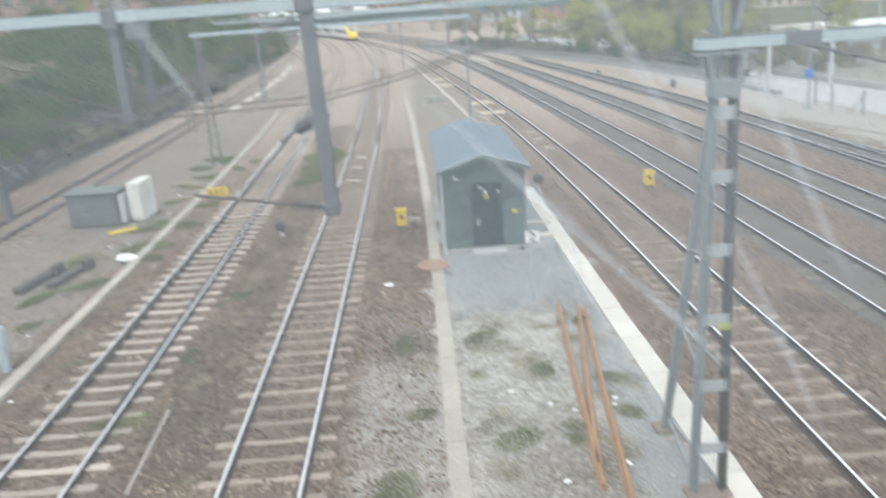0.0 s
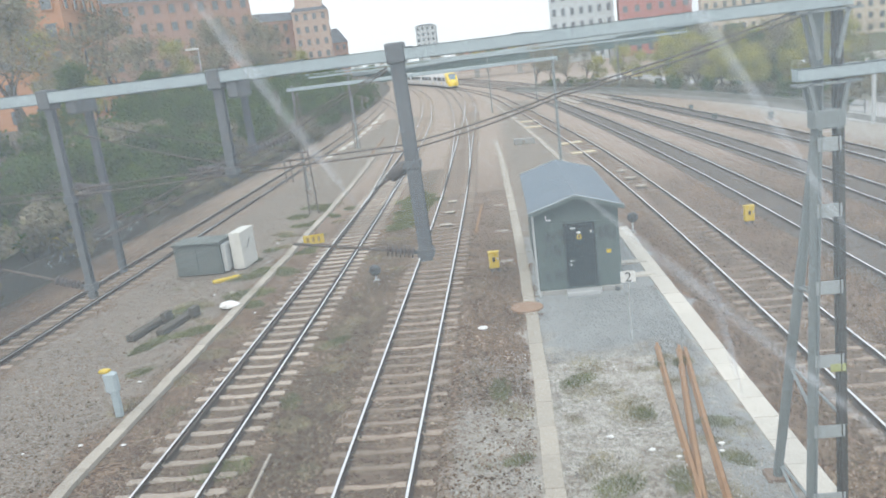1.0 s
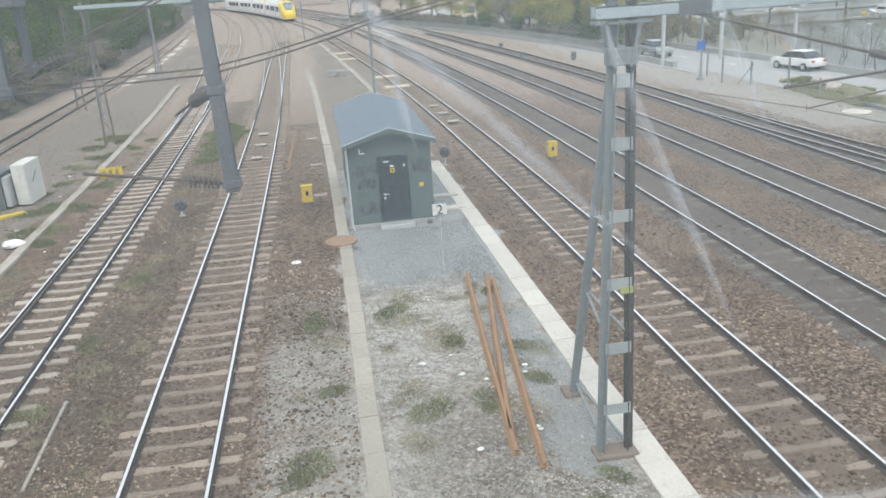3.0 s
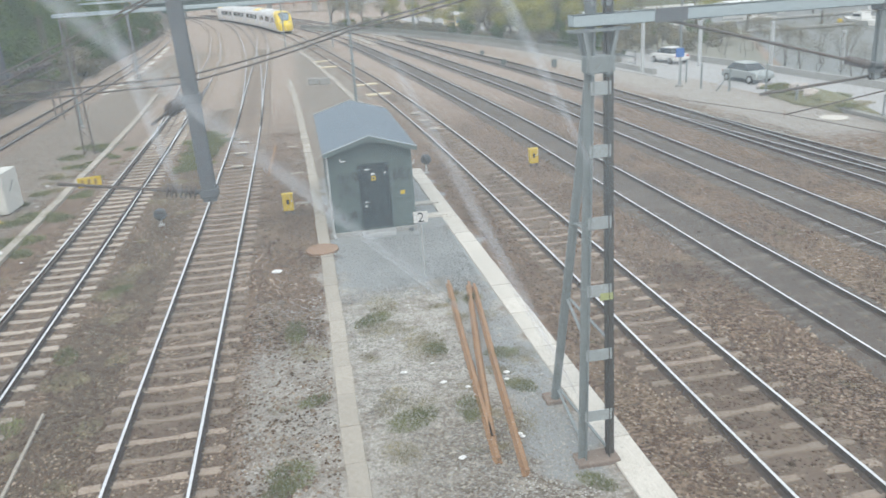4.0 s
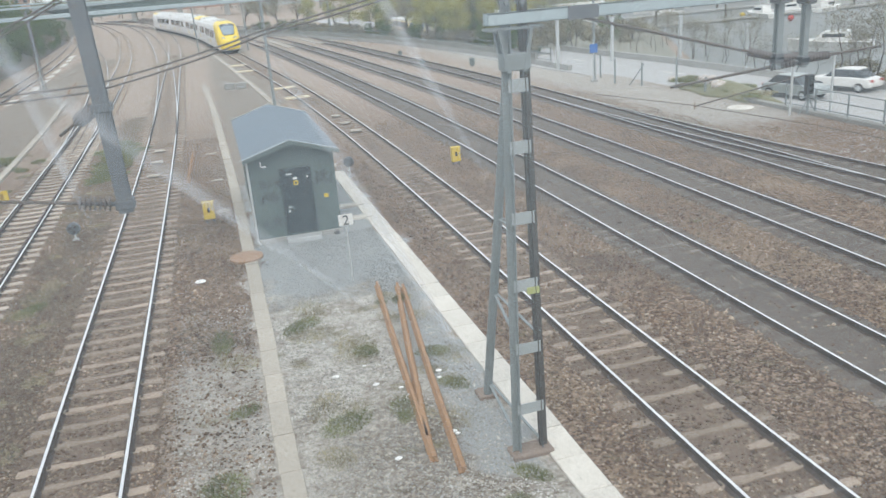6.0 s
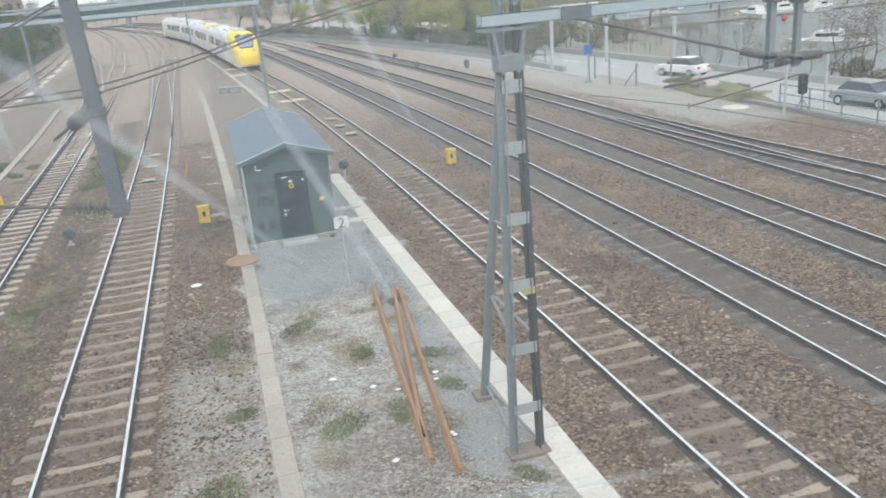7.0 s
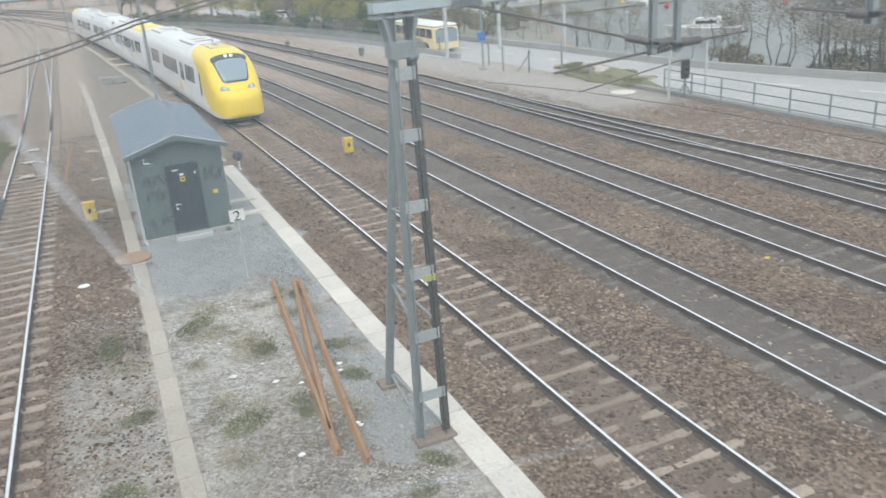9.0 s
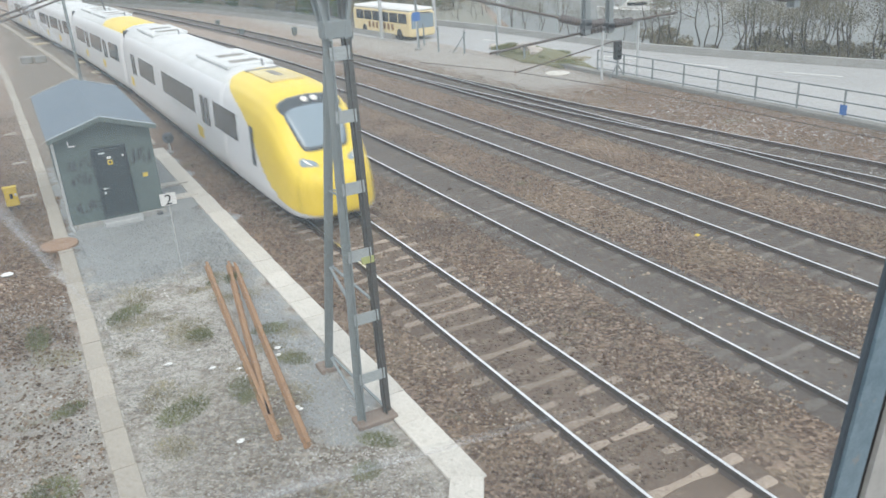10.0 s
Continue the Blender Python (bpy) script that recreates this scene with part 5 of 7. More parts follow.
BUSH = [hedge_bush(-26, 26, 1.8, 2.2, 3.4, LEAF, 61), hedge_bush(-25.5, 33, 1.8, 2.0, 3.0, LEAF, 62), hedge_bush(-24.6, 40, 1.2, 1.8, 2.2, TWIG, 63)]
q6 = random.Random(8)
for k in range(120):
    y = 20 + k * 1.35 + q6.uniform(-1, 1)
    kx = -0.0003 * max(0, y - 60) ** 2
    row = k % 4
    x = kx - (24.2, 26.3, 29.0, 32.5)[row] + q6.uniform(-1, 1)
    z = (0.9, 2.2, 3.8, 4.8)[row]
    src = BUSH[q6.choice((0, 1, 0, 1, 2))]
    copy_thing(src, pose(x, y, z, 0, 0, q6.uniform(0, 360))).scale = [q6.uniform(0.7, 1.2)] * 3
for k in range(34):
    y = 22 + k * 2.3 + q6.uniform(-0.8, 0.8)
    if not 33 < y < 47:
        copy_thing(BUSH[2], pose(-23.2 + q6.uniform(-0.7, 0.5), y, 0.3, 0, 0, q6.uniform(0, 360))).scale = [q6.uniform(0.35, 0.6)] * 3
for k in range(20):
    y = 30 + k * 7.5 + q6.uniform(-2, 2)
    kx = -0.0003 * max(0, y - 60) ** 2
    kind = q6.choice(("green", "bare", "green", "yellow", "bare", "green"))
    x = kx - q6.uniform(31, 46)
    plant(kind, x, y, 4.8, q6.uniform(0.5, 0.8), k)
for k, (kind, x, y, sc_) in enumerate((("yellow", -37, 47, 1.0), ("yellow", -33, 40, 0.8), ("bare", -40, 66, 1.15), ("bare", -45, 86, 1.1), ("bare", -48, 110, 1.1), ("bare", -40, 120, 1.2), ("yellow", -36, 150, 0.9), ("bare", -44, 150, 1.2), ("yellow", -41, 52, 1.1), ("yellow", -50, 70, 1.3), ("bare", -52, 84, 1.5), ("yellow", -55, 96, 1.4), ("bare", -58, 120, 1.5), ("yellow", -52, 130, 1.3), ("bare", -50, 145, 1.4), ("yellow", -34, 36, 0.9), ("bare", -47, 170, 1.3))):
    plant(kind, x, y, 4.9, sc_, 80 + k)
# waterside: slender bare trees by the road, spring trees further along
for k in range(30):
    y = 14 + k * 0.8 + q6.uniform(-0.8, 0.8)
    plant("thin", road_mid(y) + 5.2 + q6.uniform(0, 5) + (4 if y < 30 else 0), y, -1.5, q6.uniform(0.6, 1.0), 100 + k)
for k in range(9):
    y = 44 + k * 2.0
    plant("thin", road_mid(y) + 6.5 + q6.uniform(0, 3), y, -1.5, q6.uniform(0.5, 0.7), 140 + k)
for k in range(34):
    y = 104 + q6.uniform(-10, 60)
    plant(q6.choice(("yellow", "bare", "yellow", "green", "thin")), 29 + q6.uniform(0, 30) - 0.0012 * (y - 80) ** 2 + (y - 90) * 0.05, y, 0.0, q6.uniform(0.6, 1.0), 160 + k)
for k in range(44):
    y = q6.uniform(12, 37)
    plant("thin", road_mid(y) + 6.0 + q6.uniform(0, 9), y, -1.5, q6.uniform(0.7, 1.15), 400 + k)
s = Shape().loft([[(road_mid(max(y, 6)) + 4.2, y, -1.4), (road_mid(max(y, 6)) + 14 - 0.002 * (y - 15) ** 2, y, -1.5), (road_mid(max(y, 6)) + 17 - 0.002 * (y - 15) ** 2, y, -2.2), (road_mid(max(y, 6)) + 4.2, y, -2.2)] for y in range(-12, 56, 4)], True)
solid("shore_bank", s, EARTH, "narrow brown overgrown shore below the road parapet", "shore", kind="structure", smooth=True)
for k in range(22):
    y = 9 + k * 1.35
    copy_thing(BUSH[2], pose(road_mid(y) + 6.5 + q6.uniform(0, 6), y, -1.5, 0, 0, q6.uniform(0, 360))).scale = [q6.uniform(0.45, 0.8)] * 3
for k in range(40):
    y = q6.uniform(8, 38)
    plant("thin", road_mid(y) + 6 + q6.uniform(0, 8), y, -1.5, q6.uniform(0.8, 1.3), 600 + k)
for k in range(30):
    y = 70 + k * 2.7 + q6.uniform(-0.8, 0.8)
    edge_x = 26.9 - 0.0022 * (y - 50) ** 2
    copy_thing(BUSH[q6.choice((1, 2, 2))], pose(edge_x + 2.6 + q6.uniform(0, 0.8), y, 0, 0, 0, q6.uniform(0, 360))).scale = [q6.uniform(0.5, 0.8)] * 3
    if k % 2:
        plant(q6.choice(("yellow", "yellow", "bare")), edge_x + 1.6 + q6.uniform(0, 1.5), y, 0, q6.uniform(0.55, 0.85), 700 + k)
for k in range(20):
    y = q6.uniform(29, 48)
    plant("thin", road_mid(y) + q6.uniform(6.5, 12), y, -1.5, q6.uniform(0.6, 1.1), 800 + k)
for k in range(5):
    y = 32 + k * 3.4
    copy_thing(BUSH[2], pose(road_mid(y) + q6.uniform(7, 11.5), y, -1.5, 0, 0, q6.uniform(0, 360))).scale = [q6.uniform(0.4, 0.7)] * 3
for k in range(16):
    plant("thin", 36.5 + q6.uniform(0, 9), 52 + q6.uniform(0, 22), -1.0, q6.uniform(0.45, 0.75), 760 + k)
for k in range(14):
    plant("thin", 29.5 + q6.uniform(0, 14), 62 + q6.uniform(0, 30), -0.5, q6.uniform(0.6, 0.9), 220 + k)
for k in range(46):
    y = 72 + k * 2.0 + q6.uniform(-1, 1)
    src = BUSH[q6.choice((2, 2, 1))]
    copy_thing(src, pose(road_mid(y) + 5.5 + q6.uniform(0, 3) + 6 * (k % 2), y, 0, 0, 0, q6.uniform(0, 360))).scale = [q6.uniform(0.5, 0.95)] * 3
    if k % 2:
        plant(q6.choice(("yellow", "yellow", "bare")), road_mid(y) + 7 + q6.uniform(0, 10), y + 8, 0, q6.uniform(0.6, 0.9), 500 + k)
for k in range(60):
    x = -110 + k * 4.2 + q6.uniform(-2, 2)
    plant(q6.choice(("bare", "yellow", "green", "bare")), x, 330 + q6.uniform(-12, 30), 0, q6.uniform(0.7, 1.2), 300 + k)


def tuft_shape(n, r, h, seed):
    q = np.random.default_rng(seed)
    a, d = q.uniform(0, 6.28, n), r * np.sqrt(q.uniform(0, 1, n))
    p = np.stack([np.cos(a) * d, np.sin(a) * d, np.zeros(n)], 1)
    lean = q.normal(0, 0.45, (n, 2)) * h
    hh = h * q.uniform(0.4, 1.1, n) * (1.1 - d / r * 0.6)
    top = p + np.stack([lean[:, 0], lean[:, 1], hh], 1)
    ang = q.uniform(0, 6.28, n)
    wv = np.stack([np.cos(ang), np.sin(ang), np.zeros(n)], 1) * 0.012
    v = np.stack([p - wv, p + wv, top], 1).reshape(-1, 3)
    s = Shape()
    s.v, s.f, s.s = v.tolist(), np.arange(3 * n).reshape(n, 3).tolist(), [0] * n
    return s


TUFT = {"g": [tuft_shape(560, 0.55, 0.2, k).mesh("weeds", [GRASS]) for k in range(3)], "d": [tuft_shape(380, 0.55, 0.13, 10 + k).mesh("weeds", [DRY]) for k in range(3)]}
PATCHES = [("g", -0.75, 18.6, 1.0), ("d", -0.5, 17.4, 1.0), ("g", -0.9, 12.4, 1.0), ("g", -1.1, 12.0, 0.8), ("d", 1.55, 19.6, 1.2), ("d", 2.3, 17.2, 1.0), ("d", 1.65, 18.2, 0.9),
           ("g", -5.9, 23.3, 0.9), ("g", -6.3, 19.0, 0.9), ("d", -6.0, 17.6, 1.1), ("g", -7.0, 15.6, 1.1), ("d", 1.2, 14.5, 1.2), ("d", 1.1, 12.6, 1.1), ("d", 3.6, 15.2, 0.7), ("g", -0.4, 15.0, 0.7),
           ("g", -5.6, 43.0, 1.6), ("g", -5.5, 45.5, 1.8), ("g", -5.4, 41.0, 1.3), ("g", -5.2, 48.5, 1.5), ("d", 3.5, 13.0, 0.8), ("g", 3.9, 14.4, 0.6)]
for k in range(16):
    PATCHES.append(("g", q6.uniform(-5.9, -5.0), q6.uniform(38, 50), q6.uniform(1.3, 2.0)))
for k in range(30):
    PATCHES.append(("d" if k % 3 else "g", q6.uniform(0.9, 4.3), q6.uniform(9.5, 20), q6.uniform(0.4, 0.9)))
for k in range(46):
    PATCHES.append(("g" if q6.random() < 0.5 else "d", q6.uniform(-13.0, -9.6), q6.uniform(14, 50), q6.uniform(0.6, 1.5)))
for k in range(26):
    PATCHES.append(("d", q6.uniform(-6.6, -4.8), q6.uniform(12, 40), q6.uniform(0.4, 0.9)))
for k in range(26):
    PATCHES.append(("g" if k % 3 else "d", q6.uniform(28.4, 30.0), q6.uniform(37.5, 46), q6.uniform(0.9, 1.8)))
for k, (kind, x, y, sc_) in enumerate(PATCHES):
    ob = part("weeds", TUFT[kind][k % 3], None)
    ob.matrix_basis = pose(x, y, 0.35 if x > 27 else 0, 0, 0, k * 47) @ Matrix.Diagonal((sc_ * q6.uniform(0.5, 1.0), sc_ * q6.uniform(0.7, 1.4), sc_ * 0.9, 1))
    tagged(ob, "patch of green spring weeds in the gravel" if kind == "g" else "patch of dry brownish weeds in the gravel", "weeds", "weed patches", "stuff")


# ---- buildings far off ----
def house(x, y, w, d, h, rz, wall, roof, floors, cols, label, z0=0.0, roof_h=3.0, windows=True):
    t = thing("apartment_building", (x, y, z0), label, "building", "far buildings", rz=rz)
    part("wall", Shape().box(-w / 2, w / 2, -d / 2, d / 2, -1, h), wall, t)
    part("roof", Shape().loft([[(-w / 2 - 0.4, -d / 2 - 0.4, h), (w / 2 + 0.4, -d / 2 - 0.4, h), (w / 2 + 0.4, d / 2 + 0.4, h), (-w / 2 - 0.4, d / 2 + 0.4, h)],
                               [(-w / 2 + 2, -d * 0.12, h + roof_h), (w / 2 - 2, -d * 0.12, h + roof_h), (w / 2 - 2, d * 0.12, h + roof_h), (-w / 2 + 2, d * 0.12, h + roof_h)]], True), roof, t)
    part("cornice", Shape().box(-w / 2 - 0.3, w / 2 + 0.3, -d / 2 - 0.3, d / 2 + 0.3, h - 0.5, h + 0.02), wall, t)
    if windows:
        ww, wh = w / cols * 0.42, h / floors * 0.5
        me = Shape().box(-ww / 2, ww / 2, -0.05, 0.3, 0, wh).mesh("window", [WINDOW_GLASS])
        fm = Shape().box(-ww / 2 - 0.12, ww / 2 + 0.12, 0, 0.25, -0.15, 0).box(-ww / 2 - 0.12, -ww / 2, 0, 0.25, 0, wh).box(ww / 2, ww / 2 + 0.12, 0, 0.25, 0, wh).box(-ww / 2 - 0.12, ww / 2 + 0.12, 0, 0.25, wh, wh + 0.15).mesh("frame", [wall])
        for fl in range(floors):
            for c in range(cols):
                for face in (0, 1):
                    if face and c * w / cols > d:
                        continue
                    ob = part("window", me, None, t)
                    zz = h * (fl + 0.28) / floors
                    ob.matrix_basis = pose(-w / 2 + (c + 0.5) * w / cols, -d / 2 - 0.06, zz) if not face else pose(w / 2 + 0.06, -d / 2 + (c + 0.5) * w / cols, zz, 0, 0, 90)
                    fo = part("frame", fm, None, ob)
                    fo.matrix_basis = pose(0, -0.2, 0)
    return t


BRICK_O = surface("orange render", (0.5, 0.26, 0.15), (0.58, 0.32, 0.2), 0.9, 0, 0.1, 3, 0.1)
BRICK_R = surface("dusty pink-brown brick", (0.43, 0.28, 0.23), (0.52, 0.35, 0.29), 0.9, 0, 0.1, 3, 0.1)
PINK = surface("dusty red facade", (0.45, 0.2, 0.19), (0.52, 0.26, 0.24), 0.9, 0, 0.1, 3, 0.1)
BEIGE = surface("beige facade", (0.52, 0.45, 0.37), (0.6, 0.53, 0.45), 0.9, 0, 0.1, 3, 0.1)
PALE = surface("pale blue-grey facade", (0.5, 0.55, 0.58), (0.58, 0.62, 0.65), 0.9, 0, 0.1, 3, 0.1)
TOWER = surface("pinkish facade", (0.52, 0.40, 0.34), (0.6, 0.47, 0.4), 0.9, 0, 0.1, 3, 0.1)
SLATE = surface("dark slate roof", (0.1, 0.11, 0.13), (0.15, 0.16, 0.18), 0.8, 0, 0.2, 5, 0.1)
house(-71, 118, 22, 16, 30, 8, BRICK_O, SLATE, 8, 6, "tall orange-rendered apartment building above the bank", 5)
house(-92, 205, 60, 18, 26, 38, BRICK_R, SLATE, 6, 16, "long red-brown brick building with a dark roof", 4)
house(-71, 262, 34, 16, 21, 42, BRICK_R, SLATE, 5, 10, "long red-brown brick building with a dark roof", 4)
tower = house(-57, 262, 11, 11, 23, 10, TOWER, SLATE, 6, 4, "pinkish tower building with a stepped dark roof", 4, 3)
part("upper_storey", Shape().box(-4.2, 4.2, -4.2, 4.2, 23.5, 31), TOWER, tower)
part("upper_roof", Shape().loft([[(a * sx, a * sy, z) for sx, sy in ((-1, -1), (1, -1), (1, 1), (-1, 1))] for a, z in ((4.8, 30.6), (4.6, 31.4), (3.0, 34), (1.0, 35.5))], True), SLATE, tower, "dark stepped roof")
house(-57.5, 285, 12, 12, 13, 20, BRICK_R, SLATE, 4, 5, "red-brown brick corner building", 4, 5)
house(-33, 420, 10, 10, 24, 0, PALE, SLATE, 9, 4, "pale distant tower block", 0, 1)
house(36, 330, 24, 20, 27, -6, PALE, SLATE, 5, 7, "pale blue-grey industrial building with a stepped roof", 0, 2)
house(62, 320, 26, 18, 24, -6, PINK, SLATE, 5, 6, "dusty red windowed warehouse", 0, 1)
house(95, 300, 40, 16, 20, -10, BEIGE, SLATE, 5, 13, "beige apartment building with rows of windows", 0, 2)
house(125, 250, 36, 16, 20, -20, BEIGE, SLATE, 6, 12, "beige apartment building with balconies", 0, 2)
house(160, 215, 40, 16, 22, -30, BEIGE, SLATE, 7, 12, "beige apartment building with rows of windows", 0, 2)
house(8, 400, 50, 20, 10, 0, BRICK_R, SLATE, 3, 12, "low distant red-brown building", 0, 3)
# viaduct across the tracks
v = thing("viaduct", (0, 0, 0), "long grey-green steel road viaduct across the tracks", "bridge")
part("deck", Shape().loft([[(x, 288 - 0.42 * (x + 55) + dy, z + dz) for dy, dz in ((0, 0), (8, 0), (8, 1.2), (0, 1.2))] for x, z in ((-70, 4.4), (60, 8.6))], True), STEEL_BLUE, v, "pale deck edge")
part("girder", Shape().loft([[(x, 289 - 0.42 * (x + 55) + dy, z + dz) for dy, dz in ((0, -3.4), (6, -3.4), (6, 0), (0, 0))] for x, z in ((-70, 4.4), (60, 8.6))], True), surface("dark green girder", (0.1, 0.15, 0.15), (0.15, 0.2, 0.2), 0.7), v, "dark green girder")
for k in range(9):
    x = -62 + k * 14
    part("pier", Shape().box(x - 0.8, x + 0.8, 289.5 - 0.42 * (x + 55), 293 - 0.42 * (x + 55), -1, 4.4 + (x + 70) * 0.032 - 2.5), KERB, v)
# street lamp on the bank
lamp = thing("street_lamp", (-33.0, 90, 4.7), "slim grey street lamp with a flat pale head", "lamp")
part("pole", Shape().tube((0, 0, 0), (0.1, 0, 7.6), 0.1, 0.06, 8), GALV, lamp)
part("head", Shape().box(-1.3, 0.2, -0.2, 0.2, 7.6, 7.8, 0.04), WHITE, lamp, "flat pale lamp head")


# ---- the train ----
def section(hw, z0, zr, y, zs=None):
    """A rounded car cross-section: half width, floor height, roof height."""
    h = zr - z0
    pts = [(-0.72, 0), (-0.96, 0.05), (-1.0, 0.16), (-1.0, 0.34), (-0.995, 0.52), (-0.97, 0.68), (-0.92, 0.79), (-0.82, 0.885), (-0.66, 0.95), (-0.4, 0.988), (0, 1.0)]
    pts += [(-a, b) for a, b in pts[-2::-1]]
    return [(a * hw, y, z0 + b * h) for a, b in pts]


NOSE = [(0.0, 0.34, 0.56, 1.28), (0.06, 0.60, 0.44, 1.46), (0.2, 0.90, 0.37, 1.65), (0.42, 1.10, 0.33, 1.82), (0.7, 1.23, 0.31, 1.97), (0.92, 1.29, 0.3, 2.15), (1.2, 1.34, 0.3, 2.52), (1.5, 1.385, 0.3, 2.92),
        (1.8, 1.415, 0.3, 3.27), (2.1, 1.435, 0.3, 3.50), (2.5, 1.45, 0.3, 3.64), (3.0, 1.46, 0.3, 3.74), (3.6, 1.465, 0.3, 3.80), (4.4, 1.47, 0.3, 3.84), (5.8, 1.47, 0.3, 3.85), (6.6, 1.47, 0.3, 3.85)]
PROF = np.array(NOSE)


def nose_at(y):
    """Half width, floor and roof height of the nose at y, smoothed."""
    return [sum(np.interp(y + d, PROF[:, 0], PROF[:, k]) for d in ((-0.06, 0, 0.06) if y > 0.25 else (0,))) / (3 if y > 0.25 else 1) for k in (1, 2, 3)]


def nose_top(x, y):
    """Height of the upper nose surface."""
    hw, z0, zr = nose_at(y)
    a = (0, 0.4, 0.66, 0.82, 0.92, 0.97, 0.995, 1.0)
    b = (1.0, 0.988, 0.95, 0.885, 0.79, 0.68, 0.52, 0.34)
    return z0 + (zr - z0) * np.interp(min(1.0, abs(x) / hw), a, b)


def nose_patch(cx, y0, y1, w0, w1, lift, skew=0.0, power=0.45):
    """A rounded pane lying on the upper nose surface; widths at its lower and upper edge."""
    rings = []
    for r in np.linspace(0.04, 1.0, 10):
        ring = []
        for k in range(48):
            c, d = math.cos(k * math.pi / 24), math.sin(k * math.pi / 24)
            p, q = (math.copysign(abs(e) ** power, e) * r for e in (c, d))
            x = cx + p * (w0 + (w1 - w0) * (q + 1) / 2)
            y = (y0 + y1) / 2 + q * (y1 - y0) / 2 + skew * p
            ring.append((x, y, nose_top(x, y) + lift))
        rings.append(ring)
    hem = [(x, y, z - lift - 0.01) for x, y, z in rings[-1]]
    return Shape().loft(rings + [hem], True)


def nose_shape():
    yy = np.concatenate([np.linspace(0, 0.45, 12), np.linspace(0.5, 6.6, 110)])
    rows = []
    for y in yy:
        ring = np.array(section(*nose_at(y), y))
        u = np.linspace(0, len(ring) - 1, 81)
        rows.append([tuple(np.interp(v, range(len(ring)), ring[:, k]) for k in range(3)) for v in u])
    s = Shape().loft(rows, True)
    for k, f in enumerate(s.f):
        c = sum((Vector(s.v[i]) for i in f), Vector()) / len(f)
        edge = np.interp(c.z, (0.3, 0.5, 0.7, 1.0, 1.4, 2.0, 2.6, 3.0, 3.3, 3.6, 3.86), (-0.4, 0.3, 1.45, 2.2, 2.8, 3.3, 3.8, 4.7, 5.9, 6.5, 6.7))
        s.s[k] = 0 if c.y < edge or (c.z > 0.62 and c.y < 0.6) else 1
    return s


TRAIN_SEAM = plain("dull yellow seam", (0.3, 0.22, 0.03), 0.7)


def side_panel(x, y0, y1, z0, z1, slope=0.0):
    sg = 1 if x > 0 else -1
    return Shape().add([(x, y0, z0), (x, y1, z0), (x - sg * slope, y1, z1), (x - sg * slope, y0, z1), (x + sg * 0.012, y0 + 0.02, z0 + 0.02), (x + sg * 0.012, y1 - 0.02, z0 + 0.02), (x + sg * (0.012) - sg * slope, y1 - 0.02, z1 - 0.02), (x + sg * (0.012) - sg * slope, y0 + 0.02, z1 - 0.02)],
                       [(4, 5, 6, 7) if sg > 0 else (7, 6, 5, 4), (0, 1, 5, 4), (1, 2, 6, 5), (2, 3, 7, 6), (3, 0, 4, 7)])


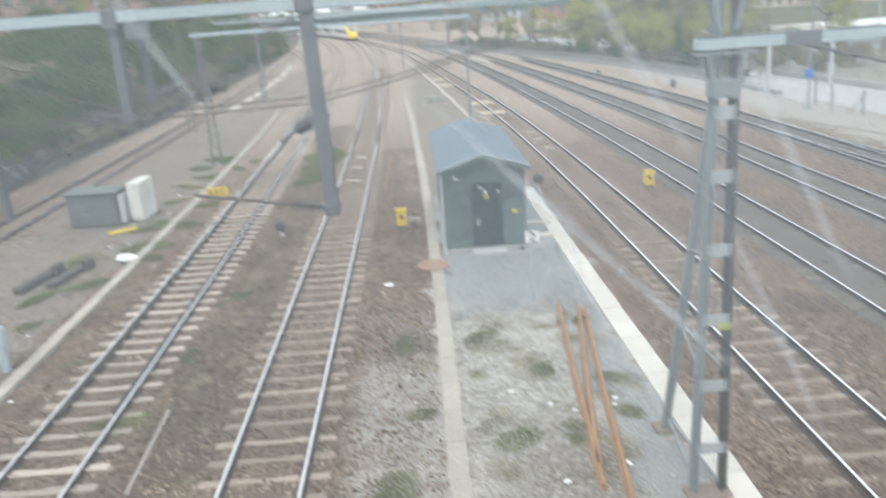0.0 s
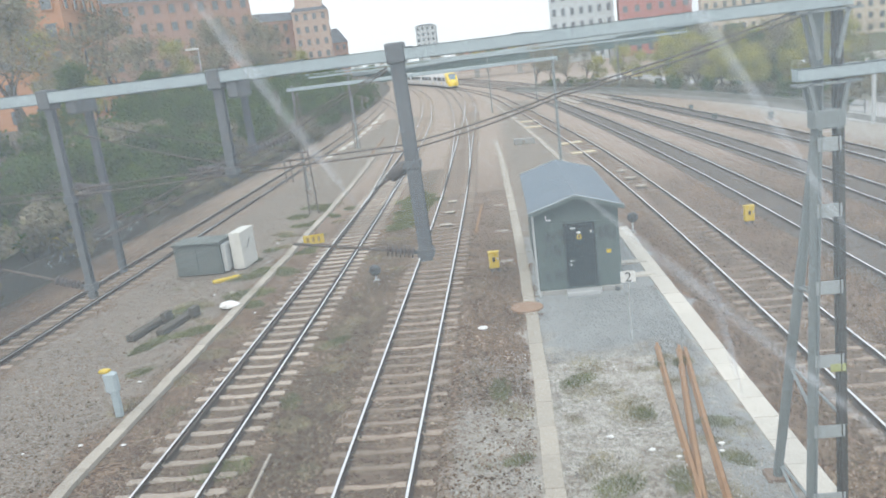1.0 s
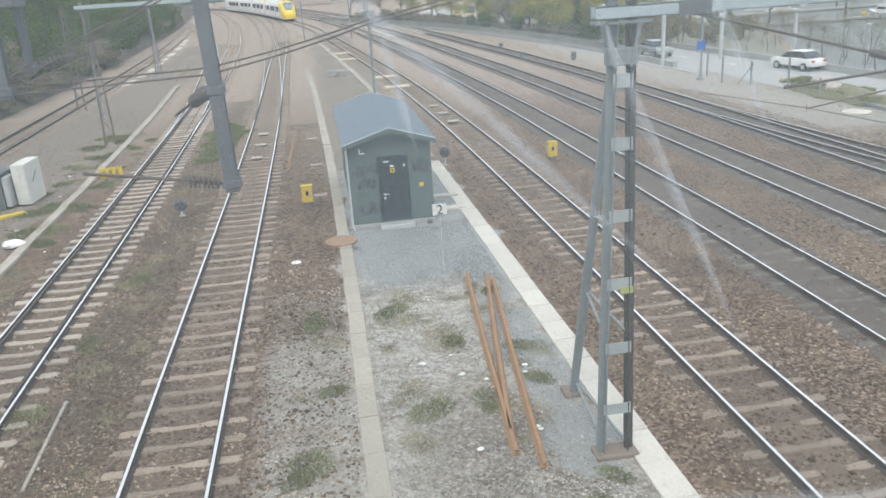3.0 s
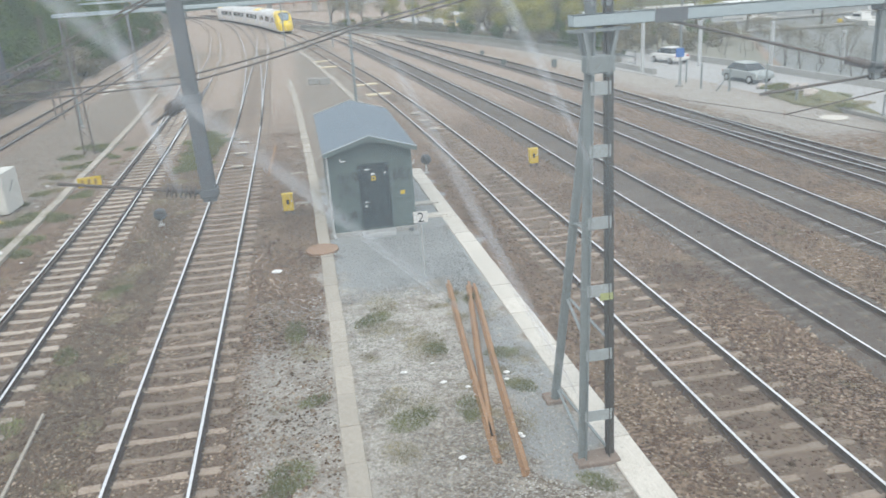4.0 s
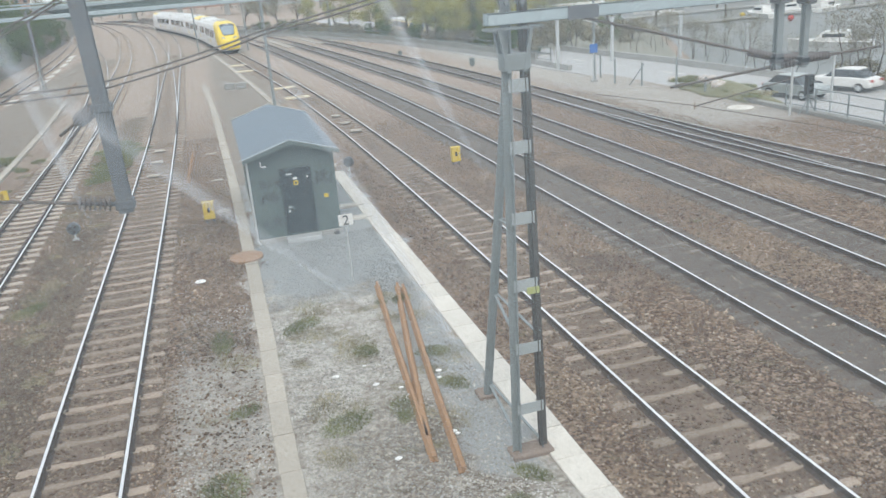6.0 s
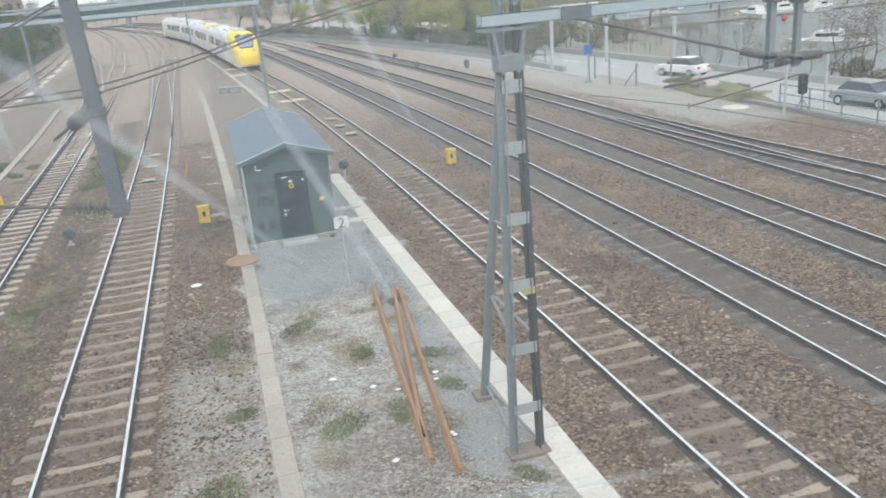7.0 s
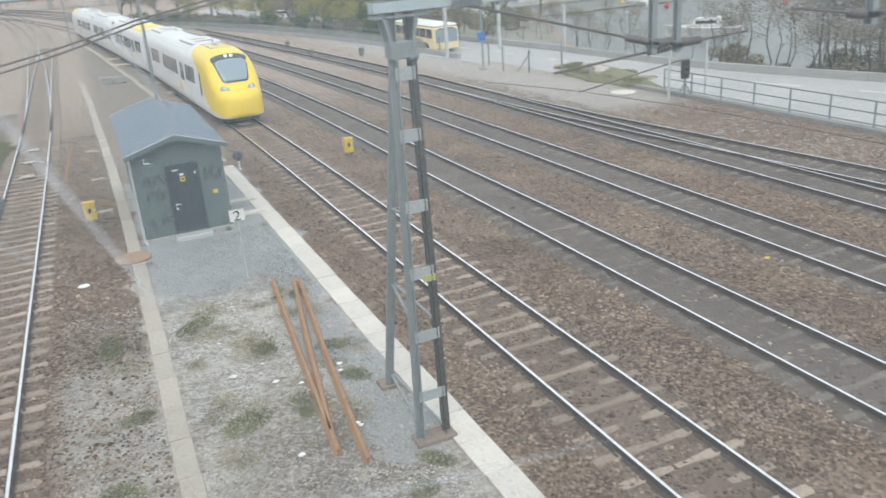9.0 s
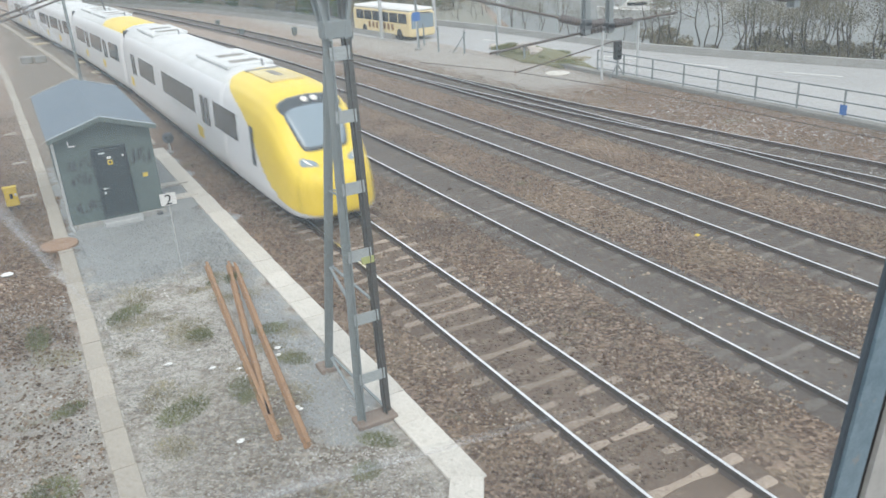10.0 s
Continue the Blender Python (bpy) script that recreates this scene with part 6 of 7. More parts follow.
def car(length, cab_front, label, wins, doors, yellow_roof):
    t = thing("train_car", (0, 0, 0), label, "train", "train cars")
    y0 = 6.6 if cab_front else 0.35
    if cab_front:
        part("nose", nose_shape(), [TRAIN_YELLOW, TRAIN_WHITE, SKY_TINT_GLASS, DARK_GLASS], t, "yellow rounded nose with white lower flanks", True)
        part("windscreen", nose_patch(0, 0.93, 2.26, 0.70, 1.04, 0.03, 0.0, 0.28), DARK_GLASS, t, "black-edged windscreen", True)
        # lower pane paler than its surround: reflected sky put into the colour
        part("windscreen_glass", nose_patch(0, 1.0, 1.84, 0.64, 0.90, 0.045, 0.0, 0.28), SKY_TINT_GLASS, t, "windscreen glass with a pale sky reflection painted in", True)
        arc = [(0.74 * math.cos(a), 0.16 + 0.34 * math.sin(a)) for a in np.linspace(0, math.pi, 15)]
        arc = [(x, y, nose_top(x, y) + 0.004) for x, y in arc]
        seam = Shape()
        for a, e in zip(arc, arc[1:]):
            seam.tube(a, e, 0.009, n=5)
        part("seam", seam, TRAIN_SEAM, t)
        for sx in (-1, 1):
            lh = part("headlight", nose_patch(sx * 0.70, 0.56, 0.80, 0.25, 0.20, 0.016, sx * 0.12, 0.6), SKY_TINT_GLASS, t, "slanted headlight", True)
            part("lamp", nose_patch(sx * 0.72, 0.65, 0.72, 0.09, 0.07, 0.03, sx * 0.10, 0.7), HEADLAMP, lh)
            flank = [(sx * nose_at(y)[0] * 1.001, y, z) for y, z in ((0.5, 0.6), (0.52, 0.9), (0.55, 1.2))]
            edge_line = flank + [(sx * w, y, nose_top(w, y) + 0.003) for w, y in ((1.08, 0.58), (0.98, 0.66), (0.9, 0.78), (0.76, 0.88))]
            seam = Shape()
            for p, q in zip(edge_line, edge_line[1:]):
                seam.tube(p, q, 0.009, n=5)
            part("seam", seam, TRAIN_SEAM, t)
            part("top_lamp", Shape().lathe([(0.02, 0), (0.1, 0.01), (0.1, 0.04), (0.02, 0.05)], 8, m=pose(sx * 0.15, 2.02, nose_top(0.15, 2.02) + 0.035, 40, 0, 0)), HEADLAMP, t)
            part("mirror_window", side_panel(sx * 1.474, 3.35, 3.72, 1.35, 2.6, 0.045), DARK_GLASS, t, "narrow dark cab-door window")
        part("snow_plough", Shape().loft([[(-1.0, 1.1, 0.05), (1.0, 1.1, 0.05), (1.0, 1.0, 0.3), (-1.0, 1.0, 0.3)], [(-1.1, 3.0, 0.05), (1.1, 3.0, 0.05), (1.15, 3.0, 0.4), (-1.15, 3.0, 0.4)]], True), TRAIN_DARK, t)
    b = Shape().loft([section(1.47, 0.3, 3.85, y) for y in np.linspace(y0, length - 0.35, 30)], True)
    for k, f in enumerate(b.f):
        c = sum((Vector(b.v[i]) for i in f), Vector()) / len(f)
        b.s[k] = 1 if c.z > 3.42 else 0
        if yellow_roof and c.z > 3.3 and yellow_roof[0] < c.y < yellow_roof[1]:
            b.s[k] = 2
    part("body", b, [TRAIN_WHITE, TRAIN_ROOF, TRAIN_YELLOW], t, "pale grey-white car body", True)
    for sx in (-1, 1):
        for a, e in wins:
            wn_ = part("window", side_panel(sx * 1.472, a, e, 1.80, 2.72, 0.04), DARK_GLASS, t, "dark side window")
        for a, e in doors:
            d = part("door", side_panel(sx * 1.474, a, e, 0.62, 2.85, 0.03), TRAIN_WHITE, t, "sliding door with narrow windows")
            m = (a + e) / 2
            for p, q in ((a + 0.12, m - 0.08), (m + 0.08, e - 0.12)):
                part("pane", side_panel(sx * 1.488, p, q, 1.65, 2.7, 0.03), DARK_GLASS, d)
            part("yellow_mark", side_panel(sx * 1.478, e + 0.1, e + 0.9, 0.95, 1.4, 0.0), TRAIN_YELLOW, t, "small yellow side mark")
        part("seam", side_panel(sx * 1.473, y0 + 0.3, length - 0.5, 1.52, 1.55), TRAIN_ROOF, t)
        for k in range(7):
            part("lettering_bar", side_panel(sx * 1.477, 12.4 + k * 0.42, 12.72 + k * 0.42, 1.58, 1.78), TRAIN_ROOF, t) if cab_front else None
        part("skirt", Shape().box(sx * 1.28 - 0.04, sx * 1.28 + 0.04, y0 + 0.3, length - 0.6, 0.16, 0.34), TRAIN_DARK, t)
    for a, e, hh in ((7.6, 12.0, 0.05), (length - 6.4, length - 2.2, 0.07)):
        part("roof_unit", Shape().box(-0.85, 0.85, a, e, 3.74, 3.84 + hh, 0.04), TRAIN_ROOF, t, "pale flat roof equipment cover")
        for k in range(2):
            part("grille", Shape().box(-0.5, 0.5, a + 0.5 + 1.7 * k, a + 1.1 + 1.7 * k, 3.84 + hh, 3.855 + hh), TRAIN_GRILLE, t)
        part("aerial", Shape().bar((0.3, a - 0.5, 3.8), (0.3, a - 0.4, 4.05), 0.05, 0.03), TRAIN_DARK, t)
    if cab_front:
        part("roof_panel", Shape().box(-0.55, 0.55, 3.7, 6.0, 3.76, 3.86, 0.02), TRAIN_GRIME, t, "dusty tan roof panel over the cab")
        for k in range(3):
            part("roof_slat", Shape().box(-0.48 + 0.36 * k, -0.24 + 0.36 * k, 4.1 + 0.3 * (k % 2), 5.6, 3.85, 3.875, 0.008), TRAIN_GRILLE if k == 1 else TRAIN_GRIME, t)
        part("roof_slat", Shape().box(-0.6, 0.6, 6.1, 6.3, 3.8, 3.875, 0.02), TRAIN_GRILLE, t)
    part("gangway", Shape().box(-1.2, 1.2, length - 0.4, length + 0.4, 0.5, 3.6, 0.05), TRAIN_DARK, t, "dark bellows gangway")
    for yb in (4.2, length - 3.2):
        part("bogie_frame", Shape().box(-1.0, 1.0, yb - 1.5, yb + 1.5, 0.25, 0.6, 0.05), TRAIN_DARK, t)
        for dy in (-1.2, 1.2):
            for sx in (-0.75, 0.75):
                part("wheel", Shape().lathe([(0.05, -0.07), (0.43, -0.07), (0.43, 0.05), (0.46, 0.07), (0.05, 0.07)], 18, m=pose(sx, yb + dy, 0.44, 0, 90, 0)), TRAIN_DARK, t)
    return t


CARS = [(car(27, True, "yellow-nosed pale leading train car with dark windows", ((5.1, 8.0), (10.9, 16.8), (18.6, 22.4)), ((8.5, 9.9), (23.2, 24.6)), None), 27, 0),
        (car(19, False, "pale grey middle train car with a yellow roof end", ((1.5, 4.4), (7.0, 11.0), (13.4, 17.2)), ((5.0, 6.4), (11.6, 13.0)), (0.3, 6.5)), 19, 27),
        (car(19, False, "pale grey middle train car with dark windows", ((1.5, 4.4), (7.0, 11.0), (13.4, 17.2)), ((5.0, 6.4), (11.6, 13.0)), None), 19, 46),
        (car(24, False, "pale grey trailing train car with a yellow end", ((1.5, 4.4), (7.0, 11.0), (13.4, 16.5)), ((5.0, 6.4), (11.6, 13.0)), (18, 23.8)), 24, 65)]
pant = part("pantograph", Shape().bar((0, 12, 3.9), (0, 13.2, 4.9), 0.06, 0.06).bar((0, 13.2, 4.9), (0, 12.2, 5.7), 0.05, 0.05).bar((-0.8, 12.2, 5.72), (0.8, 12.2, 5.72), 0.06, 0.06), TRAIN_DARK, CARS[1][0], "dark folded pantograph")


# ---- road vehicles ----
def car_thing(paint, label):
    t = thing("car", (0, 0, 0), label, "car", "road cars")
    hull = [(-2.1, 0.35), (-2.15, 0.62), (-1.95, 0.86), (-1.0, 0.95), (0.9, 0.98), (1.9, 0.9), (2.12, 0.6), (2.1, 0.32)]
    part("body", Shape().loft([[(sx * 0.86, y, z) for y, z in hull] for sx in (-1, 1)], True), paint, t, bevel=0.08)
    roof = [(-1.15, 0.93), (-0.45, 1.42), (0.95, 1.45), (1.6, 0.95)]
    part("cabin", Shape().loft([[(sx * w, y, z) for (y, z), w in zip(roof, (0.8, 0.66, 0.66, 0.78))] for sx in (-1, 1)], True), DARK_GLASS, t, "dark glass cabin")
    part("roof", Shape().loft([[(sx * 0.66, y, z) for y, z in ((-0.5, 1.41), (-0.35, 1.47), (0.9, 1.5), (1.05, 1.42))] for sx in (-1, 1)], True), paint, t)
    for sx in (-0.82, 0.82):
        for y in (-1.35, 1.35):
            wh = part("wheel", Shape().lathe([(0.05, -0.1), (0.31, -0.1), (0.32, 0.0), (0.31, 0.1), (0.05, 0.1)], 16, m=pose(sx, y, 0.32, 0, 90, 0)), BLACK, t)
            part("rim", Shape().lathe([(0.03, -0.105), (0.19, -0.105), (0.19, 0.105), (0.03, 0.105)], 12, m=pose(sx, y, 0.32, 0, 90, 0)), GALV, wh)
        part("headlight", Shape().box(sx * 0.75 - 0.13, sx * 0.75 + 0.13, -2.15, -2.0, 0.6, 0.74, 0.02), TRIM, t)
        part("tail_light", Shape().box(sx * 0.75 - 0.12, sx * 0.75 + 0.12, 2.0, 2.14, 0.68, 0.84, 0.02), RED, t)
    for ob in t.children_recursive:
        ob.data.transform(Matrix.Scale(0.88, 4))
    return t


SILVER = plain("silver car paint", (0.42, 0.46, 0.46), 0.3, 0.4)
car_a = car_thing(WHITE, "white hatchback car driving on the quay road")
car_b = car_thing(SILVER, "silver car driving on the quay road")
car_d = car_thing(WHITE, "white car driving on the quay road")
bus = thing("bus", (0, 0, 0), "yellow-cream city bus with dark windows on the quay road", "bus")
BUS_Y = plain("cream yellow bus paint", (0.85, 0.70, 0.40))
part("body", Shape().box(-1.25, 1.25, -5.2, 5.2, 0.32, 2.35, 0.12), BUS_Y, bus)
part("roof", Shape().box(-1.22, 1.22, -5.1, 5.1, 2.34, 2.62, 0.12), WHITE, bus, "pale roof")
for sx in (-1, 1):
    for k in range(6):
        part("window", Shape().box(sx * 1.252 - 0.01, sx * 1.252 + 0.01, -4.7 + 1.55 * k, -3.3 + 1.55 * k, 1.4, 2.2), DARK_GLASS, bus)
    for k in range(7):
        part("lettering_bar", Shape().box(sx * 1.256 - 0.006, sx * 1.256 + 0.006, -2.4 + 0.7 * k, -2.0 + 0.7 * k, 0.75, 1.25), surface("brown lettering", (0.25, 0.14, 0.06), (0.3, 0.17, 0.08)), bus)
    for y in (-3.4, 3.0):
        part("wheel", Shape().lathe([(0.05, -0.14), (0.46, -0.14), (0.46, 0.14), (0.05, 0.14)], 18, m=pose(sx * 1.12, y, 0.47, 0, 90, 0)), BLACK, bus)
part("windscreen", Shape().box(-1.1, 1.1, -5.215, -5.19, 1.0, 2.15, 0.01), SKY_TINT_GLASS, bus)
part("destination_panel", Shape().box(-0.8, 0.8, -5.22, -5.19, 2.18, 2.28), BLACK, bus)


for ob in bus.children_recursive:
    ob.data.transform(Matrix.Scale(0.9, 4))


# ---- the window the view is taken through, and its room ----
WY, WX0, WX1, WZ0, WZ1 = 0.26, -1.3, 0.80, 7.74, 9.4
FRAME = surface("grey-blue window paint", (0.24, 0.36, 0.44), (0.34, 0.45, 0.52), 0.6, 0, 12, 90, 0.2, (0.42, 0.41, 0.39))
PANEL = surface("grey panel paint", (0.60, 0.60, 0.57), (0.68, 0.68, 0.65), 0.8, 0, 3, 30, 0.1)
LIP = plain("dark blue-grey seal", (0.10, 0.13, 0.155), 0.7)
SEAL = plain("dark window seal", (0.03, 0.03, 0.03), 0.7)
ROOM = surface("pale room wall", (0.62, 0.62, 0.6), (0.7, 0.7, 0.68), 0.9)
FX0, FX1, FY0, FY1, FZ0, FZ1 = -2.6, 2.6, -3.6, 0.24, 6.8, 9.9
# unseen room; walls stop at 7.6 so daylight brightens jamb and panel
rm = Shape()
for b in ((FX0 - 0.1, FX1 + 0.1, FY0 - 0.1, FY1, FZ0 - 0.12, FZ0), (FX0 - 0.1, FX1 + 0.1, FY0 - 0.1, FY0, FZ0, 7.6), (FX0 - 0.1, FX0, FY0, FY1, FZ0, 7.6), (FX1, FX1 + 0.1, FY0, FY1, FZ0, 7.6), (FX1, FX1 + 0.1, FY0, FY0 + 0.3, 7.6, FZ1), (FX0 - 0.1, FX0, FY0, FY0 + 0.3, 7.6, FZ1)):
    rm.box(*b)
solid("room_walls", rm, ROOM, "plain unseen walls and floor of the lookout room, left open above for daylight", "wall", kind="structure")
solid("ceiling", Shape().box(FX0 - 0.1, FX1 + 0.1, FY0 - 0.1, 0.40, FZ1, FZ1 + 0.12), ROOM, "plain dim ceiling of the lookout room", "ceiling", kind="structure")
fw = Shape()
for b in ((FX0 - 0.1, WX0 - 0.08, FZ0, FZ1), (WX1 + 0.12, FX1 + 0.1, FZ0, FZ1), (WX0 - 0.08, WX1 + 0.12, FZ0, WZ0 - 0.08), (WX0 - 0.08, WX1 + 0.12, WZ1 + 0.08, FZ1)):
    fw.box(b[0], b[1], FY1, 0.40, b[2], b[3])
solid("wall_front", fw, ROOM, "front wall of the lookout room around the window", "wall", kind="structure")
solid("tower_base", Shape().box(-2.0, 2.6, -3.7, 0.3, -0.1, FZ0 - 0.12), KERB, "plain concrete base under the lookout room", "building", kind="structure")
win = thing("window_1", (0, 0, 0), "grey-blue framed window with dirty streaked glass", "window", kind="structure")
for b in ((WX0 - 0.08, WX0, WZ0 - 0.08, WZ1 + 0.08), (WX1, WX1 + 0.12, WZ0 - 0.08, WZ1 + 0.08)):
    part("window_frame", Shape().box(b[0], b[1], WY - 0.012, WY + 0.06, b[2], b[3], 0.006), FRAME, win)
for b in ((WZ0 - 0.08, WZ0), (WZ1, WZ1 + 0.08)):
    part("window_frame", Shape().box(WX0, WX1, WY - 0.012, WY + 0.06, b[0], b[1], 0.006), FRAME, win)


def jamb(a, b, y0, y1):
    """A strip of the leaning jamb, from a to b metres outside its inner edge."""
    return Shape().loft([[(0.471 + 0.15 * (z - 8.0) + o, y, z) for o, y in ((a, y0), (b, y0), (b, y1), (a, y1))] for z in (7.66, 9.46)], True)


part("jamb", jamb(0.004, 0.026, WY - 0.0075, WY - 0.0035), FRAME, win, "peeling blue-grey jamb")
part("jamb_lip", jamb(0.0, 0.004, WY - 0.0055, WY - 0.0035), LIP, win, "dark blue-grey seal")
part("jamb_seal", jamb(0.026, 0.030, WY - 0.007, WY - 0.0035), SEAL, win, "dark worn seal")
part("jamb_panel", jamb(0.030, 0.5, WY - 0.010, WY - 0.0035), PANEL, win, "plain grey side panel")
part("sill_seal", Shape().box(0.25, 0.62, WY - 0.0068, WY - 0.0036, 7.83, 7.888), SEAL, win, "dark worn seal at the sill")
part("seal", Shape().box(WX0, WX1, WY - 0.02, WY - 0.008, WZ0, WZ0 + 0.02).box(WX1 - 0.018, WX1, WY - 0.02, WY - 0.008, WZ0, WZ1), SEAL, win, "dark rubber seal")


def dirty_veiled_glass():
    m = bpy.data.materials.new("dusty window glass")
    m.use_nodes = True
    nt = m.node_tree
    nt.nodes.remove(nt.nodes["Principled BSDF"])
    clear = nt.nodes.new("ShaderNodeBsdfTransparent")
    clear.inputs[0].default_value = (0.97, 0.985, 0.98, 1)
    # thin dust film, its blue tint standing in for distant haze
    dust_haze = nt.nodes.new("ShaderNodeBsdfTranslucent")
    dust_haze.inputs[0].default_value = (0.80, 0.93, 1.0, 1)
    vec = nt.nodes.new("ShaderNodeTexCoord").outputs["Object"]
    fac = arith(nt, "ADD", arith(nt, "MULTIPLY", noise_tex(nt, vec, 3.0, 4), DUST * 0.7), DUST * 0.65)
    sep = nt.nodes.new("ShaderNodeSeparateXYZ")
    nt.links.new(vec, sep.inputs[0])
    # veil added towards the top: painted glare from the bright sky
    fac = arith(nt, "ADD", fac, arith(nt, "MULTIPLY", fit_range(nt, sep.outputs[2], 8.06, 8.36), 0.065))
    smear = arith(nt, "ADD", sep.outputs[0], arith(nt, "MULTIPLY", noise_tex(nt, vec, 9.0, 4), 0.08))
    smear = arith(nt, "MULTIPLY", fit_range(nt, smear, -0.06, 0.12), fit_range(nt, smear, 0.36, 0.20))
    smear = arith(nt, "MULTIPLY", smear, fit_range(nt, sep.outputs[2], 8.09, 8.19))
    fac = arith(nt, "ADD", fac, arith(nt, "MULTIPLY", smear, 0.03))
    mix = nt.nodes.new("ShaderNodeMixShader")
    nt.links.new(fac, mix.inputs[0])
    nt.links.new(clear.outputs[0], mix.inputs[1])
    nt.links.new(dust_haze.outputs[0], mix.inputs[2])
    nt.links.new(mix.outputs[0], nt.nodes["Material Output"].inputs[0])
    return m


DUST = 0.055
pane = part("pane", Shape().box(WX0, WX1, WY - 0.003, WY + 0.003, WZ0, WZ1), dirty_veiled_glass(), win, "dusty glass pane, veiled with painted glare towards its top")
pane.visible_shadow = False


def streak_mat(amount):
    m = bpy.data.materials.new("pale scratch")
    m.use_nodes = True
    nt = m.node_tree
    nt.nodes.remove(nt.nodes["Principled BSDF"])
    a, b, mix = nt.nodes.new("ShaderNodeBsdfTransparent"), nt.nodes.new("ShaderNodeBsdfTranslucent"), nt.nodes.new("ShaderNodeMixShader")
    b.inputs[0].default_value = (0.93, 0.96, 1.0, 1)
    vec = nt.nodes.new("ShaderNodeTexCoord").outputs["Object"]
    nt.links.new(arith(nt, "MULTIPLY", noise_tex(nt, vec, 60.0, 3), amount * 2), mix.inputs[0])
    nt.links.new(a.outputs[0], mix.inputs[1])
    nt.links.new(b.outputs[0], mix.inputs[2])
    nt.links.new(mix.outputs[0], nt.nodes["Material Output"].inputs[0])
    return m


STREAK = streak_mat(0.10)
for x0, z0, x1, z1, wd in ((-0.06, 8.277, 0.09, 8.128, 0.0030), (-0.03, 8.375, 0.06, 8.225, 0.0028), (0.06, 8.225, 0.118, 8.10, 0.0024), (0.06, 8.30, 0.128, 8.165, 0.0024), (-0.20, 8.375, -0.135, 8.265, 0.0032), (-0.006, 8.24, 0.008, 8.175, 0.0022), (-0.10, 8.06, 0.30, 8.01, 0.0032)):
    dx, dz = x1 - x0, z1 - z0
    ln = math.hypot(dx, dz)
    nx, nz = -dz / ln, dx / ln
    for k, sc_ in enumerate((1.0, 0.66, 0.36)):
        e = 0.06 * k
        pts = []
        for u, f in ((e, 0.15), (0.3, 1.0), (0.7, 0.8), (1 - e, 0.1)):
            pts.append((x0 + dx * u, z0 + dz * u, wd * sc_ * f))
        s = Shape()
        yq = WY - 0.0045 - 0.0012 * k
        n_ = len(pts)
        s.add([(a + nx * w_, yq, b + nz * w_) for a, b, w_ in pts] + [(a - nx * w_, yq, b - nz * w_) for a, b, w_ in pts], [(i, i + 1, n_ + i + 1, n_ + i) for i in range(n_ - 1)])
        ob = part("scratch", s, STREAK, win, "pale streak on the glass")
        ob.visible_shadow = False


# ---- sleepers, one by one near the camera, joined far off ----
PHASE = {LINES["b"]: 4.49, LINES["c"]: 4.41}
for t, line, y0, y1, mesh, deep, near_to, step in TRACKS:
    y, far_s = max(y0, PHASE.get(line, 4.0)), Shape()
    src = sleeper_mesh()
    while y < min(y1, 210):
        ang = math.degrees(math.atan2(line(y - 0.5) - line(y + 0.5), 1))
        zz = rng.uniform(-0.012, 0.008) - deep
        m = pose(line(y) + rng.normal(0, 0.012), y + rng.normal(0, 0.015), zz, 0, rng.normal(0, 0.3), ang + rng.normal(0, 0.5))
        if y < near_to:
            ob = part("sleeper", mesh, None, t)
            ob.matrix_basis = m
            if y < 30 and mesh is not SLEEPER_MESH_DARK:
                for sx in (-0.752, 0.752):
                    c = part("rail_clip", CLIP_MESH, None, ob)
                    c.matrix_basis = pose(sx, 0, 0.06)
        else:
            far_s.add(src.v, src.f, 0, m)
        y += step if y < 110 else step * 2
    if far_s.v:
        tagged(part("sleepers", far_s, SLEEPER_DARK if mesh is SLEEPER_MESH_DARK else SLEEPER, t), kind="stuff")


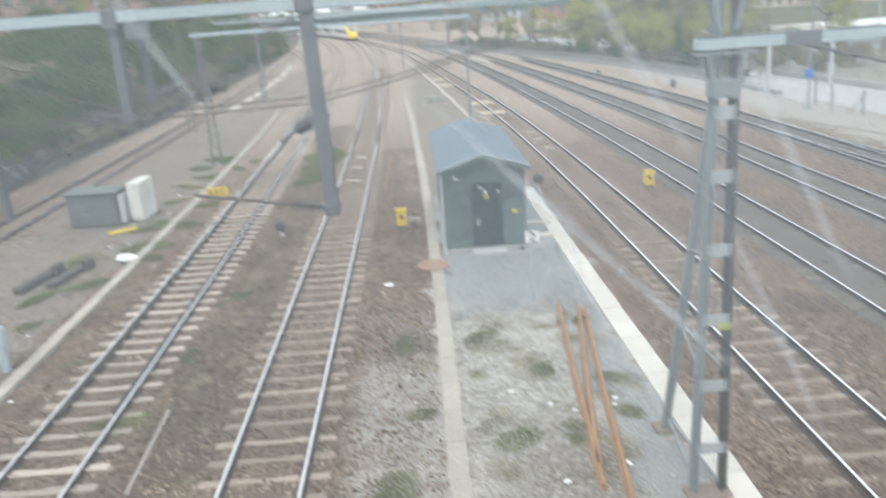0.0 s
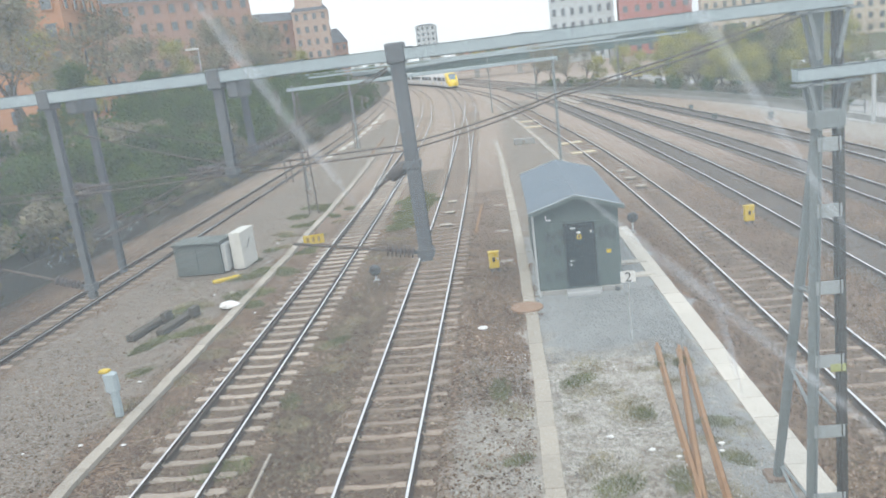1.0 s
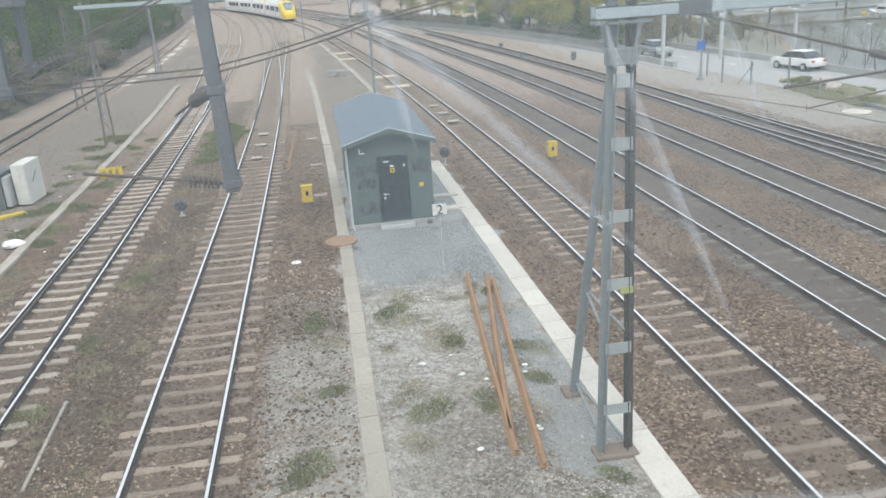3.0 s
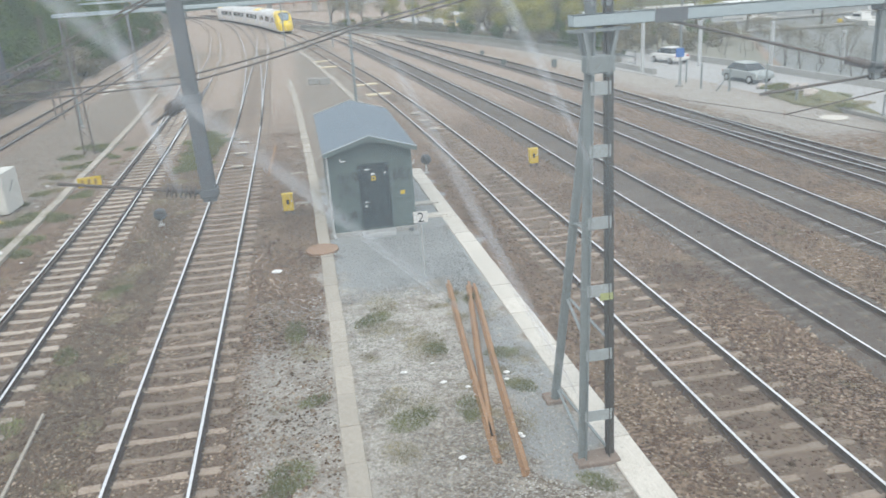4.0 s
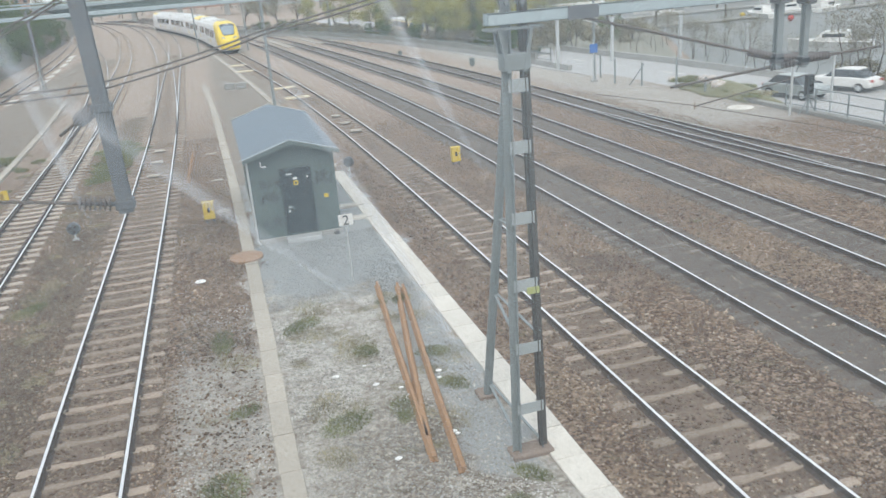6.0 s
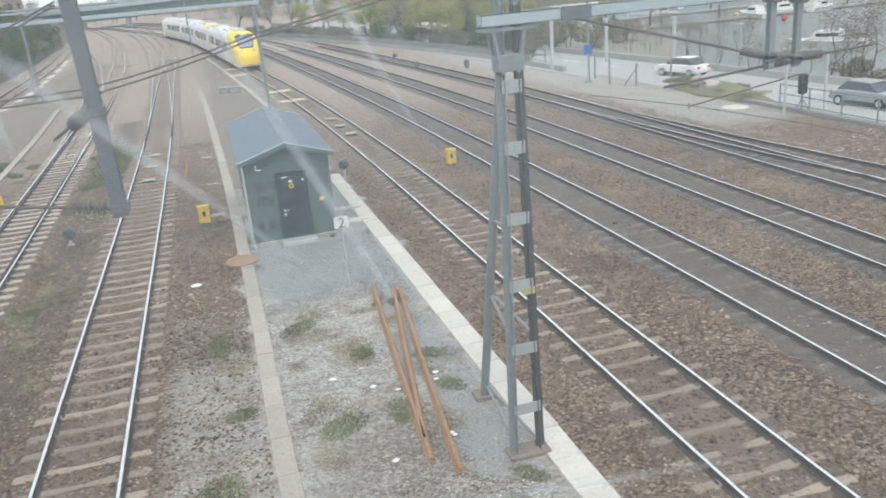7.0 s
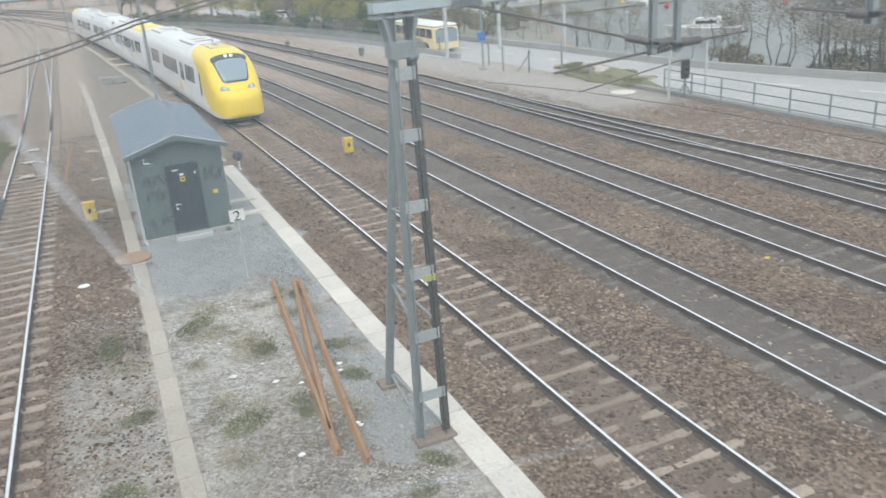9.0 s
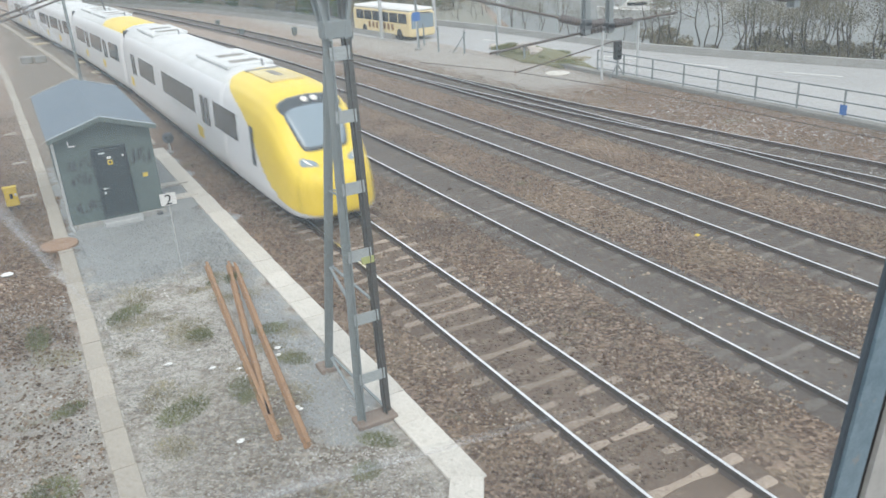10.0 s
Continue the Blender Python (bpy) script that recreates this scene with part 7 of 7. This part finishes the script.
# ---- loose stones ----
def stones(name, n, zone, size, mat, label, seed, avoid=True):
    q = np.random.default_rng(seed)
    x0, x1, y0, y1 = zone
    u = q.uniform(0, 1, n)
    y = y0 * (y1 / y0) ** u
    x = q.uniform(x0, x1, n)
    s = size * q.uniform(0.5, 1.35, n) * np.where(q.uniform(0, 1, n) < 0.04, 1.7, 1.0)
    oct_ = np.array([(1, 0, 0), (0, 1, 0), (-1, 0, 0), (0, -1, 0), (0, 0, 1), (0.1, 0.1, -0.8)], float)
    v = oct_[None] * q.uniform(0.65, 1.25, (n, 6, 1)) * s[:, None, None]
    v[:, :, 2] *= 0.75
    a = q.uniform(0, 6.28, n)
    ca, sa = np.cos(a)[:, None], np.sin(a)[:, None]
    vx, vy = v[:, :, 0] * ca - v[:, :, 1] * sa, v[:, :, 0] * sa + v[:, :, 1] * ca
    v[:, :, 0], v[:, :, 1] = vx + x[:, None], vy + y[:, None]
    v[:, :, 2] += (s * 0.3)[:, None]
    f = np.array([(0, 1, 4), (1, 2, 4), (2, 3, 4), (3, 0, 4), (1, 0, 5), (2, 1, 5), (3, 2, 5), (0, 3, 5)])
    faces = (np.arange(n)[:, None, None] * 6 + f[None]).reshape(-1, 3)
    keep = np.ones(n, bool)
    for key, hw in (("a", 0), ("b", 0), ("c", 0), ("d", 0), ("e", 0), ("f", 0), ("g", 0), ("l", 0)):
        c = np.array([LINES[key](yy) for yy in y])
        for r in (-0.752, 0.752):
            keep &= np.abs(x - c - r) > 0.09
        if key in "defg":
            keep &= ~((np.abs(x - c) < 1.15) & (q.uniform(0, 1, n) < 0.82))
        if key in "abcl":
            on = (np.abs(x - c) < (0.72 if key == "c" else 0.95)) & (np.abs(((y - PHASE.get(LINES[key], 4.0)) / 0.71 + 0.5) % 1.0 - 0.5) < 0.19)
            keep &= ~(on & (q.uniform(0, 1, n) < 0.88))
    keep &= ~((x > 4.55) & (x < 5.3) & (y < 35)) & ~((x > 0.0) & (x < 0.5) & (y < 48)) & ~((x > 0.6) & (x < 3.6) & (y > 25.6) & (y < 34.5))
    if size > 0.03:
        keep &= ~((x > -1.75) & (x < 1) & (y < 17.6) & (q.uniform(0, 1, n) < 0.6))
    keep &= ~((np.abs(x + 10.45 + 0.016 * (y - 15)) < 0.25))
    me = bpy.data.meshes.new(name)
    idx = np.nonzero(keep)[0]
    vv = v[idx].reshape(-1, 3)
    ff = (np.arange(len(idx))[:, None, None] * 6 + f[None]).reshape(-1, 3)
    me.vertices.add(len(vv))
    me.vertices.foreach_set("co", vv.ravel())
    me.loops.add(ff.size)
    me.loops.foreach_set("vertex_index", ff.ravel().astype(np.int32))
    me.polygons.add(len(ff))
    me.polygons.foreach_set("loop_start", np.arange(0, ff.size, 3, dtype=np.int32))
    me.update(calc_edges=True)
    me.materials.append(mat)
    tagged(new(name, me), label, "stones", kind="stuff")


stones("ballast_stones", 46000, (-9.6, 0.0, 8.5, 48), 0.034, STONES, "loose brown ballast stones between the rails", 1)
stones("ballast_stones", 62000, (5.4, 23.5, 7.5, 48), 0.036, STONES, "loose brown ballast stones between the rails", 2)
stones("ballast_stones", 14000, (-21.5, -10.8, 14, 60), 0.032, STONES, "loose grey-brown stones on the open strip", 3)
stones("pebbles", 24000, (-1.8, 4.5, 8.5, 21), 0.021, PEBBLES, "loose pale pebbles on the sandy strip", 4)
stones("pebbles", 9000, (0.5, 4.5, 20, 26), 0.02, GRAVEL, "fine grey gravel before the shed door", 6)
stones("pebbles", 9000, (22.5, 28.2, 12, 60), 0.03, PEBBLES, "loose pale pebbles beside the road wall", 5)


# ---- what moves ----
def on_track(y):
    return Vector((LINES["c"](y), y, RAIL_Z))


def train_y(t):
    return 222 - 17.4 * t - 0.274 * t * t


def road_pose(x, y, heading):
    return pose(x, y, road_z(y), 0, 0, heading)


def motions():
    for ob, length, behind in CARS:
        rows = []
        for k in range(21):
            t = k * 0.5
            y = train_y(t) + behind
            a, b = on_track(y), on_track(y + length)
            rows.append((t, pose(a.x, a.y, a.z, 0, 0, math.degrees(math.atan2(a.x - b.x, b.y - a.y)))))
        walk(ob, rows)
    away = [(-1.0, 47, 4), (0.0, 43.5, 16), (1.0, 40.0, 27), (2.0, 37.0, 40), (2.5, 35.2, 47), (3.8, 31.4, 62), (5.5, 29.6, 82), (8.0, 28.6, 112), (11.0, 27.8, 150)]

    def drive(ob, table, lag, flip):
        at = np.array(table, float)
        rows = []
        for k in range(21):
            t = k * 0.5
            x, y = (np.interp(t - lag, at[:, 0], at[:, j]) for j in (1, 2))
            x2, y2 = (np.interp(t - lag + 0.4, at[:, 0], at[:, j]) for j in (1, 2))
            x1, y1 = (np.interp(t - lag - 0.4, at[:, 0], at[:, j]) for j in (1, 2))
            h = math.degrees(math.atan2(x2 - x1, -(y2 - y1))) if abs(y2 - y1) > 1e-6 else 12.0
            rows.append((t, road_pose(x, y, h)))
        walk(ob, rows)

    drive(car_a, away, 0.0, False)
    drive(car_d, [(-1, 52, -24), (0, 50, -20), (4, 43.5, 17), (6.8, 32.9, 48), (7.5, 30.8, 55), (8.0, 30.5, 60), (8.4, 30.8, 64.5), (9.0, 30.6, 71), (10.0, 30.3, 83), (11, 29.9, 95)], 0.0, False)
    drive(car_b, [(-1, 28.2, 132), (0, 28.4, 118), (3, 28.8, 66), (4.0, 30.8, 51.5), (4.5, 31.6, 46.5), (5.0, 32.0, 43.8), (5.5, 31.9, 41.6), (6.8, 33.0, 35.0), (7.2, 33.5, 33.2), (7.6, 33.6, 30.6), (8.0, 33.9, 28.0), (10.0, 36.0, 17), (11, 37.6, 11)], 0.0, True)
    drive(bus, [(-1, 25.8, 176), (5.0, 26.4, 122), (7.0, 27.0, 96), (8.0, 27.5, 80), (8.5, 27.8, 72), (9.0, 27.9, 67), (9.5, 27.8, 63.6), (10.0, 27.9, 60.2), (11, 28.8, 52)], 0.0, True)


motions()
